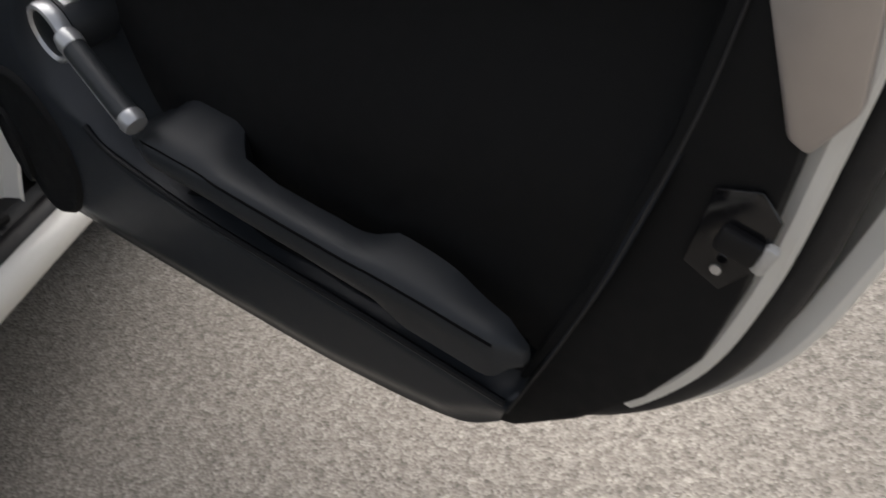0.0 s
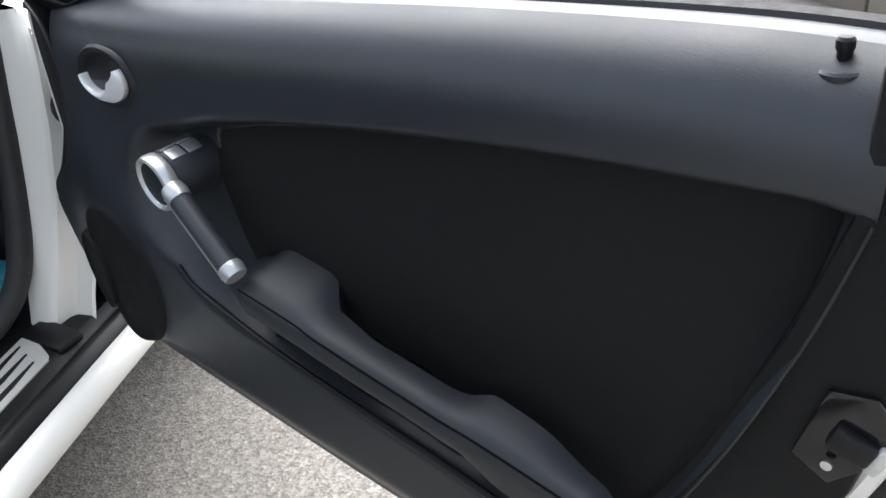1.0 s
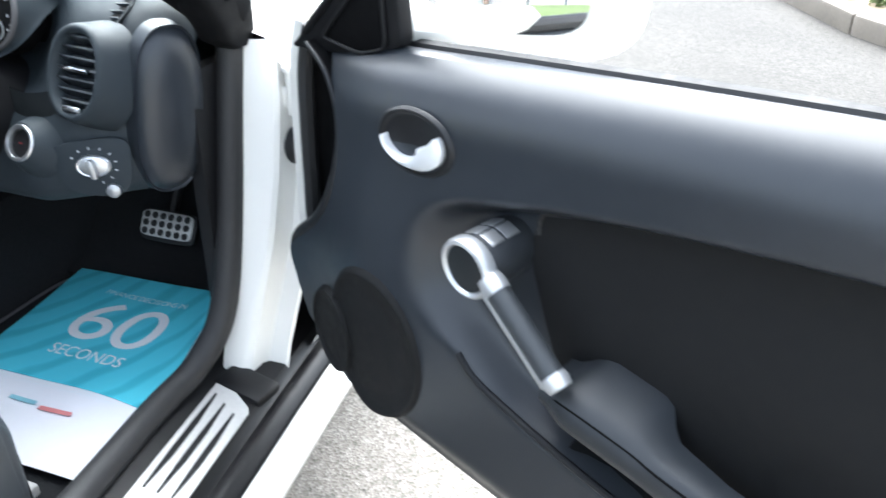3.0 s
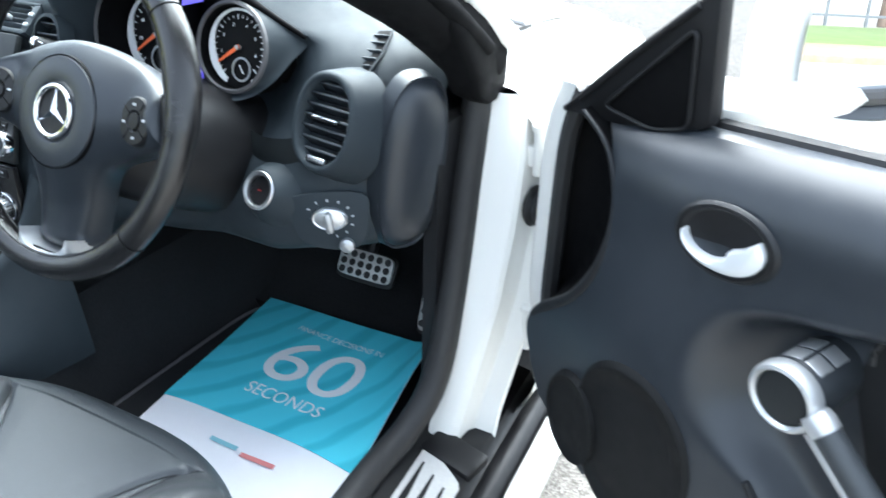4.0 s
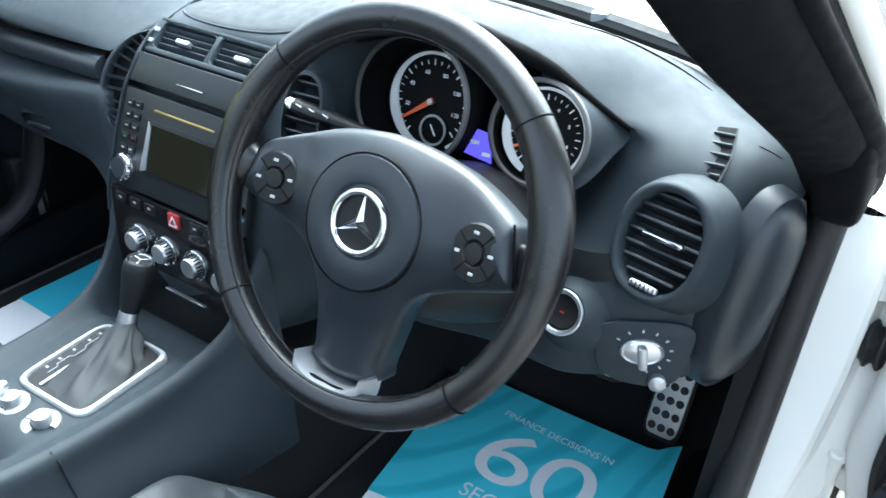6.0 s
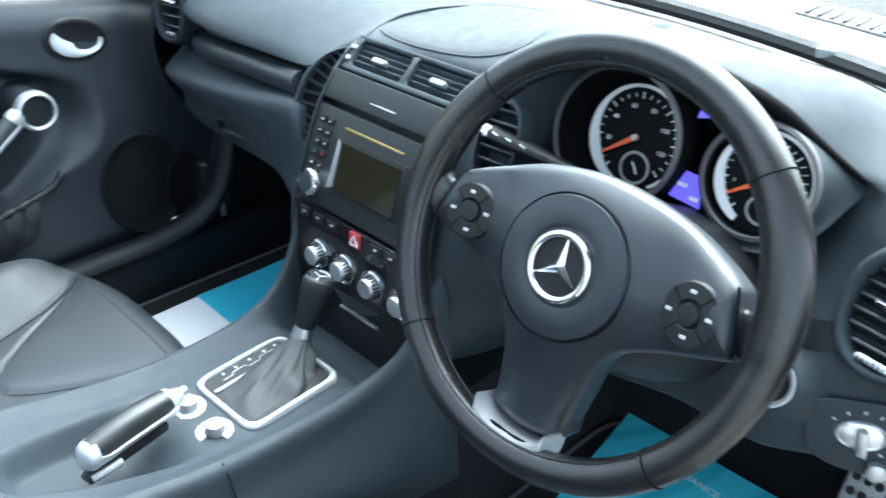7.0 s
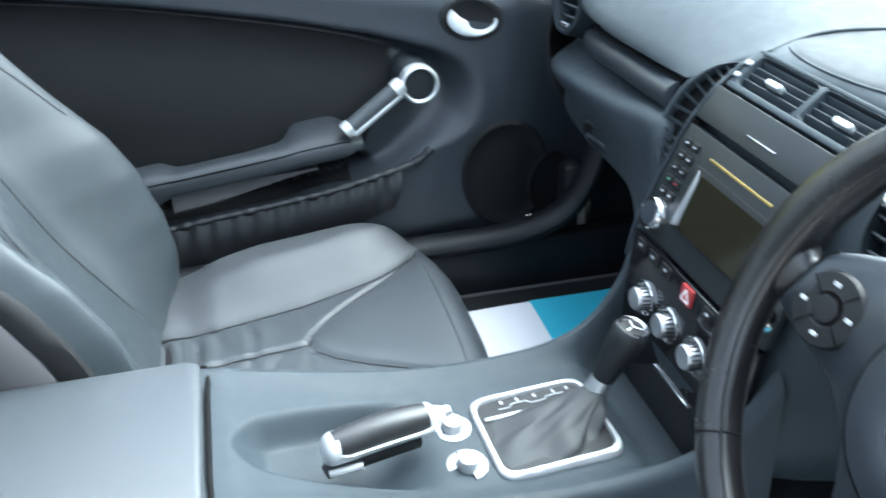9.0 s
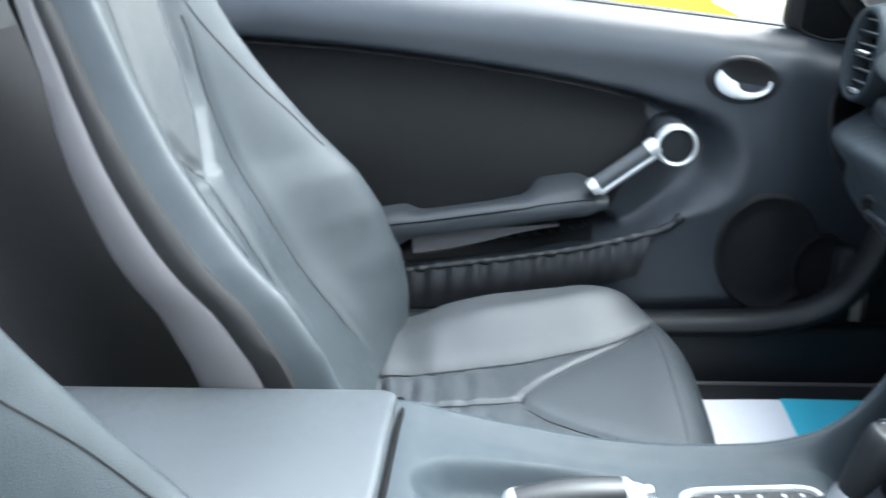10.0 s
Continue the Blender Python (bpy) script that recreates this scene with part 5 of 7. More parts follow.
# ---------------------------------------------------------------- console
def build_console():
    con = thing("centre_console", "dark grey centre console with silver controls", "centre console")
    rows = []
    for y, w, zt, wl, zm in ((0.20, 0.098, 0.575, 0.125, 0.575), (0.40, 0.100, 0.580, 0.13, 0.580), (0.556, 0.102, 0.572, 0.135, 0.572), (0.60, 0.103, 0.562, 0.138, 0.561), (0.68, 0.104, 0.543, 0.14, 0.540), (0.76, 0.106, 0.527, 0.145, 0.522), (0.84, 0.108, 0.520, 0.15, 0.514), (0.92, 0.112, 0.521, 0.158, 0.515), (0.965, 0.116, 0.530, 0.163, 0.512),
                             (0.990, 0.120, 0.541, 0.166, 0.493), (1.012, 0.125, 0.558, 0.169, 0.487), (1.035, 0.130, 0.590, 0.173, 0.486), (1.06, 0.136, 0.645, 0.175, 0.486)):
        e = zt - zm
        rows.append([(x, y, z) for x, z in ((-wl, 0.36), (-wl + 0.005, 0.42), (-w - 0.012, zt - 0.04), (-w - 0.004, zt - 0.008), (-w + 0.006, zt), (-w + 0.013, zt - 0.001 - 0.15 * e), (-w + 0.028, zm - 0.003 + 0.10 * e),
                                            (-w + 0.045, zm - 0.004), (0, zm - 0.004), (w - 0.045, zm - 0.004), (w - 0.028, zm - 0.003 + 0.10 * e), (w - 0.013, zt - 0.001 - 0.15 * e), (w - 0.006, zt), (w + 0.004, zt - 0.008), (w + 0.012, zt - 0.04), (wl - 0.005, 0.42), (wl, 0.36))])
    cols = [spline([r[k] for r in rows], 16) for k in range(len(rows[0]))]
    skin = [spline([cols[k][i].copy() for k in range(len(cols))], 20) for i in range(len(cols[0]))]
    # egg-shaped hollow for the handbrake
    half = [(0.578, 0.0), (0.584, 0.016), (0.592, 0.026), (0.606, 0.037), (0.63, 0.046), (0.665, 0.055), (0.70, 0.061), (0.74, 0.066), (0.80, 0.070)]
    for r in skin:
        for q in r:
            if q[2] > 0.46 and 0.578 < q[1] < 0.83:
                inside = along(half, q[1]) - abs(q[0] - 0.006)
                if inside > 0:
                    q[2] -= 0.034 * smooth(0.0, 0.020, inside) * smooth(0.578, 0.615, q[1]) * (1 - smooth(0.705, 0.785, q[1]))
    part("console_shell", grid(skin), DASH, con, angle=50)
    for x in (-1, 1):
        part("panel_seam", tube([(x * 0.150, 0.782, 0.40), (x * 0.142, 0.780, 0.44), (x * 0.1205, 0.778, 0.486), (x * 0.1135, 0.777, 0.512), (x * 0.1030, 0.776, 0.5245)], 0.0013, 6), BLACK, con)
    # armrest lid, flush with the console
    lid = [(x, y) for x, y in spline([(-0.104, 0.20), (-0.106, 0.545), (-0.100, 0.5585), (0.100, 0.5585), (0.106, 0.545), (0.104, 0.20)], 1, True)]
    part("armrest_lid", prism(lid, 0.046, pose(0, 0, 0.535), 0.007, 3), LEATHER, con, "leather covered armrest lid")
    part("lid_gap", tube(spline([(-0.108, 0.46, 0.565), (-0.109, 0.545, 0.563), (-0.103, 0.5625, 0.566), (-0.05, 0.5630, 0.5695), (0.0, 0.5630, 0.5695), (0.05, 0.5630, 0.5695), (0.103, 0.5625, 0.566), (0.109, 0.545, 0.563), (0.108, 0.46, 0.565)], 6), 0.0030, 8), PITCH, con, "dark gap round the armrest lid")
    # gear gate
    g = pose(0.012, 0.893, 0.5125, 2.0, 0, 2)
    out = ellipse(0.0600, 0.0665, 48, power=8)
    inn = ellipse(0.0535, 0.0600, 48, power=8)
    fr = grid([[g @ Vector((q[0] * s, q[1] * s, d)) for q in o] for o, s, d in ((out, 1.0, -0.004), (out, 1.0, 0.003), (out, 0.97, 0.0055), (inn, 1.02, 0.0055), (inn, 1.0, 0.003), (inn, 1.0, -0.004))], closed_v=True)
    gate = part("gear_frame", fr, TRIM, con, "satin silver gear gate frame", angle=50)
    part("gate_plate", prism([(q[0] * 0.99, q[1] * 0.99) for q in inn], 0.004, g @ pose(0, 0, -0.002)), BLACK, gate)
    part("gate_bar", rbox((0.0042, 0.110, 0.003), (0, 0, 0), 0.001), TRIM, gate).matrix_world = g @ pose(-0.0255, 0.0, 0.0035)
    marks = [(-0.042, 0.040), (-0.042, 0.020), (-0.0375, 0.017), (-0.0375, 0.000), (-0.042, -0.003), (-0.042, -0.020), (-0.0375, -0.023), (-0.0375, -0.036)]
    for a, b in zip(marks, marks[1:]):
        d = Vector((b[0] - a[0], b[1] - a[1]))
        part("gate_mark", rbox((d.length, 0.0009, 0.0008), (0, 0, 0), 0.0002), INK_GREY, gate).matrix_world = g @ pose((a[0] + b[0]) / 2, (a[1] + b[1]) / 2, 0.0026, 0, 0, math.degrees(math.atan2(d.y, d.x)))
    for y in (0.046, 0.030, 0.008, -0.012, -0.030):
        part("gate_letter", rbox((0.0042, 0.0030, 0.0006), (0, 0, 0), 0.0001), INK_GREY, gate).matrix_world = g @ pose(-0.0475, y, 0.0024)
    # gaiter with slanting folds, and the lever
    top = Vector((-0.003, 0.958, 0.544))
    rows = []
    for k in range(20):
        t = k / 19
        c = g @ Vector((0.014, -0.004, 0.0)) * (1 - t) + top * t
        row = []
        for a in np.linspace(0, 2 * math.pi, 72, endpoint=False):
            rr = (1 - t) ** 1.25
            fold = math.sin(math.pi * min(1, t * 1.15)) ** 0.8
            rip = 1 + (0.16 * math.sin(a * 5 + 4 * t) + 0.10 * math.sin(a * 8 - 3 * t + 1)) * fold
            sq = 1 / max(abs(math.cos(a)), abs(math.sin(a))) ** 0.85
            row.append((c.x + (0.0095 + 0.0275 * rr * sq) * rip * math.cos(a), c.y + (0.0095 + 0.044 * rr * sq) * rip * math.sin(a), c.z + 0.0045 * math.sin(a * 4 + 8 * t) * fold * (1 - t)))
        rows.append(row)
    lever = thing("gear_lever", "black leather gear lever with silver topped knob", "gear lever")
    part("boot", grid(rows, closed_v=True), GAITER, lever, "creased black leather gaiter", angle=60)
    knob_t = Vector((0.001, 0.986, 0.614))
    way = (knob_t - top).normalized()
    part("collar", tube([top - way * 0.008, top + way * 0.003, top + way * 0.009], [0.0128, 0.0125, 0.0118], 24), CHROME, lever)
    prof = [(0.0, 0.0112), (0.12, 0.0130), (0.35, 0.0152), (0.6, 0.0176), (0.80, 0.0192), (0.92, 0.0190), (0.98, 0.0178), (1.0, 0.0168)]
    part("knob", tube([top + (knob_t - top) * (0.1 + 0.9 * t) for t, _ in prof], [r for _, r in prof], 28), VINYL_LOW, lever, "leather wrapped knob", angle=60)
    kn = facing(knob_t, way + Vector((0.10, -0.22, 0)), up=(0, 1, 0))
    cap = part("knob_cap", lathe([(0.0176, -0.004), (0.0172, 0.0012), (0.0158, 0.0026), (0.0128, 0.0022), (0.0120, 0.0010)], kn, 32), BRIGHT, lever, "bright silver knob ring")
    part("knob_badge", lathe([(0.0124, 0.0012), (0.0, 0.0020)], kn, 28), BLACK, cap)
    for k in range(3):
        a = 60 + 120 * k
        part("badge_ray", rbox((0.010, 0.0013, 0.0008), (0.0055, 0, 0.0022), 0.0003), CHROME, cap).matrix_world = kn @ pose(0, 0, 0, 0, 0, a)
    # two round keys behind the gate, each in a pale crescent
    for x, y, z, start in ((-0.011, 0.800, 0.5115, -150), (0.044, 0.8015, 0.5120, 10)):
        arc = np.radians(np.linspace(start, start + 275, 44))
        ring = part("crescent", grid([[(x + r * math.cos(a), y + r * math.sin(a), z + d) for a in arc] for r, d in ((0.0208, -0.003), (0.0208, 0.0022), (0.0198, 0.0030), (0.0118, 0.0030), (0.0112, 0.0022), (0.0112, -0.003))]), SILVER, con, "pale silver crescent round a push key", angle=50)
        part("push_key", lathe([(0.0108, -0.002), (0.0108, 0.0115), (0.0098, 0.0135), (0.0, 0.0140)], pose(x + 0.002, y + 0.001, z), 28), SILVER, ring)
        for a in (start + 95, start + 190):
            part("ring_notch", rbox((0.0092, 0.0010, 0.001), (0.0160, 0, 0.0030), 0.0003), BLACK, ring).matrix_world = pose(x, y, z, 0, 0, a)
    # handbrake
    hb = thing("handbrake", "handbrake lever with black leather grip and silver ends", "handbrake")
    a, b = Vector((0.013, 0.771, 0.5560)), Vector((0.031, 0.674, 0.5555))
    way = (b - a).normalized()
    side = way.cross(Vector((0, 0, 1))).normalized()
    up = side.cross(way)

    def ring(t, w, h, lift=0.0, a0=0.0, a1=360.0, n=28, more=0.0):
        c = a + (b - a) * t + up * (0.003 * math.sin(math.pi * min(1.0, max(0.0, t))) + lift)
        return [c + side * (w + more) * math.copysign(abs(math.cos(radians(q))) ** 0.9, math.cos(radians(q))) + up * (h + more) * math.copysign(abs(math.sin(radians(q))) ** 0.9, math.sin(radians(q))) for q in np.linspace(a0, a1, n, endpoint=a1 - a0 < 360)]

    fat = [(t, 0.0118 + 0.0032 * math.sin(math.pi * (0.12 + 0.76 * t)), 0.0130 + 0.0036 * math.sin(math.pi * (0.10 + 0.70 * t))) for t in np.linspace(0, 1, 22)]
    part("grip", grid([ring(t, w, h) for t, w, h in fat], closed_v=True, caps=True), BLACK_GRIP, hb, "dark satin leather grip", angle=60)
    # silver sleeve under the grip, swelling into the rear cap
    rows = []
    for t, w, h in fat:
        e = 16 * smooth(0.86, 1.0, t) + 10 * (1 - smooth(0.0, 0.15, t)) - 14
        rows.append(ring(t, w, h, a0=180 - e, a1=360 + e, more=0.0022) + ring(t, w, h, a0=180 - e, a1=360 + e, more=-0.002)[::-1])
    part("sleeve", grid(rows, closed_v=True), TRIM, hb, "satin silver sleeve under the grip", angle=60)
    part("grip_end", grid([ring(t, w, h, d) for t, w, h, d in ((0.96, 0.0152, 0.0160, -0.0012), (1.02, 0.0153, 0.0156, -0.0015), (1.06, 0.0142, 0.0140, -0.0022), (1.095, 0.0114, 0.0108, -0.0034), (1.115, 0.0070, 0.0068, -0.0044), (1.122, 0.0010, 0.0010, -0.0050))], closed_v=True), TRIM, hb, "rounded silver end cap", angle=60)
    part("head", grid([ring(t, w, h, d) for t, w, h, d in ((0.04, 0.0138, 0.0150, -0.0004), (0.0, 0.0138, 0.0148, -0.0004), (-0.03, 0.0122, 0.0126, -0.0005), (-0.06, 0.0098, 0.0094, -0.0005), (-0.13, 0.0086, 0.0080, -0.001), (-0.145, 0.0070, 0.0066, -0.001))], closed_v=True, caps=True), TRIM, hb, "silver head of the lever", angle=50)
    part("release_button", lathe([(0.0060, 0), (0.0062, 0.006), (0.0050, 0.0085), (0, 0.009)], facing(a - way * 0.0135, -way), 24), CHROME, hb)
    part("pivot", tube([(0.032, 0.664, 0.526), (0.028, 0.680, 0.532), (0.018, 0.720, 0.532), (0.010, 0.760, 0.528)], [0.007, 0.011, 0.013, 0.010], 12), BLACK, hb)
    part("pivot_spring", tube([(0.040, 0.668, 0.531), (0.041, 0.680, 0.533), (0.039, 0.700, 0.534)], 0.0042, 8), SILVER, hb)
    return con


build_console()


# ---------------------------------------------------------------- seats
def build_seat(cx, label, lean=0.0):
    """A bucket seat: cushion with bolsters and a pointed front panel, backrest with joined headrest."""
    seat = thing("bucket_seat", label, "car seat", group="two leather seats")
    # cushion, in metres: dx off the middle, v from the back (0) over the front lip and down (1)
    line = [(0.40, 0.372), (0.48, 0.382), (0.58, 0.394), (0.69, 0.404), (0.80, 0.418), (0.87, 0.427), (0.905, 0.422), (0.922, 0.398), (0.916, 0.345), (0.905, 0.285)]
    mid = np.array(spline(line, 8))
    SEAM = [(0.0, 0.098), (0.20, 0.082), (0.33, 0.095), (0.44, 0.118), (0.56, 0.158), (0.62, 0.175), (1.0, 0.19)]
    ARM = [(0.325, 0.0), (0.335, 0.020), (0.36, 0.047), (0.40, 0.078), (0.44, 0.101), (0.49, 0.124), (0.56, 0.156)]

    def cush(dx, v):
        k = v * (len(mid) - 1)
        i = min(int(k), len(mid) - 2)
        y, z = mid[i] + (mid[i + 1] - mid[i]) * (k - i)
        hw = 0.250 + 0.012 * smooth(0.0, 0.4, v)
        a, seam = abs(dx), along(SEAM, v)
        u = a / hw
        y -= 0.085 * smooth(0.45, 0.72, v) * u ** 3.2
        crown = 0.052 * smooth(0.0, 0.30, v) * (1 - 0.80 * smooth(0.40, 0.60, v))
        z += crown * smooth(seam - 0.01, seam + 0.085, a)
        z -= 0.150 * smooth(0.80, 1.0, u) ** 1.7
        z -= 0.0050 * math.exp(-((a - seam) / 0.005) ** 2) * (1 - smooth(0.56, 0.64, v))
        if v < 0.33:
            z -= 0.0045 * math.exp(-(dx / 0.005) ** 2)
        arm = along(ARM, v)
        if 0.325 < v < 0.58:
            slope = (along(ARM, v + 0.01) - arm) / 0.0145
            z -= 0.0045 * math.exp(-((a - arm) / math.sqrt(1 + slope * slope) / 0.0045) ** 2)
            z += 0.0015 * smooth(0.0, 0.04, arm - a)
        # gathers across the middle, strongest between the seams and half way along
        if v < 0.34 and a < seam:
            s = math.sin(3.1416 * min(1.0, a / seam))
            for f, ph, deep in ((74, 0.4, 0.0075), (117, 2.0, 0.0045)):
                g = abs(math.sin(f * v + 9 * a + 0.5 * math.sin(35 * dx) + ph))
                z -= deep * (1 - g) ** 1.6 * (0.35 + 0.65 * s) * math.exp(-((v - 0.16) / 0.12) ** 2)
        elif a < 0.9 * hw:
            z += 0.0016 * math.sin(75 * v + 9 * dx + math.sin(30 * dx)) * math.exp(-((v - 0.12) / 0.10) ** 2)
        return (cx + dx, y, z)

    vs = np.linspace(0, 1, 170)
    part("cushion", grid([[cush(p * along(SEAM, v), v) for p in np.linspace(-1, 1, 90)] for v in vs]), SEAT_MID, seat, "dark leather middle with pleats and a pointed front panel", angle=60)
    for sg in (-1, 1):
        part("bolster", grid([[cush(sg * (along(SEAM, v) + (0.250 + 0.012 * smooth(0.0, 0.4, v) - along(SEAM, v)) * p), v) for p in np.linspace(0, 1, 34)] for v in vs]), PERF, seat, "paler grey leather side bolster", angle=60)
        part("seam", tube([np.array(cush(sg * along(SEAM, v), v)) + (0, 0, 0.0007) for v in np.linspace(0.02, 0.60, 60)], 0.0009, 6), BLACK, seat)
        part("seam", tube([np.array(cush(sg * along(ARM, v), v)) + (0, 0, 0.0007) for v in np.linspace(0.326, 0.56, 40)], 0.0009, 6), BLACK, seat)
    part("seam", tube([np.array(cush(0, v)) + (0, 0, 0.0007) for v in np.linspace(0.02, 0.325, 30)], 0.0009, 6), BLACK, seat)
    # backrest: v from the bottom to the top of the headrest, dx off the middle
    bl = [(0.480, 0.39), (0.452, 0.445), (0.383, 0.554), (0.340, 0.645), (0.306, 0.718), (0.282, 0.80), (0.266, 0.88), (0.252, 0.95), (0.236, 1.03), (0.212, 1.10), (0.176, 1.145), (0.125, 1.155)]
    ml = np.array(spline(bl, 8))
    CREST = [(0.40, 0.030), (0.47, 0.075), (0.53, 0.105), (0.60, 0.118), (0.66, 0.112), (0.72, 0.090), (0.80, 0.060), (0.87, 0.038), (0.95, 0.022), (1.06, 0.012), (1.15, 0.0)]
    WIDE = [(0.39, 0.232), (0.62, 0.232), (0.70, 0.226), (0.78, 0.205), (0.86, 0.180), (0.94, 0.160), (1.03, 0.140), (1.10, 0.122), (1.155, 0.090)]
    TIP = [(0.716, 0.0), (0.724, 0.012), (0.752, 0.036), (0.790, 0.060), (0.83, 0.067), (0.95, 0.070), (1.06, 0.066), (1.12, 0.058)]

    def spine(v):
        k = v * (len(ml) - 1)
        i = min(int(k), len(ml) - 2)
        return ml[i] + (ml[i + 1] - ml[i]) * (k - i)

    def back(p, v, lift=0.0):
        """p: -1 to 1 across the width at that height."""
        y, z = spine(v)
        hw = along(WIDE, z)
        dx = p * hw
        a, u = abs(dx), abs(p)
        y += along(CREST, z) * smooth(0.33, 0.91, u) + lean * (z - 0.60)
        y -= 0.046 * smooth(0.88, 1.0, u) ** 1.5
        seam = min(0.088, 0.5 * hw)
        if z < 0.95:
            y -= 0.0055 * math.exp(-((a - seam) / 0.006) ** 2) * (1 - smooth(0.80, 0.95, z)) * smooth(0.40, 0.46, z)
        if 0.50 < z < 0.72:
            y -= 0.0050 * math.exp(-(dx / 0.007) ** 2) * smooth(0.50, 0.56, z)
            y += 0.0060 * math.exp(-((a - 0.026) / 0.014) ** 2) * smooth(0.56, 0.70, z)
        if z > 0.70:
            d = along(TIP, z) - a
            y -= 0.010 * smooth(-0.018, 0.003, d) * smooth(0.70, 0.735, z) - 0.007 * smooth(0.004, 0.028, d)
        return (cx + dx, y + lift, z + 0.25 * lift)

    edges = np.concatenate([np.linspace(-1, -0.84, 12, endpoint=False), np.linspace(-0.84, 0.84, 130), np.linspace(0.84, 1, 17)[1:]])
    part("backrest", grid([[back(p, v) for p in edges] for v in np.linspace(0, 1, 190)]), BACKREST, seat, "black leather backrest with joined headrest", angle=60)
    zs = np.array([spine(v)[1] for v in np.linspace(0, 1, 400)])

    def at_height(z):
        return float(np.interp(z, zs, np.linspace(0, 1, 400)))

    rows = []
    for z in np.concatenate([np.linspace(0.722, 0.80, 26), np.linspace(0.805, 1.10, 40)]):
        w = max(0.0015, along(TIP, z) - 0.004) / along(WIDE, z)
        rows.append([back(p * w, at_height(z), 0.0012) for p in np.linspace(-1, 1, 31)])
    part("headrest_pad", grid(rows), PAD, seat, "darker pointed headrest pad", angle=70)
    for sg in (-1, 1):
        part("seam", tube([np.array(back(sg * min(0.088, 0.5 * along(WIDE, z)) / along(WIDE, z), at_height(z))) + (0, 0.0008, 0) for z in np.linspace(0.44, 0.90, 50)], 0.0009, 6), BLACK, seat)
        part("seam", tube([np.array(back(sg * x / along(WIDE, z), at_height(z))) + (0, 0.0006, 0) for x, z in resample([(0.078, 0.98), (0.098, 0.91), (0.122, 0.86), (0.150, 0.80), (0.172, 0.75), (0.186, 0.70)], 40)], 0.0008, 6), BLACK, seat)
    part("seam", tube([np.array(back(0, at_height(z))) + (0, 0.0008, 0) for z in np.linspace(0.53, 0.712, 24)], 0.0009, 6), BLACK, seat)
    # hard shell behind the backrest
    vv = np.linspace(0.03, 0.985, 48)
    rows = []
    for v in vv:
        q, m = np.array(back(1, v)), np.array(back(0, v))
        rows.append([(cx + u * (q[0] - cx - 0.002), (q[1] - 0.030) * u * u + (m[1] - 0.075) * (1 - u * u), q[2] - 0.004) for u in np.linspace(-1.0, 1.0, 24)])
    part("back_shell", grid(rows), VINYL_LOW, seat, "grey hard seat back shell", angle=60)
    DEEP = [(0.38, 0.108), (0.57, 0.100), (0.65, 0.090), (0.73, 0.078), (0.83, 0.056), (0.89, 0.040), (1.0, 0.026), (1.16, 0.014)]
    for sg in (-1, 1):
        rows, band = [], []
        for v in vv:
            e = np.array(back(sg * 1.0, v)) + (0.001 * sg, 0.012, 0)
            d = along(DEEP, e[2])
            g = min(0.028, 0.36 * d)
            band.append([e + (-0.004 * sg, 0.001, 0), e + (0.0035 * sg, -0.001, 0), e + (0.0068 * sg, -0.5 * g, -0.001), e + (0.0062 * sg, -g, -0.0015), e + (0.001 * sg, -g - 0.001, -0.0015)])
            rows.append([e + (0.001 * sg, -g - 0.001, -0.001), e + (0.0055 * sg, -g - 0.0015, -0.001), e + (0.0072 * sg, -g - 0.006, -0.001), e + (0.0075 * sg, -0.55 * d, -0.003), e + (0.0055 * sg, -0.92 * d, -0.005), e + (0.000 * sg, -d, -0.006), e + (-0.012 * sg, -d, -0.006)])
        part("bolster_edge", grid(band), INSET, seat, "dark stitched leather edge of the backrest", angle=60)
        part("side_panel", grid(rows), SIDE, seat, "pale grey side panel of the seat back", angle=50)
        part("edge_piping", tube([np.array(back(sg * 0.985, v)) + (0.003 * sg, 0.002, 0) for v in np.linspace(0.03, 0.985, 70)], 0.0022, 8), BLACK, seat, "dark piping beside the side panel")
    part("seat_base", rbox((0.42, 0.42, 0.12), (cx, 0.68, 0.32), 0.02), BLACK, seat)
    for dx in (-0.17, 0.17):
        part("seat_rail", rbox((0.03, 0.46, 0.03), (cx + dx, 0.68, 0.268), 0.004), STEEL, seat)
    return seat


build_seat(-0.345, "black leather bucket seat with pleated middle and joined headrest")
driver_seat = build_seat(0.385, "black leather driver's bucket seat behind the steering wheel", 0.18)
driver_seat.location = (0.0, 0.030, 0.0)


# ---------------------------------------------------------------- dashboard details
def at_dash(name, bm, mat, m, parent=None, label="", angle=38):
    bmesh.ops.transform(bm, matrix=m, verts=bm.verts)
    return part(name, bm, mat, parent or dash, label, angle)


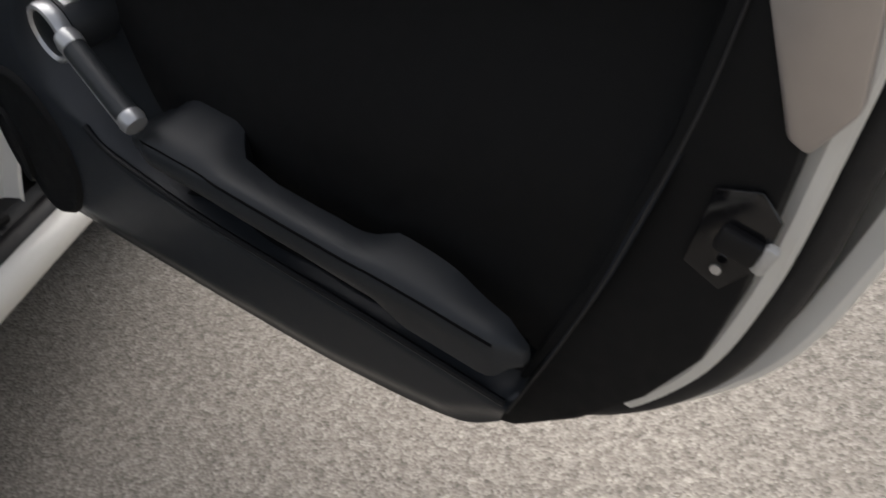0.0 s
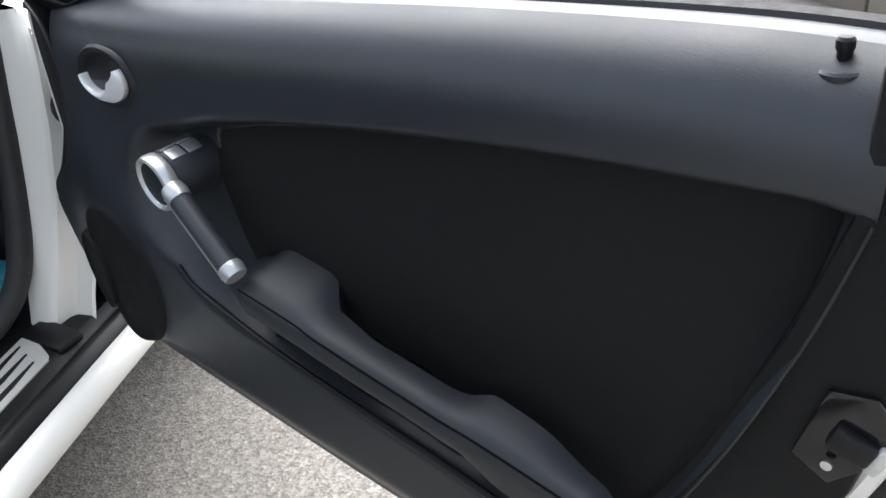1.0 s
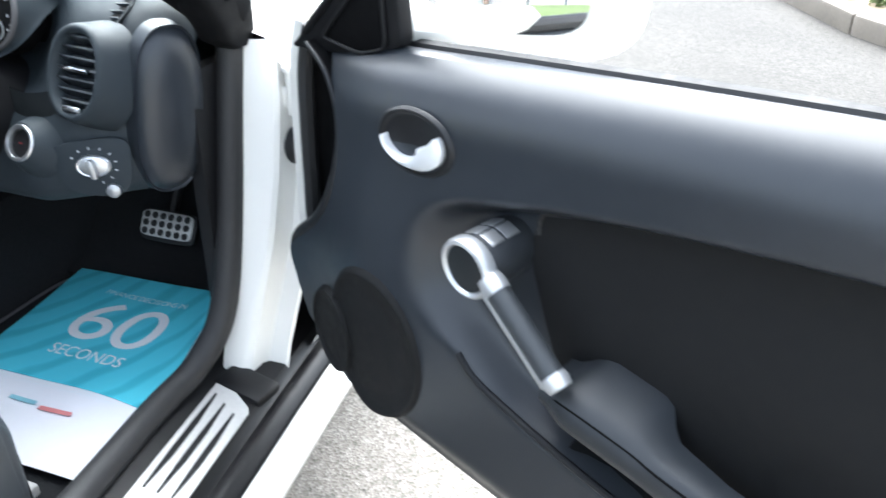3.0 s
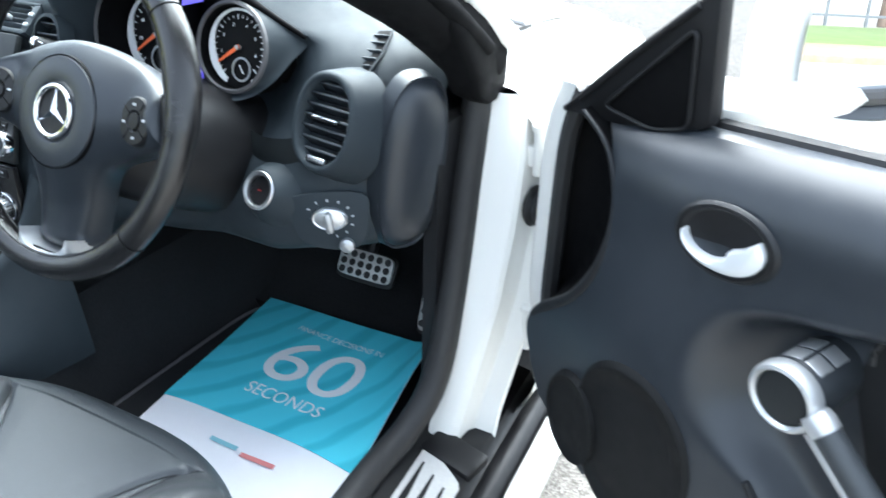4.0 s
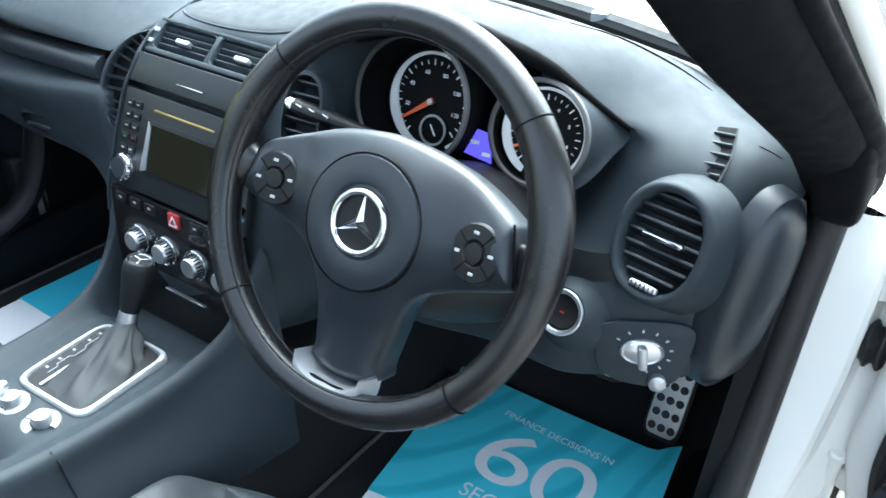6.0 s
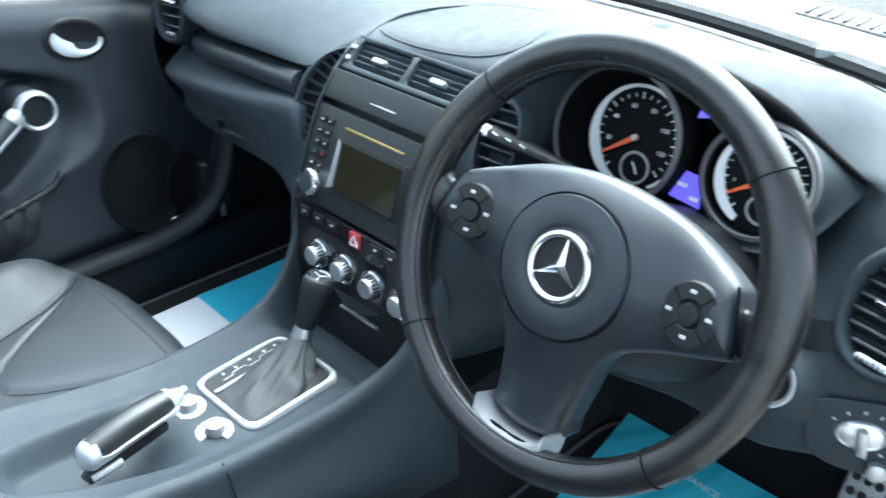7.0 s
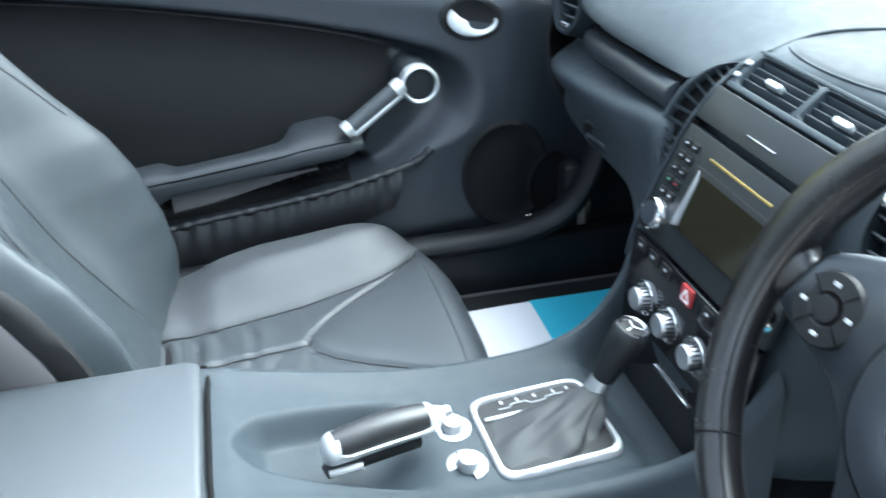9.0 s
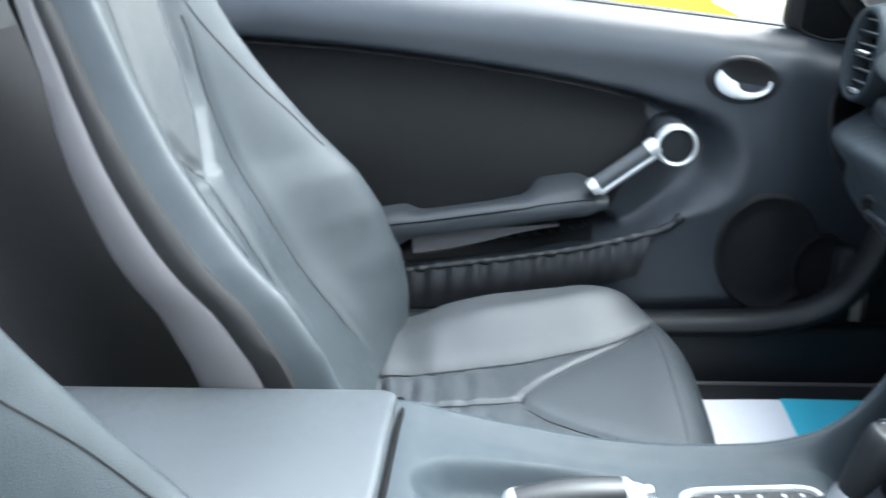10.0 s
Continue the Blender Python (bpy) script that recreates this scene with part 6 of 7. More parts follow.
def build_round_vent(c, normal, rx, rz, slats, label):
    m = facing(c, normal)
    out = ellipse(1, 1, 44, power=2.3)

    def ring(rows):
        return grid([[(q[0] * a, q[1] * b, d) for q in out] for a, b, d in rows], closed_v=True)

    bezel = at_dash("vent_bezel", ring([(rx + 0.022, rz + 0.021, -0.045), (rx + 0.014, rz + 0.014, -0.018), (rx + 0.0105, rz + 0.0105, -0.002), (rx + 0.008, rz + 0.008, 0.003), (rx + 0.0035, rz + 0.0045, 0.004), (rx, rz, 0.001), (rx - 0.002, rz - 0.002, -0.03)]), DASH, m, label=label, angle=60)
    at_dash("vent_back", ring([(rx - 0.001, rz - 0.001, -0.030), (0.001, 0.001, -0.032)]), BLACK, m, bezel)
    for k in range(slats):
        t = -1 + 2 * (k + 0.9) / (slats + 0.6)
        w = rx * math.sqrt(max(0.05, 1 - abs(t) ** 2.3)) * 0.97
        at_dash("slat", rbox((2 * w, 0.0035, 0.018), (0, t * rz, -0.012), 0.001, (-28, 0, 0)), VINYL, m, bezel)
    at_dash("slider", rbox((rx * 1.1, 0.006, 0.008), (0.002, 0.004, -0.001), 0.002), BRIGHT, m, bezel, "chrome vent slider")
    at_dash("thumbwheel", rbox((rx * 0.78, 0.0075, 0.006), (0, -rz * 0.90, 0.000), 0.0028, (-20, 0, 0)), CHROME, m, bezel, "satin ribbed thumbwheel")
    for k in range(6):
        at_dash("rib", rbox((0.0010, 0.006, 0.0015), (-rx * 0.30 + k * rx * 0.12, -rz * 0.90, 0.0030), 0.0003), BLACK, m, bezel)
    return bezel


build_round_vent((0.5705, 1.160, 0.7645), (-0.16, -0.92, 0.36), 0.040, 0.050, 7, "tall oval air vent in the dash end")
build_round_vent((-0.602, 1.148, 0.800), (0.22, -0.97, 0.10), 0.028, 0.055, 6, "tall oval air vent beside the far door")


def build_side_vent():
    m = facing((0.580, 1.2545, 0.8235), (-0.06, -0.45, 0.89), up=(0, 1, 0))
    box = [(-0.008, 0.036), (0.010, 0.038), (0.017, -0.002), (0.016, -0.040), (0.011, -0.038), (-0.014, -0.006)]
    fr = at_dash("side_vent", prism(box, 0.006, None, 0.0012), PITCH, m, label="small louvred demister vent")
    at_dash("vent_rim", tube([(x, y, 0.0045) for x, y in box], 0.0014, 8, closed=True, up=(0, 0, 1)), DASH, m, fr)
    for y, x0, x1 in ((0.025, -0.009, 0.0120), (0.012, -0.011, 0.0140), (-0.002, -0.0130, 0.0165), (-0.016, -0.005, 0.0160), (-0.029, 0.005, 0.0155)):
        at_dash("slat", rbox((x1 - x0, 0.0034, 0.004), ((x1 + x0) / 2, y, 0.0070), 0.001, (-20, 0, 0)), DASH, m, fr)


build_side_vent()


def build_switches():
    m = facing((0.500, 1.113, 0.681), (-0.06, -0.89, 0.45))
    ig = at_dash("starter_ring", lathe([(0.0243, -0.002), (0.0240, 0.001), (0.0230, 0.0022), (0.0208, 0.0020), (0.0188, 0.0005), (0.0180, -0.008)], None, 40), CHROME, m, label="chrome starter ring")
    at_dash("starter_boss", lathe([(0.044, -0.034), (0.034, -0.015), (0.0275, -0.003), (0.0255, -0.0005), (0.0240, -0.0008)], None, 40), DASH, m, ig, "grey boss round the starter ring", angle=60)
    at_dash("starter_button", lathe([(0.0195, -0.007), (0.0165, -0.0035), (0.014, -0.0045), (0.0, -0.0035)], None, 32), BLACK, m, ig)
    at_dash("starter_mark", rbox((0.005, 0.0018, 0.001), (0, 0, -0.0022), 0.0003), RED, m, ig)
    m = facing((0.5775, 1.1490, 0.6460), (0.46, -0.88, 0.06))
    plate = [(-0.045, 0.028), (0.040, 0.034), (0.048, 0.0), (0.036, -0.036), (0.0, -0.042), (-0.036, -0.030), (-0.047, 0.0)]
    pl = at_dash("light_panel", prism([tuple(q) for q in spline(plate, 5, True)], 0.003, pose(0, 0, -0.002), 0.001), DASH, m, label="light switch panel")
    at_dash("light_knob", lathe([(0.0225, 0.0), (0.0222, 0.0030), (0.0205, 0.0045), (0.0185, 0.0035), (0.0150, 0.0048), (0.0, 0.0060)], None, 36, 0.68), CHROME, m, pl, "silver rotary light switch")
    at_dash("knob_grip", rbox((0.0095, 0.027, 0.011), (0, -0.002, 0.010), 0.0035, (0, 0, 8)), SILVER, m, pl, "satin metal grip")
    at_dash("level_wheel", lathe([(0.009, 0.0), (0.009, 0.008), (0.006, 0.010), (0.0, 0.010)], pose(0.020, -0.034, 0), 20), SILVER, m, pl)
    for k in range(9):
        a = radians(150 - 28 * k)
        at_dash("light_mark", rbox((0.0036, 0.0020, 0.0008), (0.029 * math.cos(a), 0.024 * math.sin(a), 0.0015), 0.0002, (0, 0, math.degrees(a))), INK_GREY, m, pl)
    # end cap of the dash, towards the door
    cap = ellipse(0.048, 0.108, 44, power=2.6)
    mm = axes((0.651, 1.224, 0.703), (0.35, 0.93, -0.12), (0.10, 0.10, 0.99), (0.93, -0.35, -0.06))
    at_dash("dash_end_cap", grid([[(q[0] * s, q[1] * s, d) for q in cap] for s, d in ((1.06, -0.02), (1.03, 0.003), (1.0, 0.001), (0.97, 0.006), (0.85, 0.014), (0.5, 0.020), (0.001, 0.022))], closed_v=True), VINYL, mm, label="rounded grey dash end cap", angle=60)


build_switches()


def build_cluster():
    cl = thing("instrument_cluster", "two round instruments with orange needles and violet displays", "instruments")
    n = (0.02, -0.965, 0.26)
    back = [(0.205, 0.775), (0.480, 0.775), (0.474, 0.825), (0.42, 0.872), (0.34, 0.892), (0.25, 0.882), (0.205, 0.85)]
    part("binnacle", prism(back, 0.01, axes((0, 1.232, 0), (1, 0, 0), (0, 0, 1), (0, 1, 0))), PITCH, cl)
    for k, (x, z, tip, txt) in enumerate(((0.283, 0.836, 217, ("20", "40", "60", "80", "100", "120")), (0.428, 0.836, 215, ("1", "2", "3", "4", "5", "6")))):
        m = facing((x - (0.006 if k == 0 else 0.010), 1.156, z), n)
        R = 0.070 if k == 0 else 0.0540
        if k:
            m = m @ pose(0.003, 0, -0.024)

        def lay(name, bm, mat, parent=None, lab="", mm=m):
            bmesh.ops.transform(bm, matrix=mm, verts=bm.verts)
            return part(name, bm, mat, parent or cl, lab)

        tub = lay("instrument_tube", lathe([(R + 0.003, -0.05), (R + 0.002, -0.002), (R, 0.001), (R - 0.003, -0.001), (R - 0.003, -0.012), (min(0.056, R - 0.002), -0.040 if k == 0 else -0.018)], None, 56), PITCH, lab="black instrument tube")
        lay("tube_ring", lathe([(R + 0.003, -0.003), (R + 0.002, 0.001), (R - 0.0015, 0.0025), (R - 0.003, -0.001)], None, 56), SIDE, tub, "satin grey ring")
        if k == 0:
            sweep = np.linspace(radians(95), radians(265), 26)
            lay("gauge_flank", grid([[(r * math.cos(a), r * math.sin(a), h) for a in sweep] for r, h in ((R + 0.002, -0.001), (R + 0.006, -0.012), (R + 0.014, -0.030), (R + 0.026, -0.050), (R + 0.045, -0.075))]), DASH, tub, "grey flank of the instrument housing")
        else:
            # cheek between the ring and the end of the hood
            outer = spline([(0.405, 1.200, 0.894), (0.452, 1.212, 0.872), (0.496, 1.236, 0.837), (0.492, 1.206, 0.814), (0.476, 1.176, 0.788), (0.446, 1.160, 0.772), (0.405, 1.158, 0.768)], 6)
            inner = [m @ Vector(((R + 0.002) * math.cos(a), (R + 0.002) * math.sin(a), -0.002)) for a in np.linspace(radians(100), radians(-105), len(outer))]
            part("gauge_cheek", grid([[p.lerp(Vector(q), t) + Vector((0, 0.006 * math.sin(math.pi * t), 0)) for p, q in zip(inner, outer)] for t in np.linspace(0, 1, 7)]), DASH, tub, "grey cheek beside the instrument", angle=60)
        d = m @ pose(0.006, 0, -0.038) if k == 0 else m @ pose(0.002, 0, -0.014) @ Matrix.Scale(0.87, 4)
        lay("dial_face", lathe([(0.058, 0.0), (0.0, 0.0005)], None, 48), DIAL, tub, "", d)
        arc = np.linspace(radians(-58), radians(270 if k == 0 else 250), 60)
        wide = [0.0034 + 0.0085 * math.exp(-((math.degrees(a) - 205) / 52) ** 2) for a in arc]
        ring = grid([[(0.0545 * math.cos(a), 0.0545 * math.sin(a), 0.002), (0.0545 * math.cos(a), 0.0545 * math.sin(a), 0.004), ((0.0545 - w) * math.cos(a), (0.0545 - w) * math.sin(a), 0.004), ((0.0545 - w) * math.cos(a), (0.0545 - w) * math.sin(a), 0.002)] for a, w in zip(arc, wide)], closed_v=True, caps=True)
        lay("scale_ring", ring, SCALE, tub, "silver scale ring", d)
        for i in range(25):
            a = radians(235 - i * 11.6)
            big = i % 4 == 0
            lay("tick", rbox((0.007 if big else 0.004, 0.0014 if big else 0.0009, 0.0006), (0, 0, 0), 0), INK_WHITE, tub, "", d @ pose(0.0430 * math.cos(a), 0.0430 * math.sin(a), 0.0016, 0, 0, math.degrees(a)))
        for i, s in enumerate(txt):
            a = radians(195 - i * 42)
            letters(s, 0.0066, d @ pose(0.0325 * math.cos(a), 0.0325 * math.sin(a), 0.0016), INK_WHITE, "dial_figure", tub)
        a = radians(tip)
        lay("needle", prism([(-0.004, -0.0030), (0.041, -0.0012), (0.041, 0.0012), (-0.004, 0.0030)], 0.0014, pose(0, 0, 0.005, 0, 0, tip)), ORANGE, tub, "orange needle", d)
        lay("needle_hub", lathe([(0.0034, 0.0), (0.0034, 0.0072), (0.0, 0.0078)], None, 20), SILVER, tub, "", d)
        sub = d @ pose(0.008, -0.030, 0.0) @ Matrix.Scale(0.86, 4)
        lay("small_dial", lathe([(0.0200, 0.0), (0.0200, 0.004), (0.0170, 0.004), (0.0165, 0.001), (0.0, 0.001)], None, 32), DIAL, tub, "", sub)
        lay("small_ring", lathe([(0.0205, 0.0035), (0.0200, 0.0050), (0.0172, 0.0050), (0.0168, 0.0035)], None, 32), SILVER, tub, "", sub)
        lay("small_needle", rbox((0.016, 0.0016, 0.001), (0, 0, 0.004), 0, (0, 0, -55)), INK_WHITE, tub, "", sub)
    m = facing((0.357, 1.176, 0.803), n)
    b = prism([(-0.017, -0.014), (0.017, -0.018), (0.012, 0.012), (-0.006, 0.014)], 0.002, m)
    lcd = part("display", b, LCD, cl, "violet lit display")
    for q in ((-0.006, 0.000), (0.010, -0.010)):
        b = rbox((0.010, 0.004, 0.0006), (q[0], q[1], 0.0024), 0)
        bmesh.ops.transform(b, matrix=m, verts=b.verts)
        part("display_mark", b, INK_WHITE, lcd)
    m = facing((0.368, 1.176, 0.886), n)
    part("display", prism([(-0.012, -0.012), (0.020, -0.004), (0.030, 0.008), (-0.010, 0.010)], 0.002, m), LCD, cl, "violet lit display")


build_cluster()


# ---------------------------------------------------------------- centre stack
def build_stack():
    st = thing("centre_stack", "black centre stack with radio, vents and silver knobs", "centre stack")

    def lay(name, bm, mat, m, parent=None, lab="", angle=38):
        bmesh.ops.transform(bm, matrix=m, verts=bm.verts)
        return part(name, bm, mat, parent or st, lab, angle)

    # face: local x across, y up the slope, z out
    def face(y0, z0, y1, z1):
        up = Vector((0, y1 - y0, z1 - z0)).normalized()
        return axes((0, y0, z0), (1, 0, 0), up, Vector((1, 0, 0)).cross(up))

    lowm = face(1.0405, 0.56, 1.0465, 0.66)
    mid = face(1.0475, 0.660, 1.0885, 0.785)
    tray = face(1.0900, 0.787, 1.1100, 0.820)
    ven = face(1.1210, 0.823, 1.1510, 0.8495)
    lay("climate_panel", prism([(-0.104, -0.080), (0.104, -0.080), (0.118, -0.035), (0.120, 0.098), (-0.120, 0.098), (-0.118, -0.035)], 0.010, lowm @ pose(0, 0, -0.006), 0.002), GLOSS, Matrix())
    rad = lay("radio", prism([(-0.122, 0.002), (0.122, 0.002), (0.113, 0.129), (-0.113, 0.129)], 0.010, mid @ pose(0, 0, -0.006), 0.002), STACK, Matrix(), lab="black radio with dark screen")
    lay("storage_lid", prism([(-0.111, 0.002), (0.111, 0.002), (0.107, 0.040), (-0.107, 0.040)], 0.010, tray @ pose(0, 0, -0.005), 0.002), STACK, Matrix(), lab="black storage lid with chrome mark")
    lay("lid_mark", rbox((0.045, 0.0022, 0.002), (0.0, 0.0145, 0.0055), 0.0008), BRIGHT, tray)
    # screen
    lay("screen_frame", prism([(-0.066, 0.028), (0.066, 0.028), (0.066, 0.098), (-0.066, 0.098)], 0.004, mid @ pose(0, 0, 0.002), 0.002), BLACK, Matrix(), rad)
    lay("screen", prism([(-0.050, 0.033), (0.058, 0.033), (0.058, 0.092), (-0.050, 0.092)], 0.002, mid @ pose(0, 0, 0.0055)), SCREEN, Matrix(), rad, "dark unlit screen")
    lay("screen_side", prism([(-0.064, 0.030), (-0.053, 0.034), (-0.053, 0.086), (-0.058, 0.096)], 0.004, mid @ pose(0, 0, 0.0035), 0.001), SILVER, Matrix(), rad)
    lay("disc_slot", rbox((0.105, 0.0030, 0.002), (0.0, 0.110, 0.0045), 0.0006), material("slot_brass", (0.45, 0.33, 0.12), 0.4, 0.8), mid, rad)
    for s in (-1, 1):
        k = lay("radio_knob", lathe([(0.0185, 0.0), (0.0185, 0.010), (0.0165, 0.013), (0.013, 0.0135)], None, 32), BRIGHT, mid @ pose(0.006 + s * 0.098, 0.028, 0.004), rad, "bright chrome rotary knob")
        lay("knob_face", lathe([(0.0132, 0.0), (0.0132, 0.0138), (0.0, 0.0145)], None, 28), VINYL, mid @ pose(0.006 + s * 0.098, 0.028, 0.004), k)
        for i in range(5):
            for j in range(2):
                key = mid @ pose(s * (0.101 - 0.015 * j - 0.0012 * i), 0.052 + 0.0145 * i, 0.0045)
                kk = lay("radio_key", rbox((0.0125, 0.0095, 0.003), (0, 0, 0), 0.001), BLACK, key, rad)
                mk = RED if (i, j) == (1, 1) and s < 0 else (GREENK if (i, j) == (1, 0) and s < 0 else INK_GREY)
                lay("key_mark", rbox((0.0042, 0.0015, 0.0006), (0, 0, 0.0018), 0), mk, key, kk)
    # row of small keys with the hazard switch
    for i in range(8):
        x = -0.098 + 0.028 * i
        if i in (3, 4):
            continue
        key = lay("row_key", rbox((0.020, 0.014, 0.003), (x, 0.087, 0.0045), 0.001), BLACK, lowm)
        lay("key_icon", rbox((0.005, 0.0028, 0.0006), (x, 0.088, 0.0063), 0), INK_GREY, lowm, key)
    hz = lay("hazard_switch", rbox((0.020, 0.020, 0.005), (0.004, 0.086, 0.005), 0.0015), RED, lowm, lab="red hazard warning switch")
    for a, b in (((-0.007, -0.006), (0.0, 0.007)), ((0.0, 0.007), (0.007, -0.006)), ((0.007, -0.006), (-0.007, -0.006))):
        d = Vector((b[0] - a[0], b[1] - a[1]))
        lay("hazard_line", rbox((d.length, 0.0016, 0.0006), (0, 0, 0), 0), INK_WHITE, lowm @ pose(0.004 + (a[0] + b[0]) / 2, 0.086 + (a[1] + b[1]) / 2, 0.0078, 0, 0, math.degrees(math.atan2(d.y, d.x))), hz)
    # four climate knobs
    for x in (-0.070, -0.017, 0.038, 0.092):
        m = lowm @ pose(x, 0.036, 0.004)
        k = lay("climate_knob", lathe([(0.0135, 0.0), (0.0132, 0.0125), (0.0118, 0.0150), (0.0, 0.0155)], None, 36), CHROME, m, lab="satin silver ribbed climate knob")
        lay("knob_ring", lathe([(0.0205, 0.0), (0.0205, 0.0028), (0.0195, 0.0036), (0.0186, 0.0030), (0.0182, 0.0)], None, 40), BRIGHT, m, k, "thin chrome ring")
        for i in range(18):
            a = 2 * math.pi * i / 18
            lay("knob_rib", rbox((0.0010, 0.0018, 0.010), (0.0134 * math.cos(a), 0.0134 * math.sin(a), 0.0065), 0.0003, (0, 0, math.degrees(a))), BLACK, m, k)
        for i in range(9):
            a = radians(20 + 17.5 * i)
            lay("knob_mark", rbox((0.0024, 0.0012, 0.0006), (0.0162 * math.cos(a), 0.0162 * math.sin(a), 0.0012), 0, (0, 0, math.degrees(a))), INK_WHITE, m, k)
    lay("chrome_bar", rbox((0.075, 0.003, 0.003), (0.012, -0.022, 0.005), 0.001), BRIGHT, lowm)
    # twin vents at the top, in one pale surround
    bars = [rbox((0.216, 0.0050, 0.020), (0, 0.0430, -0.006), 0.0015), rbox((0.212, 0.0075, 0.014), (0, -0.0015, -0.002), 0.002), rbox((0.0085, 0.042, 0.016), (0, 0.020, -0.004), 0.002)]
    bars += [rbox((0.0130, 0.044, 0.016), (x, 0.020, -0.004), 0.002) for x in (-0.1035, 0.1035)]
    sur = lay("vent_surround", join(*bars), DASH, ven, lab="grey surround of the twin air vents")
    for s in (-1, 1):
        w = 0.0475
        m = ven @ pose(s * 0.0508, 0.0205, 0.0)
        box = lay("vent_box", grid([[(q[0], q[1], d) for q in ellipse(w * a, 0.0190 * a, 32, power=9)] for a, d in ((1.03, -0.016), (1.03, 0.0035), (1.0, 0.0042), (0.965, 0.002), (0.95, -0.017), (0.001, -0.0175))], closed_v=True), DASH, m, lab="rectangular louvred air vent", angle=50)
        lay("vent_dark", prism(ellipse(w * 0.955, 0.0176, 28, power=9), 0.001, pose(0, 0, -0.0165)), PITCH, m, box)
        for i in range(4):
            lay("slat", rbox((2 * w * 0.95, 0.0022, 0.012), (0, -0.0120 + 0.0080 * i, -0.005), 0.0008, (-38, 0, 0)), DASH, m, box)
        lay("vent_tab", rbox((0.023, 0.0065, 0.010), (0, -0.002, 0.002), 0.002), TRIM, m, box)
        for y in (0.010, 0.026):
            lay("vent_key", rbox((0.0085, 0.0055, 0.004), (s * 0.1035, y, 0.0045), 0.0012), TRIM, ven, sur, "small bright key beside the vent")
    # arched ladder vent on the passenger's side: a broad outer band, a thin inner rail and rungs between
    arc = spline([(-0.1150, 1.1430, 0.8405), (-0.1300, 1.1390, 0.8365), (-0.1460, 1.1300, 0.8295), (-0.1580, 1.1180, 0.8190), (-0.1680, 1.1040, 0.8010), (-0.1732, 1.0920, 0.7760), (-0.1735, 1.0855, 0.7580), (-0.1680, 1.0815, 0.7450), (-0.1560, 1.0775, 0.7330), (-0.1460, 1.0755, 0.7280)], 8)
    inner = spline([(-0.1100, 1.1365, 0.8410), (-0.1088, 1.1270, 0.8345), (-0.1085, 1.1180, 0.8275), (-0.1070, 1.1055, 0.8170), (-0.1085, 1.0950, 0.8005), (-0.1105, 1.0865, 0.7865), (-0.1150, 1.0770, 0.7600), (-0.1170, 1.0715, 0.7425), (-0.1185, 1.0670, 0.7290), (-0.1200, 1.0640, 0.7200)], 8)
    last = len(arc) - 1
    rows = []
    for k, q in enumerate(arc):
        t = k / last
        p, r = np.array(q), np.array(inner[k])
        side = (p - r) / np.linalg.norm(p - r)
        w = 0.0030 + 0.0070 * smooth(0.05, 0.45, t) + 0.003 * smooth(0.5, 0.9, t)
        out = np.array((0.05, -0.86, 0.50))
        rows.append([p - side * w - out * 0.010, p - side * w + out * 0.0010, p - side * (w - 0.0015) + out * 0.0024, p - side * 0.0040 + out * 0.0026, p - side * 0.0012 + out * 0.0012, p - out * 0.003, p + side * 0.003 - out * 0.012])
    fr = part("ladder_vent", grid(rows), DASH, st, "arched ladder shaped air vent", angle=60)
    edge = [(-0.060, 1.312, 0.8740), (-0.100, 1.280, 0.8690), (-0.122, 1.235, 0.8630), (-0.124, 1.195, 0.8545), (-0.116, 1.160, 0.8485)]
    part("inner_rail", tube(spline(edge + [tuple(np.array(q) + (0, -0.0015, 0.0008)) for q in inner[::8]] + [(-0.1225, 1.0545, 0.692), (-0.1255, 1.0450, 0.660), (-0.1275, 1.0400, 0.620)], 6), 0.0024, 10), DASH, fr, "thin grey rail along the stack")
    part("vent_floor", grid([[np.array(a) + (0, 0.007, -0.006) for a in arc], [np.array(b) + (0.003, 0.007, -0.006) for b in inner]]), PITCH, fr)
    for i in range(8, last - 1, 5):
        p, q = np.array(arc[i]), np.array(inner[i])
        dv = np.array((0, 0.004, -0.003))
        part("rung", grid([[p + dv * 2, p + (0, 0.001, 0.0012), p + (0, 0.001, -0.0030), p + dv * 2 + (0, 0, -0.003)], [q + dv * 2, q + (0, 0.000, 0.0012), q + (0, 0.000, -0.0030), q + dv * 2 + (0, 0, -0.003)]]), DASH, fr, angle=50)
    # right hand louvres beside the wheel
    m = facing((0.176, 1.098, 0.812), (0.05, -0.93, 0.36))
    box = lay("side_louvre", grid([[(q[0], q[1], d) for q in ellipse(0.024 * a, 0.044 * a, 36, power=2.4)] for a, d in ((1.12, -0.02), (1.10, 0.004), (1.0, 0.005), (0.96, -0.02), (0.001, -0.02))], closed_v=True), DASH, m, lab="oval louvred air vent", angle=50)
    for i in range(6):
        t = -0.78 + 0.31 * i
        lay("slat", rbox((2 * 0.0235 * math.sqrt(1 - t * t), 0.0028, 0.012), (0, t * 0.044, -0.005), 0.001, (-25, 0, 0)), VINYL, m, box)


build_stack()


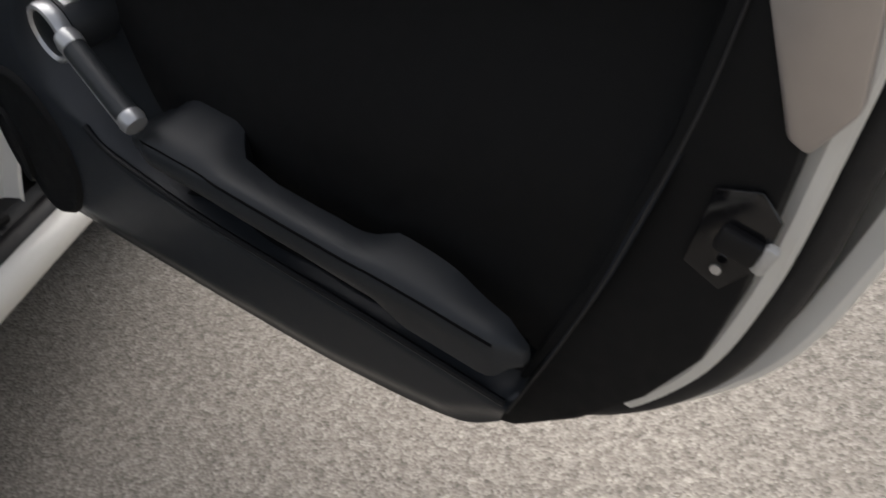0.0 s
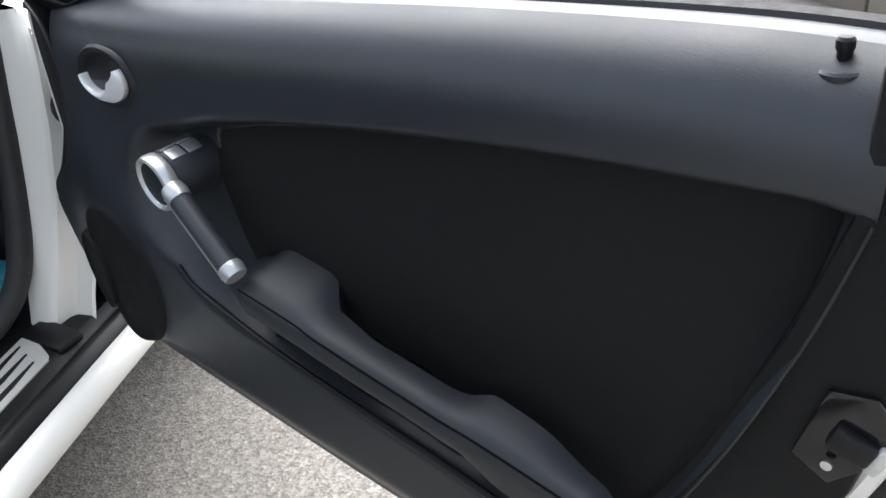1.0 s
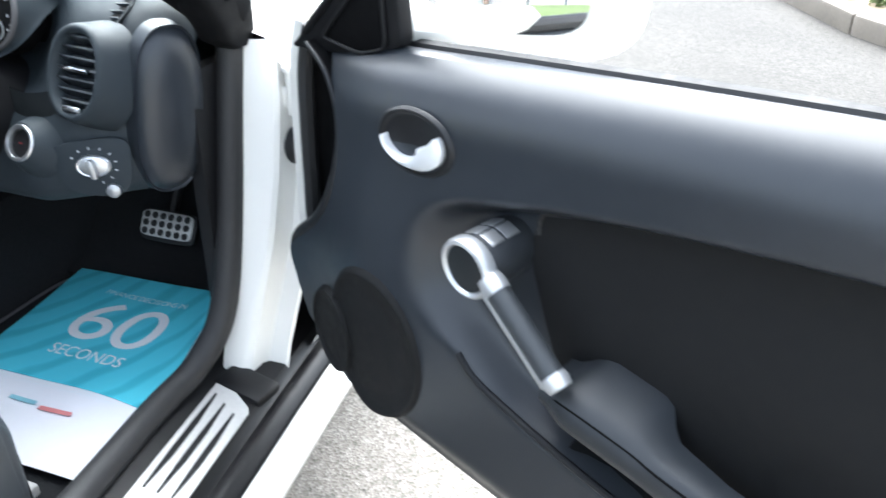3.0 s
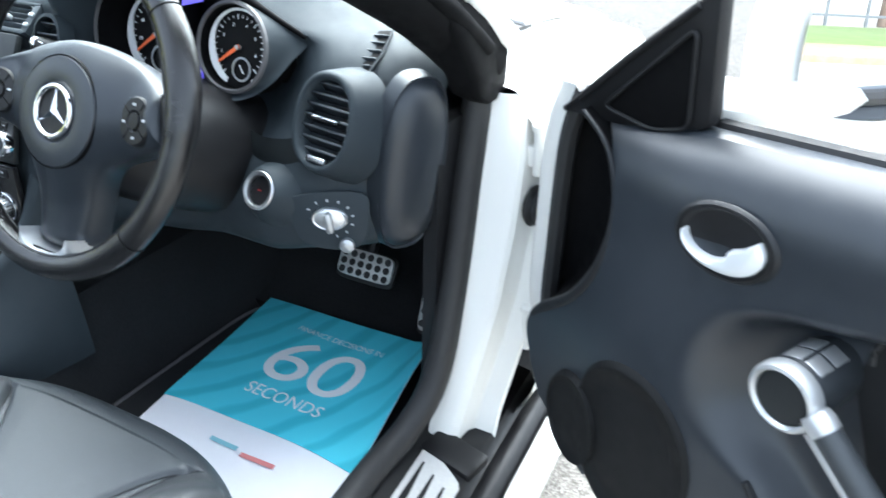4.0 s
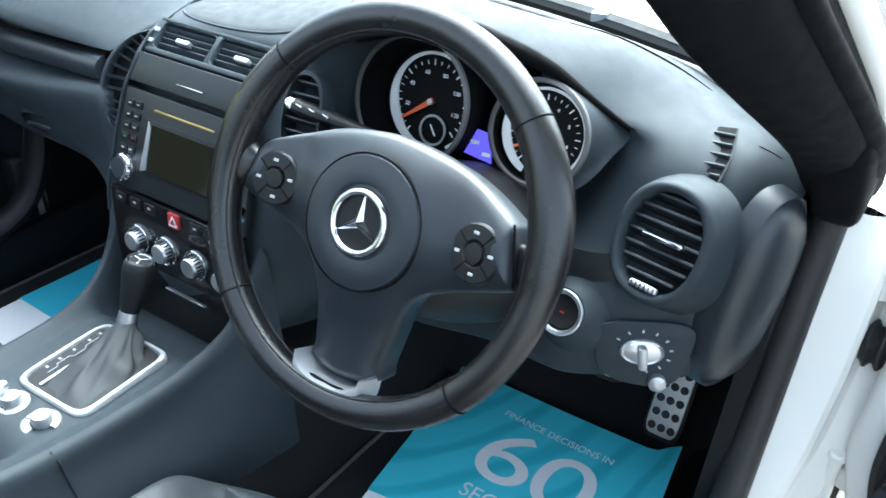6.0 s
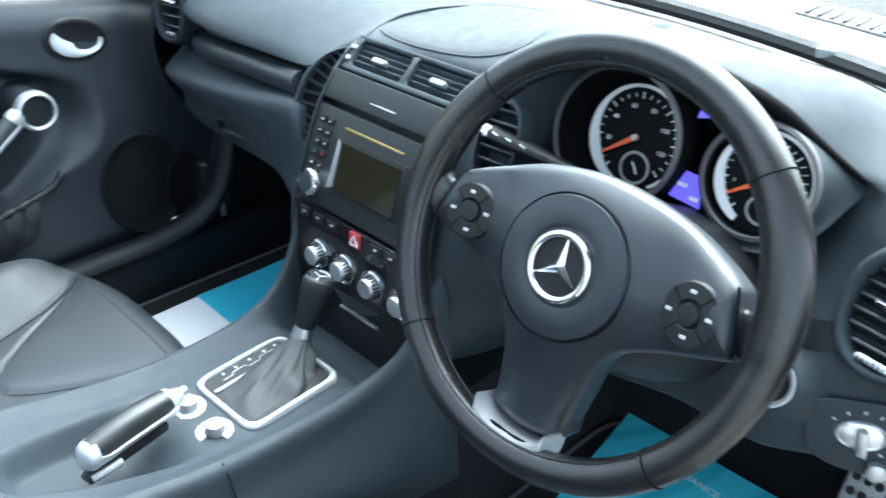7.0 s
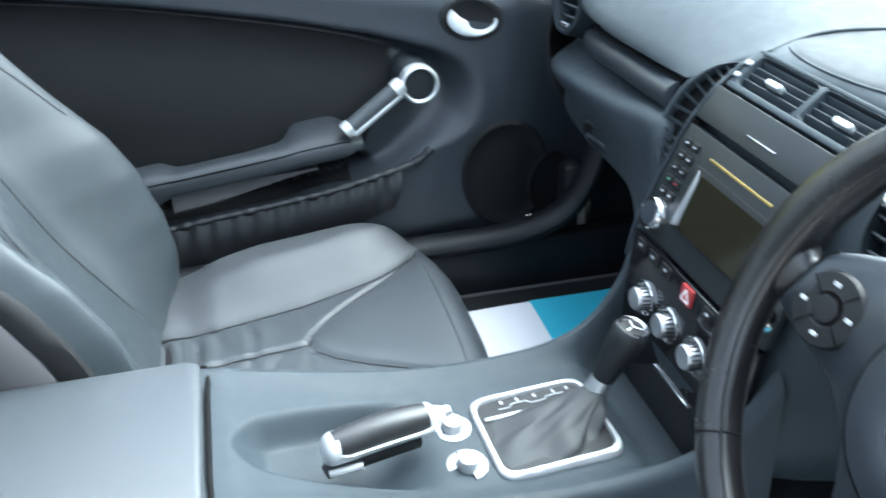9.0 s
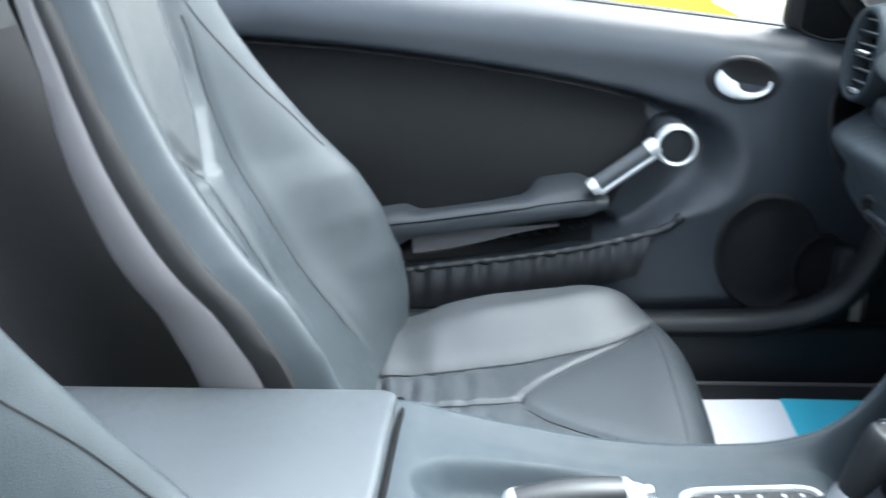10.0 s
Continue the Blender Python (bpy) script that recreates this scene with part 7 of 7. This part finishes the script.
def build_dash_trim():
    # oval lid on the dash top, glovebox handle and its shut line
    rows = []
    for s, d in ((1.0, -0.002), (0.995, 0.0008), (0.98, 0.0012), (0.8, 0.0012), (0.6, 0.0012), (0.4, 0.0012), (0.2, 0.0012), (0.001, 0.0012)):
        row = []
        for q in ellipse(1, 1, 64, power=2.4):
            x, y = 0.002 + 0.121 * s * q[0], 1.205 + s * (0.118 * q[1] if q[1] > 0 else 0.036 * q[1])
            row.append((x, y, dash_height(x, y) + d))
        rows.append(row)
    lid = part("top_lid", grid(rows, closed_v=True), TOPLID, dash, "oval lid on the dash top", angle=60)
    part("lid_rim", tube([(q[0], q[1], q[2] + 0.0016) for q in rows[0]], 0.0022, 8, closed=True), DASH, lid)
    # glovebox: a pocket-like catch and the shut line along the top of its lid
    hm = facing((-0.372, 1.107, 0.657), (0.10, -0.96, -0.22))
    h = at_dash("glovebox_handle", grid([[(q[0], q[1], d) for q in ellipse(0.034 * a, 0.017 * a, 30, power=3.2)] for a, d in ((1.10, -0.004), (1.04, 0.0035), (0.94, 0.0035), (0.84, -0.006), (0.01, -0.007))], closed_v=True), VINYL_LOW, hm, label="dark glovebox catch", angle=50)
    at_dash("handle_edge", rbox((0.050, 0.006, 0.003), (0, -0.004, 0.0025), 0.0012, (-30, 0, 0)), VINYL, hm, h)
    # satin roll set in the groove under the brow on the passenger's side
    roll = spline([(-0.565, 1.176, 0.738), (-0.50, 1.153, 0.748), (-0.42, 1.135, 0.760), (-0.32, 1.122, 0.771), (-0.24, 1.113, 0.778), (-0.176, 1.106, 0.784)], 8)
    part("dash_roll", tube(roll, [0.0135 + 0.0045 * smooth(0, 0.2, k / 40) for k in range(len(roll))], 16), VINYL, dash, "satin grey roll under the dash brow")
    # black tube above the roll, drawn for the shade in the groove
    part("groove_shade", tube([(q[0], q[1] + 0.004, q[2] + 0.0165) for q in roll], 0.0050, 8), PITCH, dash)
    # dark sheet for the shade between upper dash and lower panel beside the column
    gap = resample([(0.435, 1.170, 0.722), (0.48, 1.158, 0.716), (0.515, 1.160, 0.718), (0.535, 1.166, 0.724)], 16)
    part("step_shade", grid([[(q[0], q[1] + a, q[2] + b) for q in gap] for a, b in ((-0.006, 0.018), (-0.008, 0.006), (-0.010, -0.006), (-0.010, -0.018))]), STACK, dash, "dark sheet for the shade under the upper dash", angle=60)
    # black bar under the wing of the cluster hood, in place of shade
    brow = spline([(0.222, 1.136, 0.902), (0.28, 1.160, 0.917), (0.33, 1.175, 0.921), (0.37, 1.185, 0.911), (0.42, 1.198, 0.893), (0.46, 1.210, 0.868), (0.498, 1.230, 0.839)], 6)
    part("hood_shade", tube(brow, [0.009 - 0.006 * smooth(0.5, 1.0, k / (len(brow) - 1)) for k in range(len(brow))], 10), PITCH, dash, "black strip for the shade under the instrument hood")
    slot = [(x, y, dash_height(x, y) + 0.0004) for x, y in resample([(0.385, 1.300), (0.43, 1.322), (0.48, 1.342), (0.515, 1.349), (0.540, 1.346)], 30)]
    part("demist_slot", tube(slot, [0.0004 + 0.0011 * math.sin(math.pi * k / 29) for k in range(30)], 8), PITCH, dash, "thin black demister slot")
    part("end_seam", tube([(x, y, dash_height(x, y) + 0.0002) for x, y in ((0.612, 1.290), (0.622, 1.295), (0.634, 1.302))], 0.0007, 6), PITCH, dash)


build_dash_trim()


# ---------------------------------------------------------------- footwells
def wave_print():
    """Teal print with darker sweeping streaks."""
    m = material("teal_streak_print", (0.02, 0.30, 0.40), 0.5, vary=0.06, stain=9)
    n, link = m.node_tree.nodes, m.node_tree.links.new
    p = n["Principled BSDF"]
    co, w, ramp = n.new("ShaderNodeTexCoord"), n.new("ShaderNodeTexWave"), n.new("ShaderNodeValToRGB")
    w.wave_type, w.rings_direction = "RINGS", "SPHERICAL"
    w.inputs["Scale"].default_value, w.inputs["Distortion"].default_value, w.inputs["Detail"].default_value, w.inputs["Detail Scale"].default_value = 5.0, 5.0, 2.0, 1.0
    shift = n.new("ShaderNodeMapping")
    shift.inputs["Location"].default_value, shift.inputs["Scale"].default_value = (-0.10, -1.45, 0.0), (1.0, 1.0, 0.2)
    link(co.outputs["Object"], shift.inputs["Vector"]), link(shift.outputs["Vector"], w.inputs["Vector"]), link(w.outputs["Fac"], ramp.inputs["Fac"])
    e = ramp.color_ramp.elements
    e[0].color, e[1].color = (0.075, 0.49, 0.61, 1), (0.12, 0.63, 0.76, 1)
    e[0].position, e[1].position = 0.05, 0.38
    link(ramp.outputs["Color"], p.inputs["Base Color"])
    return m


TEAL_WAVE = wave_print()


def build_mats():
    for name, TL, TR, BL, BR, split, who in (
        ("paper_mat", (0.213, 1.407, 0.277), (0.594, 1.376, 0.312), (0.275, 0.96, 0.277), (0.640, 0.96, 0.283), 0.335, True),
        ("paper_mat", (-0.545, 1.37, 0.275), (-0.185, 1.37, 0.275), (-0.535, 0.90, 0.275), (-0.175, 0.90, 0.275), 0.40, False)):
        TL, TR, BL, BR = (np.array(v) for v in (TL, TR, BL, BR))
        mat = thing(name, "teal and white printed paper floor mat" + (" in the driver's footwell" if who else " in the far footwell"), "paper mat", group="two paper mats")

        def pos(s, t, lift=0.0):
            q = (1 - t) * ((1 - s) * BL + s * BR) + t * ((1 - s) * TL + s * TR)
            q[2] += lift + 0.0022 * math.sin(9 * s + 3 * t) * math.sin(6 * t) + (0.030 * (smooth(0.86, 1.0, s) ** 2) * smooth(0.3, 0.9, t) if who else 0)
            return tuple(q)

        def sheet(t0, t1, lift, s0=0.0, s1=1.0, curve=0.0):
            return thick(grid([[pos(s, (t0 + curve * (1 - (2 * s - 1) ** 2) * 0.5 - curve * 0.25) * (1 - k / 24) + t1 * k / 24, lift) for s in np.linspace(s0, s1, 25)] for k in range(25)]), 0.0008)

        part("sheet", sheet(0.0, 1.0, 0.0), PAPER, mat)
        part("print", sheet(split, 1.0, 0.0022, curve=0.05 if who else 0.0), TEAL_WAVE if who else TEAL, mat, "teal printed half")
        if who:
            def txt(body, size, x, y, wide=1.0, broad=1.0):
                ob = letters(body, size, Matrix(), INK_WHITE, "print_letters", mat, 0.0, wide)
                for v in ob.data.vertices:
                    t = (y + v.co.y - BL[1]) / ((TL[1] + TR[1]) / 2 - BL[1])
                    lo, hi = (1 - t) * BL + t * TL, (1 - t) * BR + t * TR
                    v.co = pos((x + broad * v.co.x - lo[0]) / (hi[0] - lo[0]), t, 0.0036)

            txt("FINANCE DECISIONS IN", 0.0172, 0.426, 1.336, 1.0)
            txt("60", 0.150, 0.431, 1.254, 0.92, 1.32)
            txt("SECONDS", 0.034, 0.435, 1.176)
            part("logo_bar", thick(grid([[pos(s, t, 0.0042) for s in np.linspace(0.36, 0.50, 6)] for t in (0.228, 0.246)]), 0.0003), INK_LIGHT, mat)
            part("logo_bar", thick(grid([[pos(s, t, 0.0042) for s in np.linspace(0.53, 0.70, 6)] for t in (0.214, 0.232)]), 0.0003), INK_RED, mat)
    for cx, lab in ((0.405, "black carpet mat with a stitched edge under the paper"), (-0.385, "black carpet mat in the far footwell")):
        cm = thing("carpet_mat", lab, "carpet mat", group="two carpet mats")
        out = ellipse(0.215, 0.27, 40, power=9)
        part("carpet", prism(out, 0.010, pose(cx, 1.14, 0.257), 0.003), CARPET, cm)
        part("binding", tube([(cx + q[0] * 0.985, 1.14 + q[1] * 0.985, 0.267) for q in out], 0.0036, 6, closed=True), SIDE, cm, "stitched binding")
    # pedals
    for nm, c, w, h, tilt, cols, rws, lab in (("brake_pedal", (0.422, 1.428, 0.396), 0.108, 0.047, 32, 6, 3, "drilled steel brake pedal with rubber studs"), ("accelerator_pedal", (0.549, 1.445, 0.356), 0.048, 0.112, 26, 3, 5, "tall drilled steel accelerator pedal with rubber studs")):
        pd = thing(nm, lab, "pedal", group="two pedals")
        m = pose(*c, 90 - tilt, 0, 0) @ pose(0, 0, 0)
        b = prism(ellipse(w / 2, h / 2, 32, power=6), 0.006, m, 0.0015)
        plate = part("plate", b, STEEL, pd)
        for i in range(cols):
            for j in range(rws):
                x, y = (i - (cols - 1) / 2) * w / (cols + 0.3), (j - (rws - 1) / 2) * h / (rws + 0.2)
                part("stud", lathe([(0.0062, 0.0), (0.0058, 0.0016), (0.0, 0.002)], m @ pose(x, y, 0.006), 12), RUBBER, plate)
        part("pad", prism(ellipse(w / 2 + 0.004, h / 2 + 0.005, 32, power=6), 0.006, m @ pose(0, -0.002, -0.0062), 0.001), RUBBER, pd)
        part("arm", tube([(c[0], c[1] + 0.012, c[2] + 0.01), (c[0], c[1] + 0.07, c[2] + 0.09), (c[0], c[1] + 0.10, c[2] + 0.22)], 0.009, 8), BLACK, pd)


build_mats()
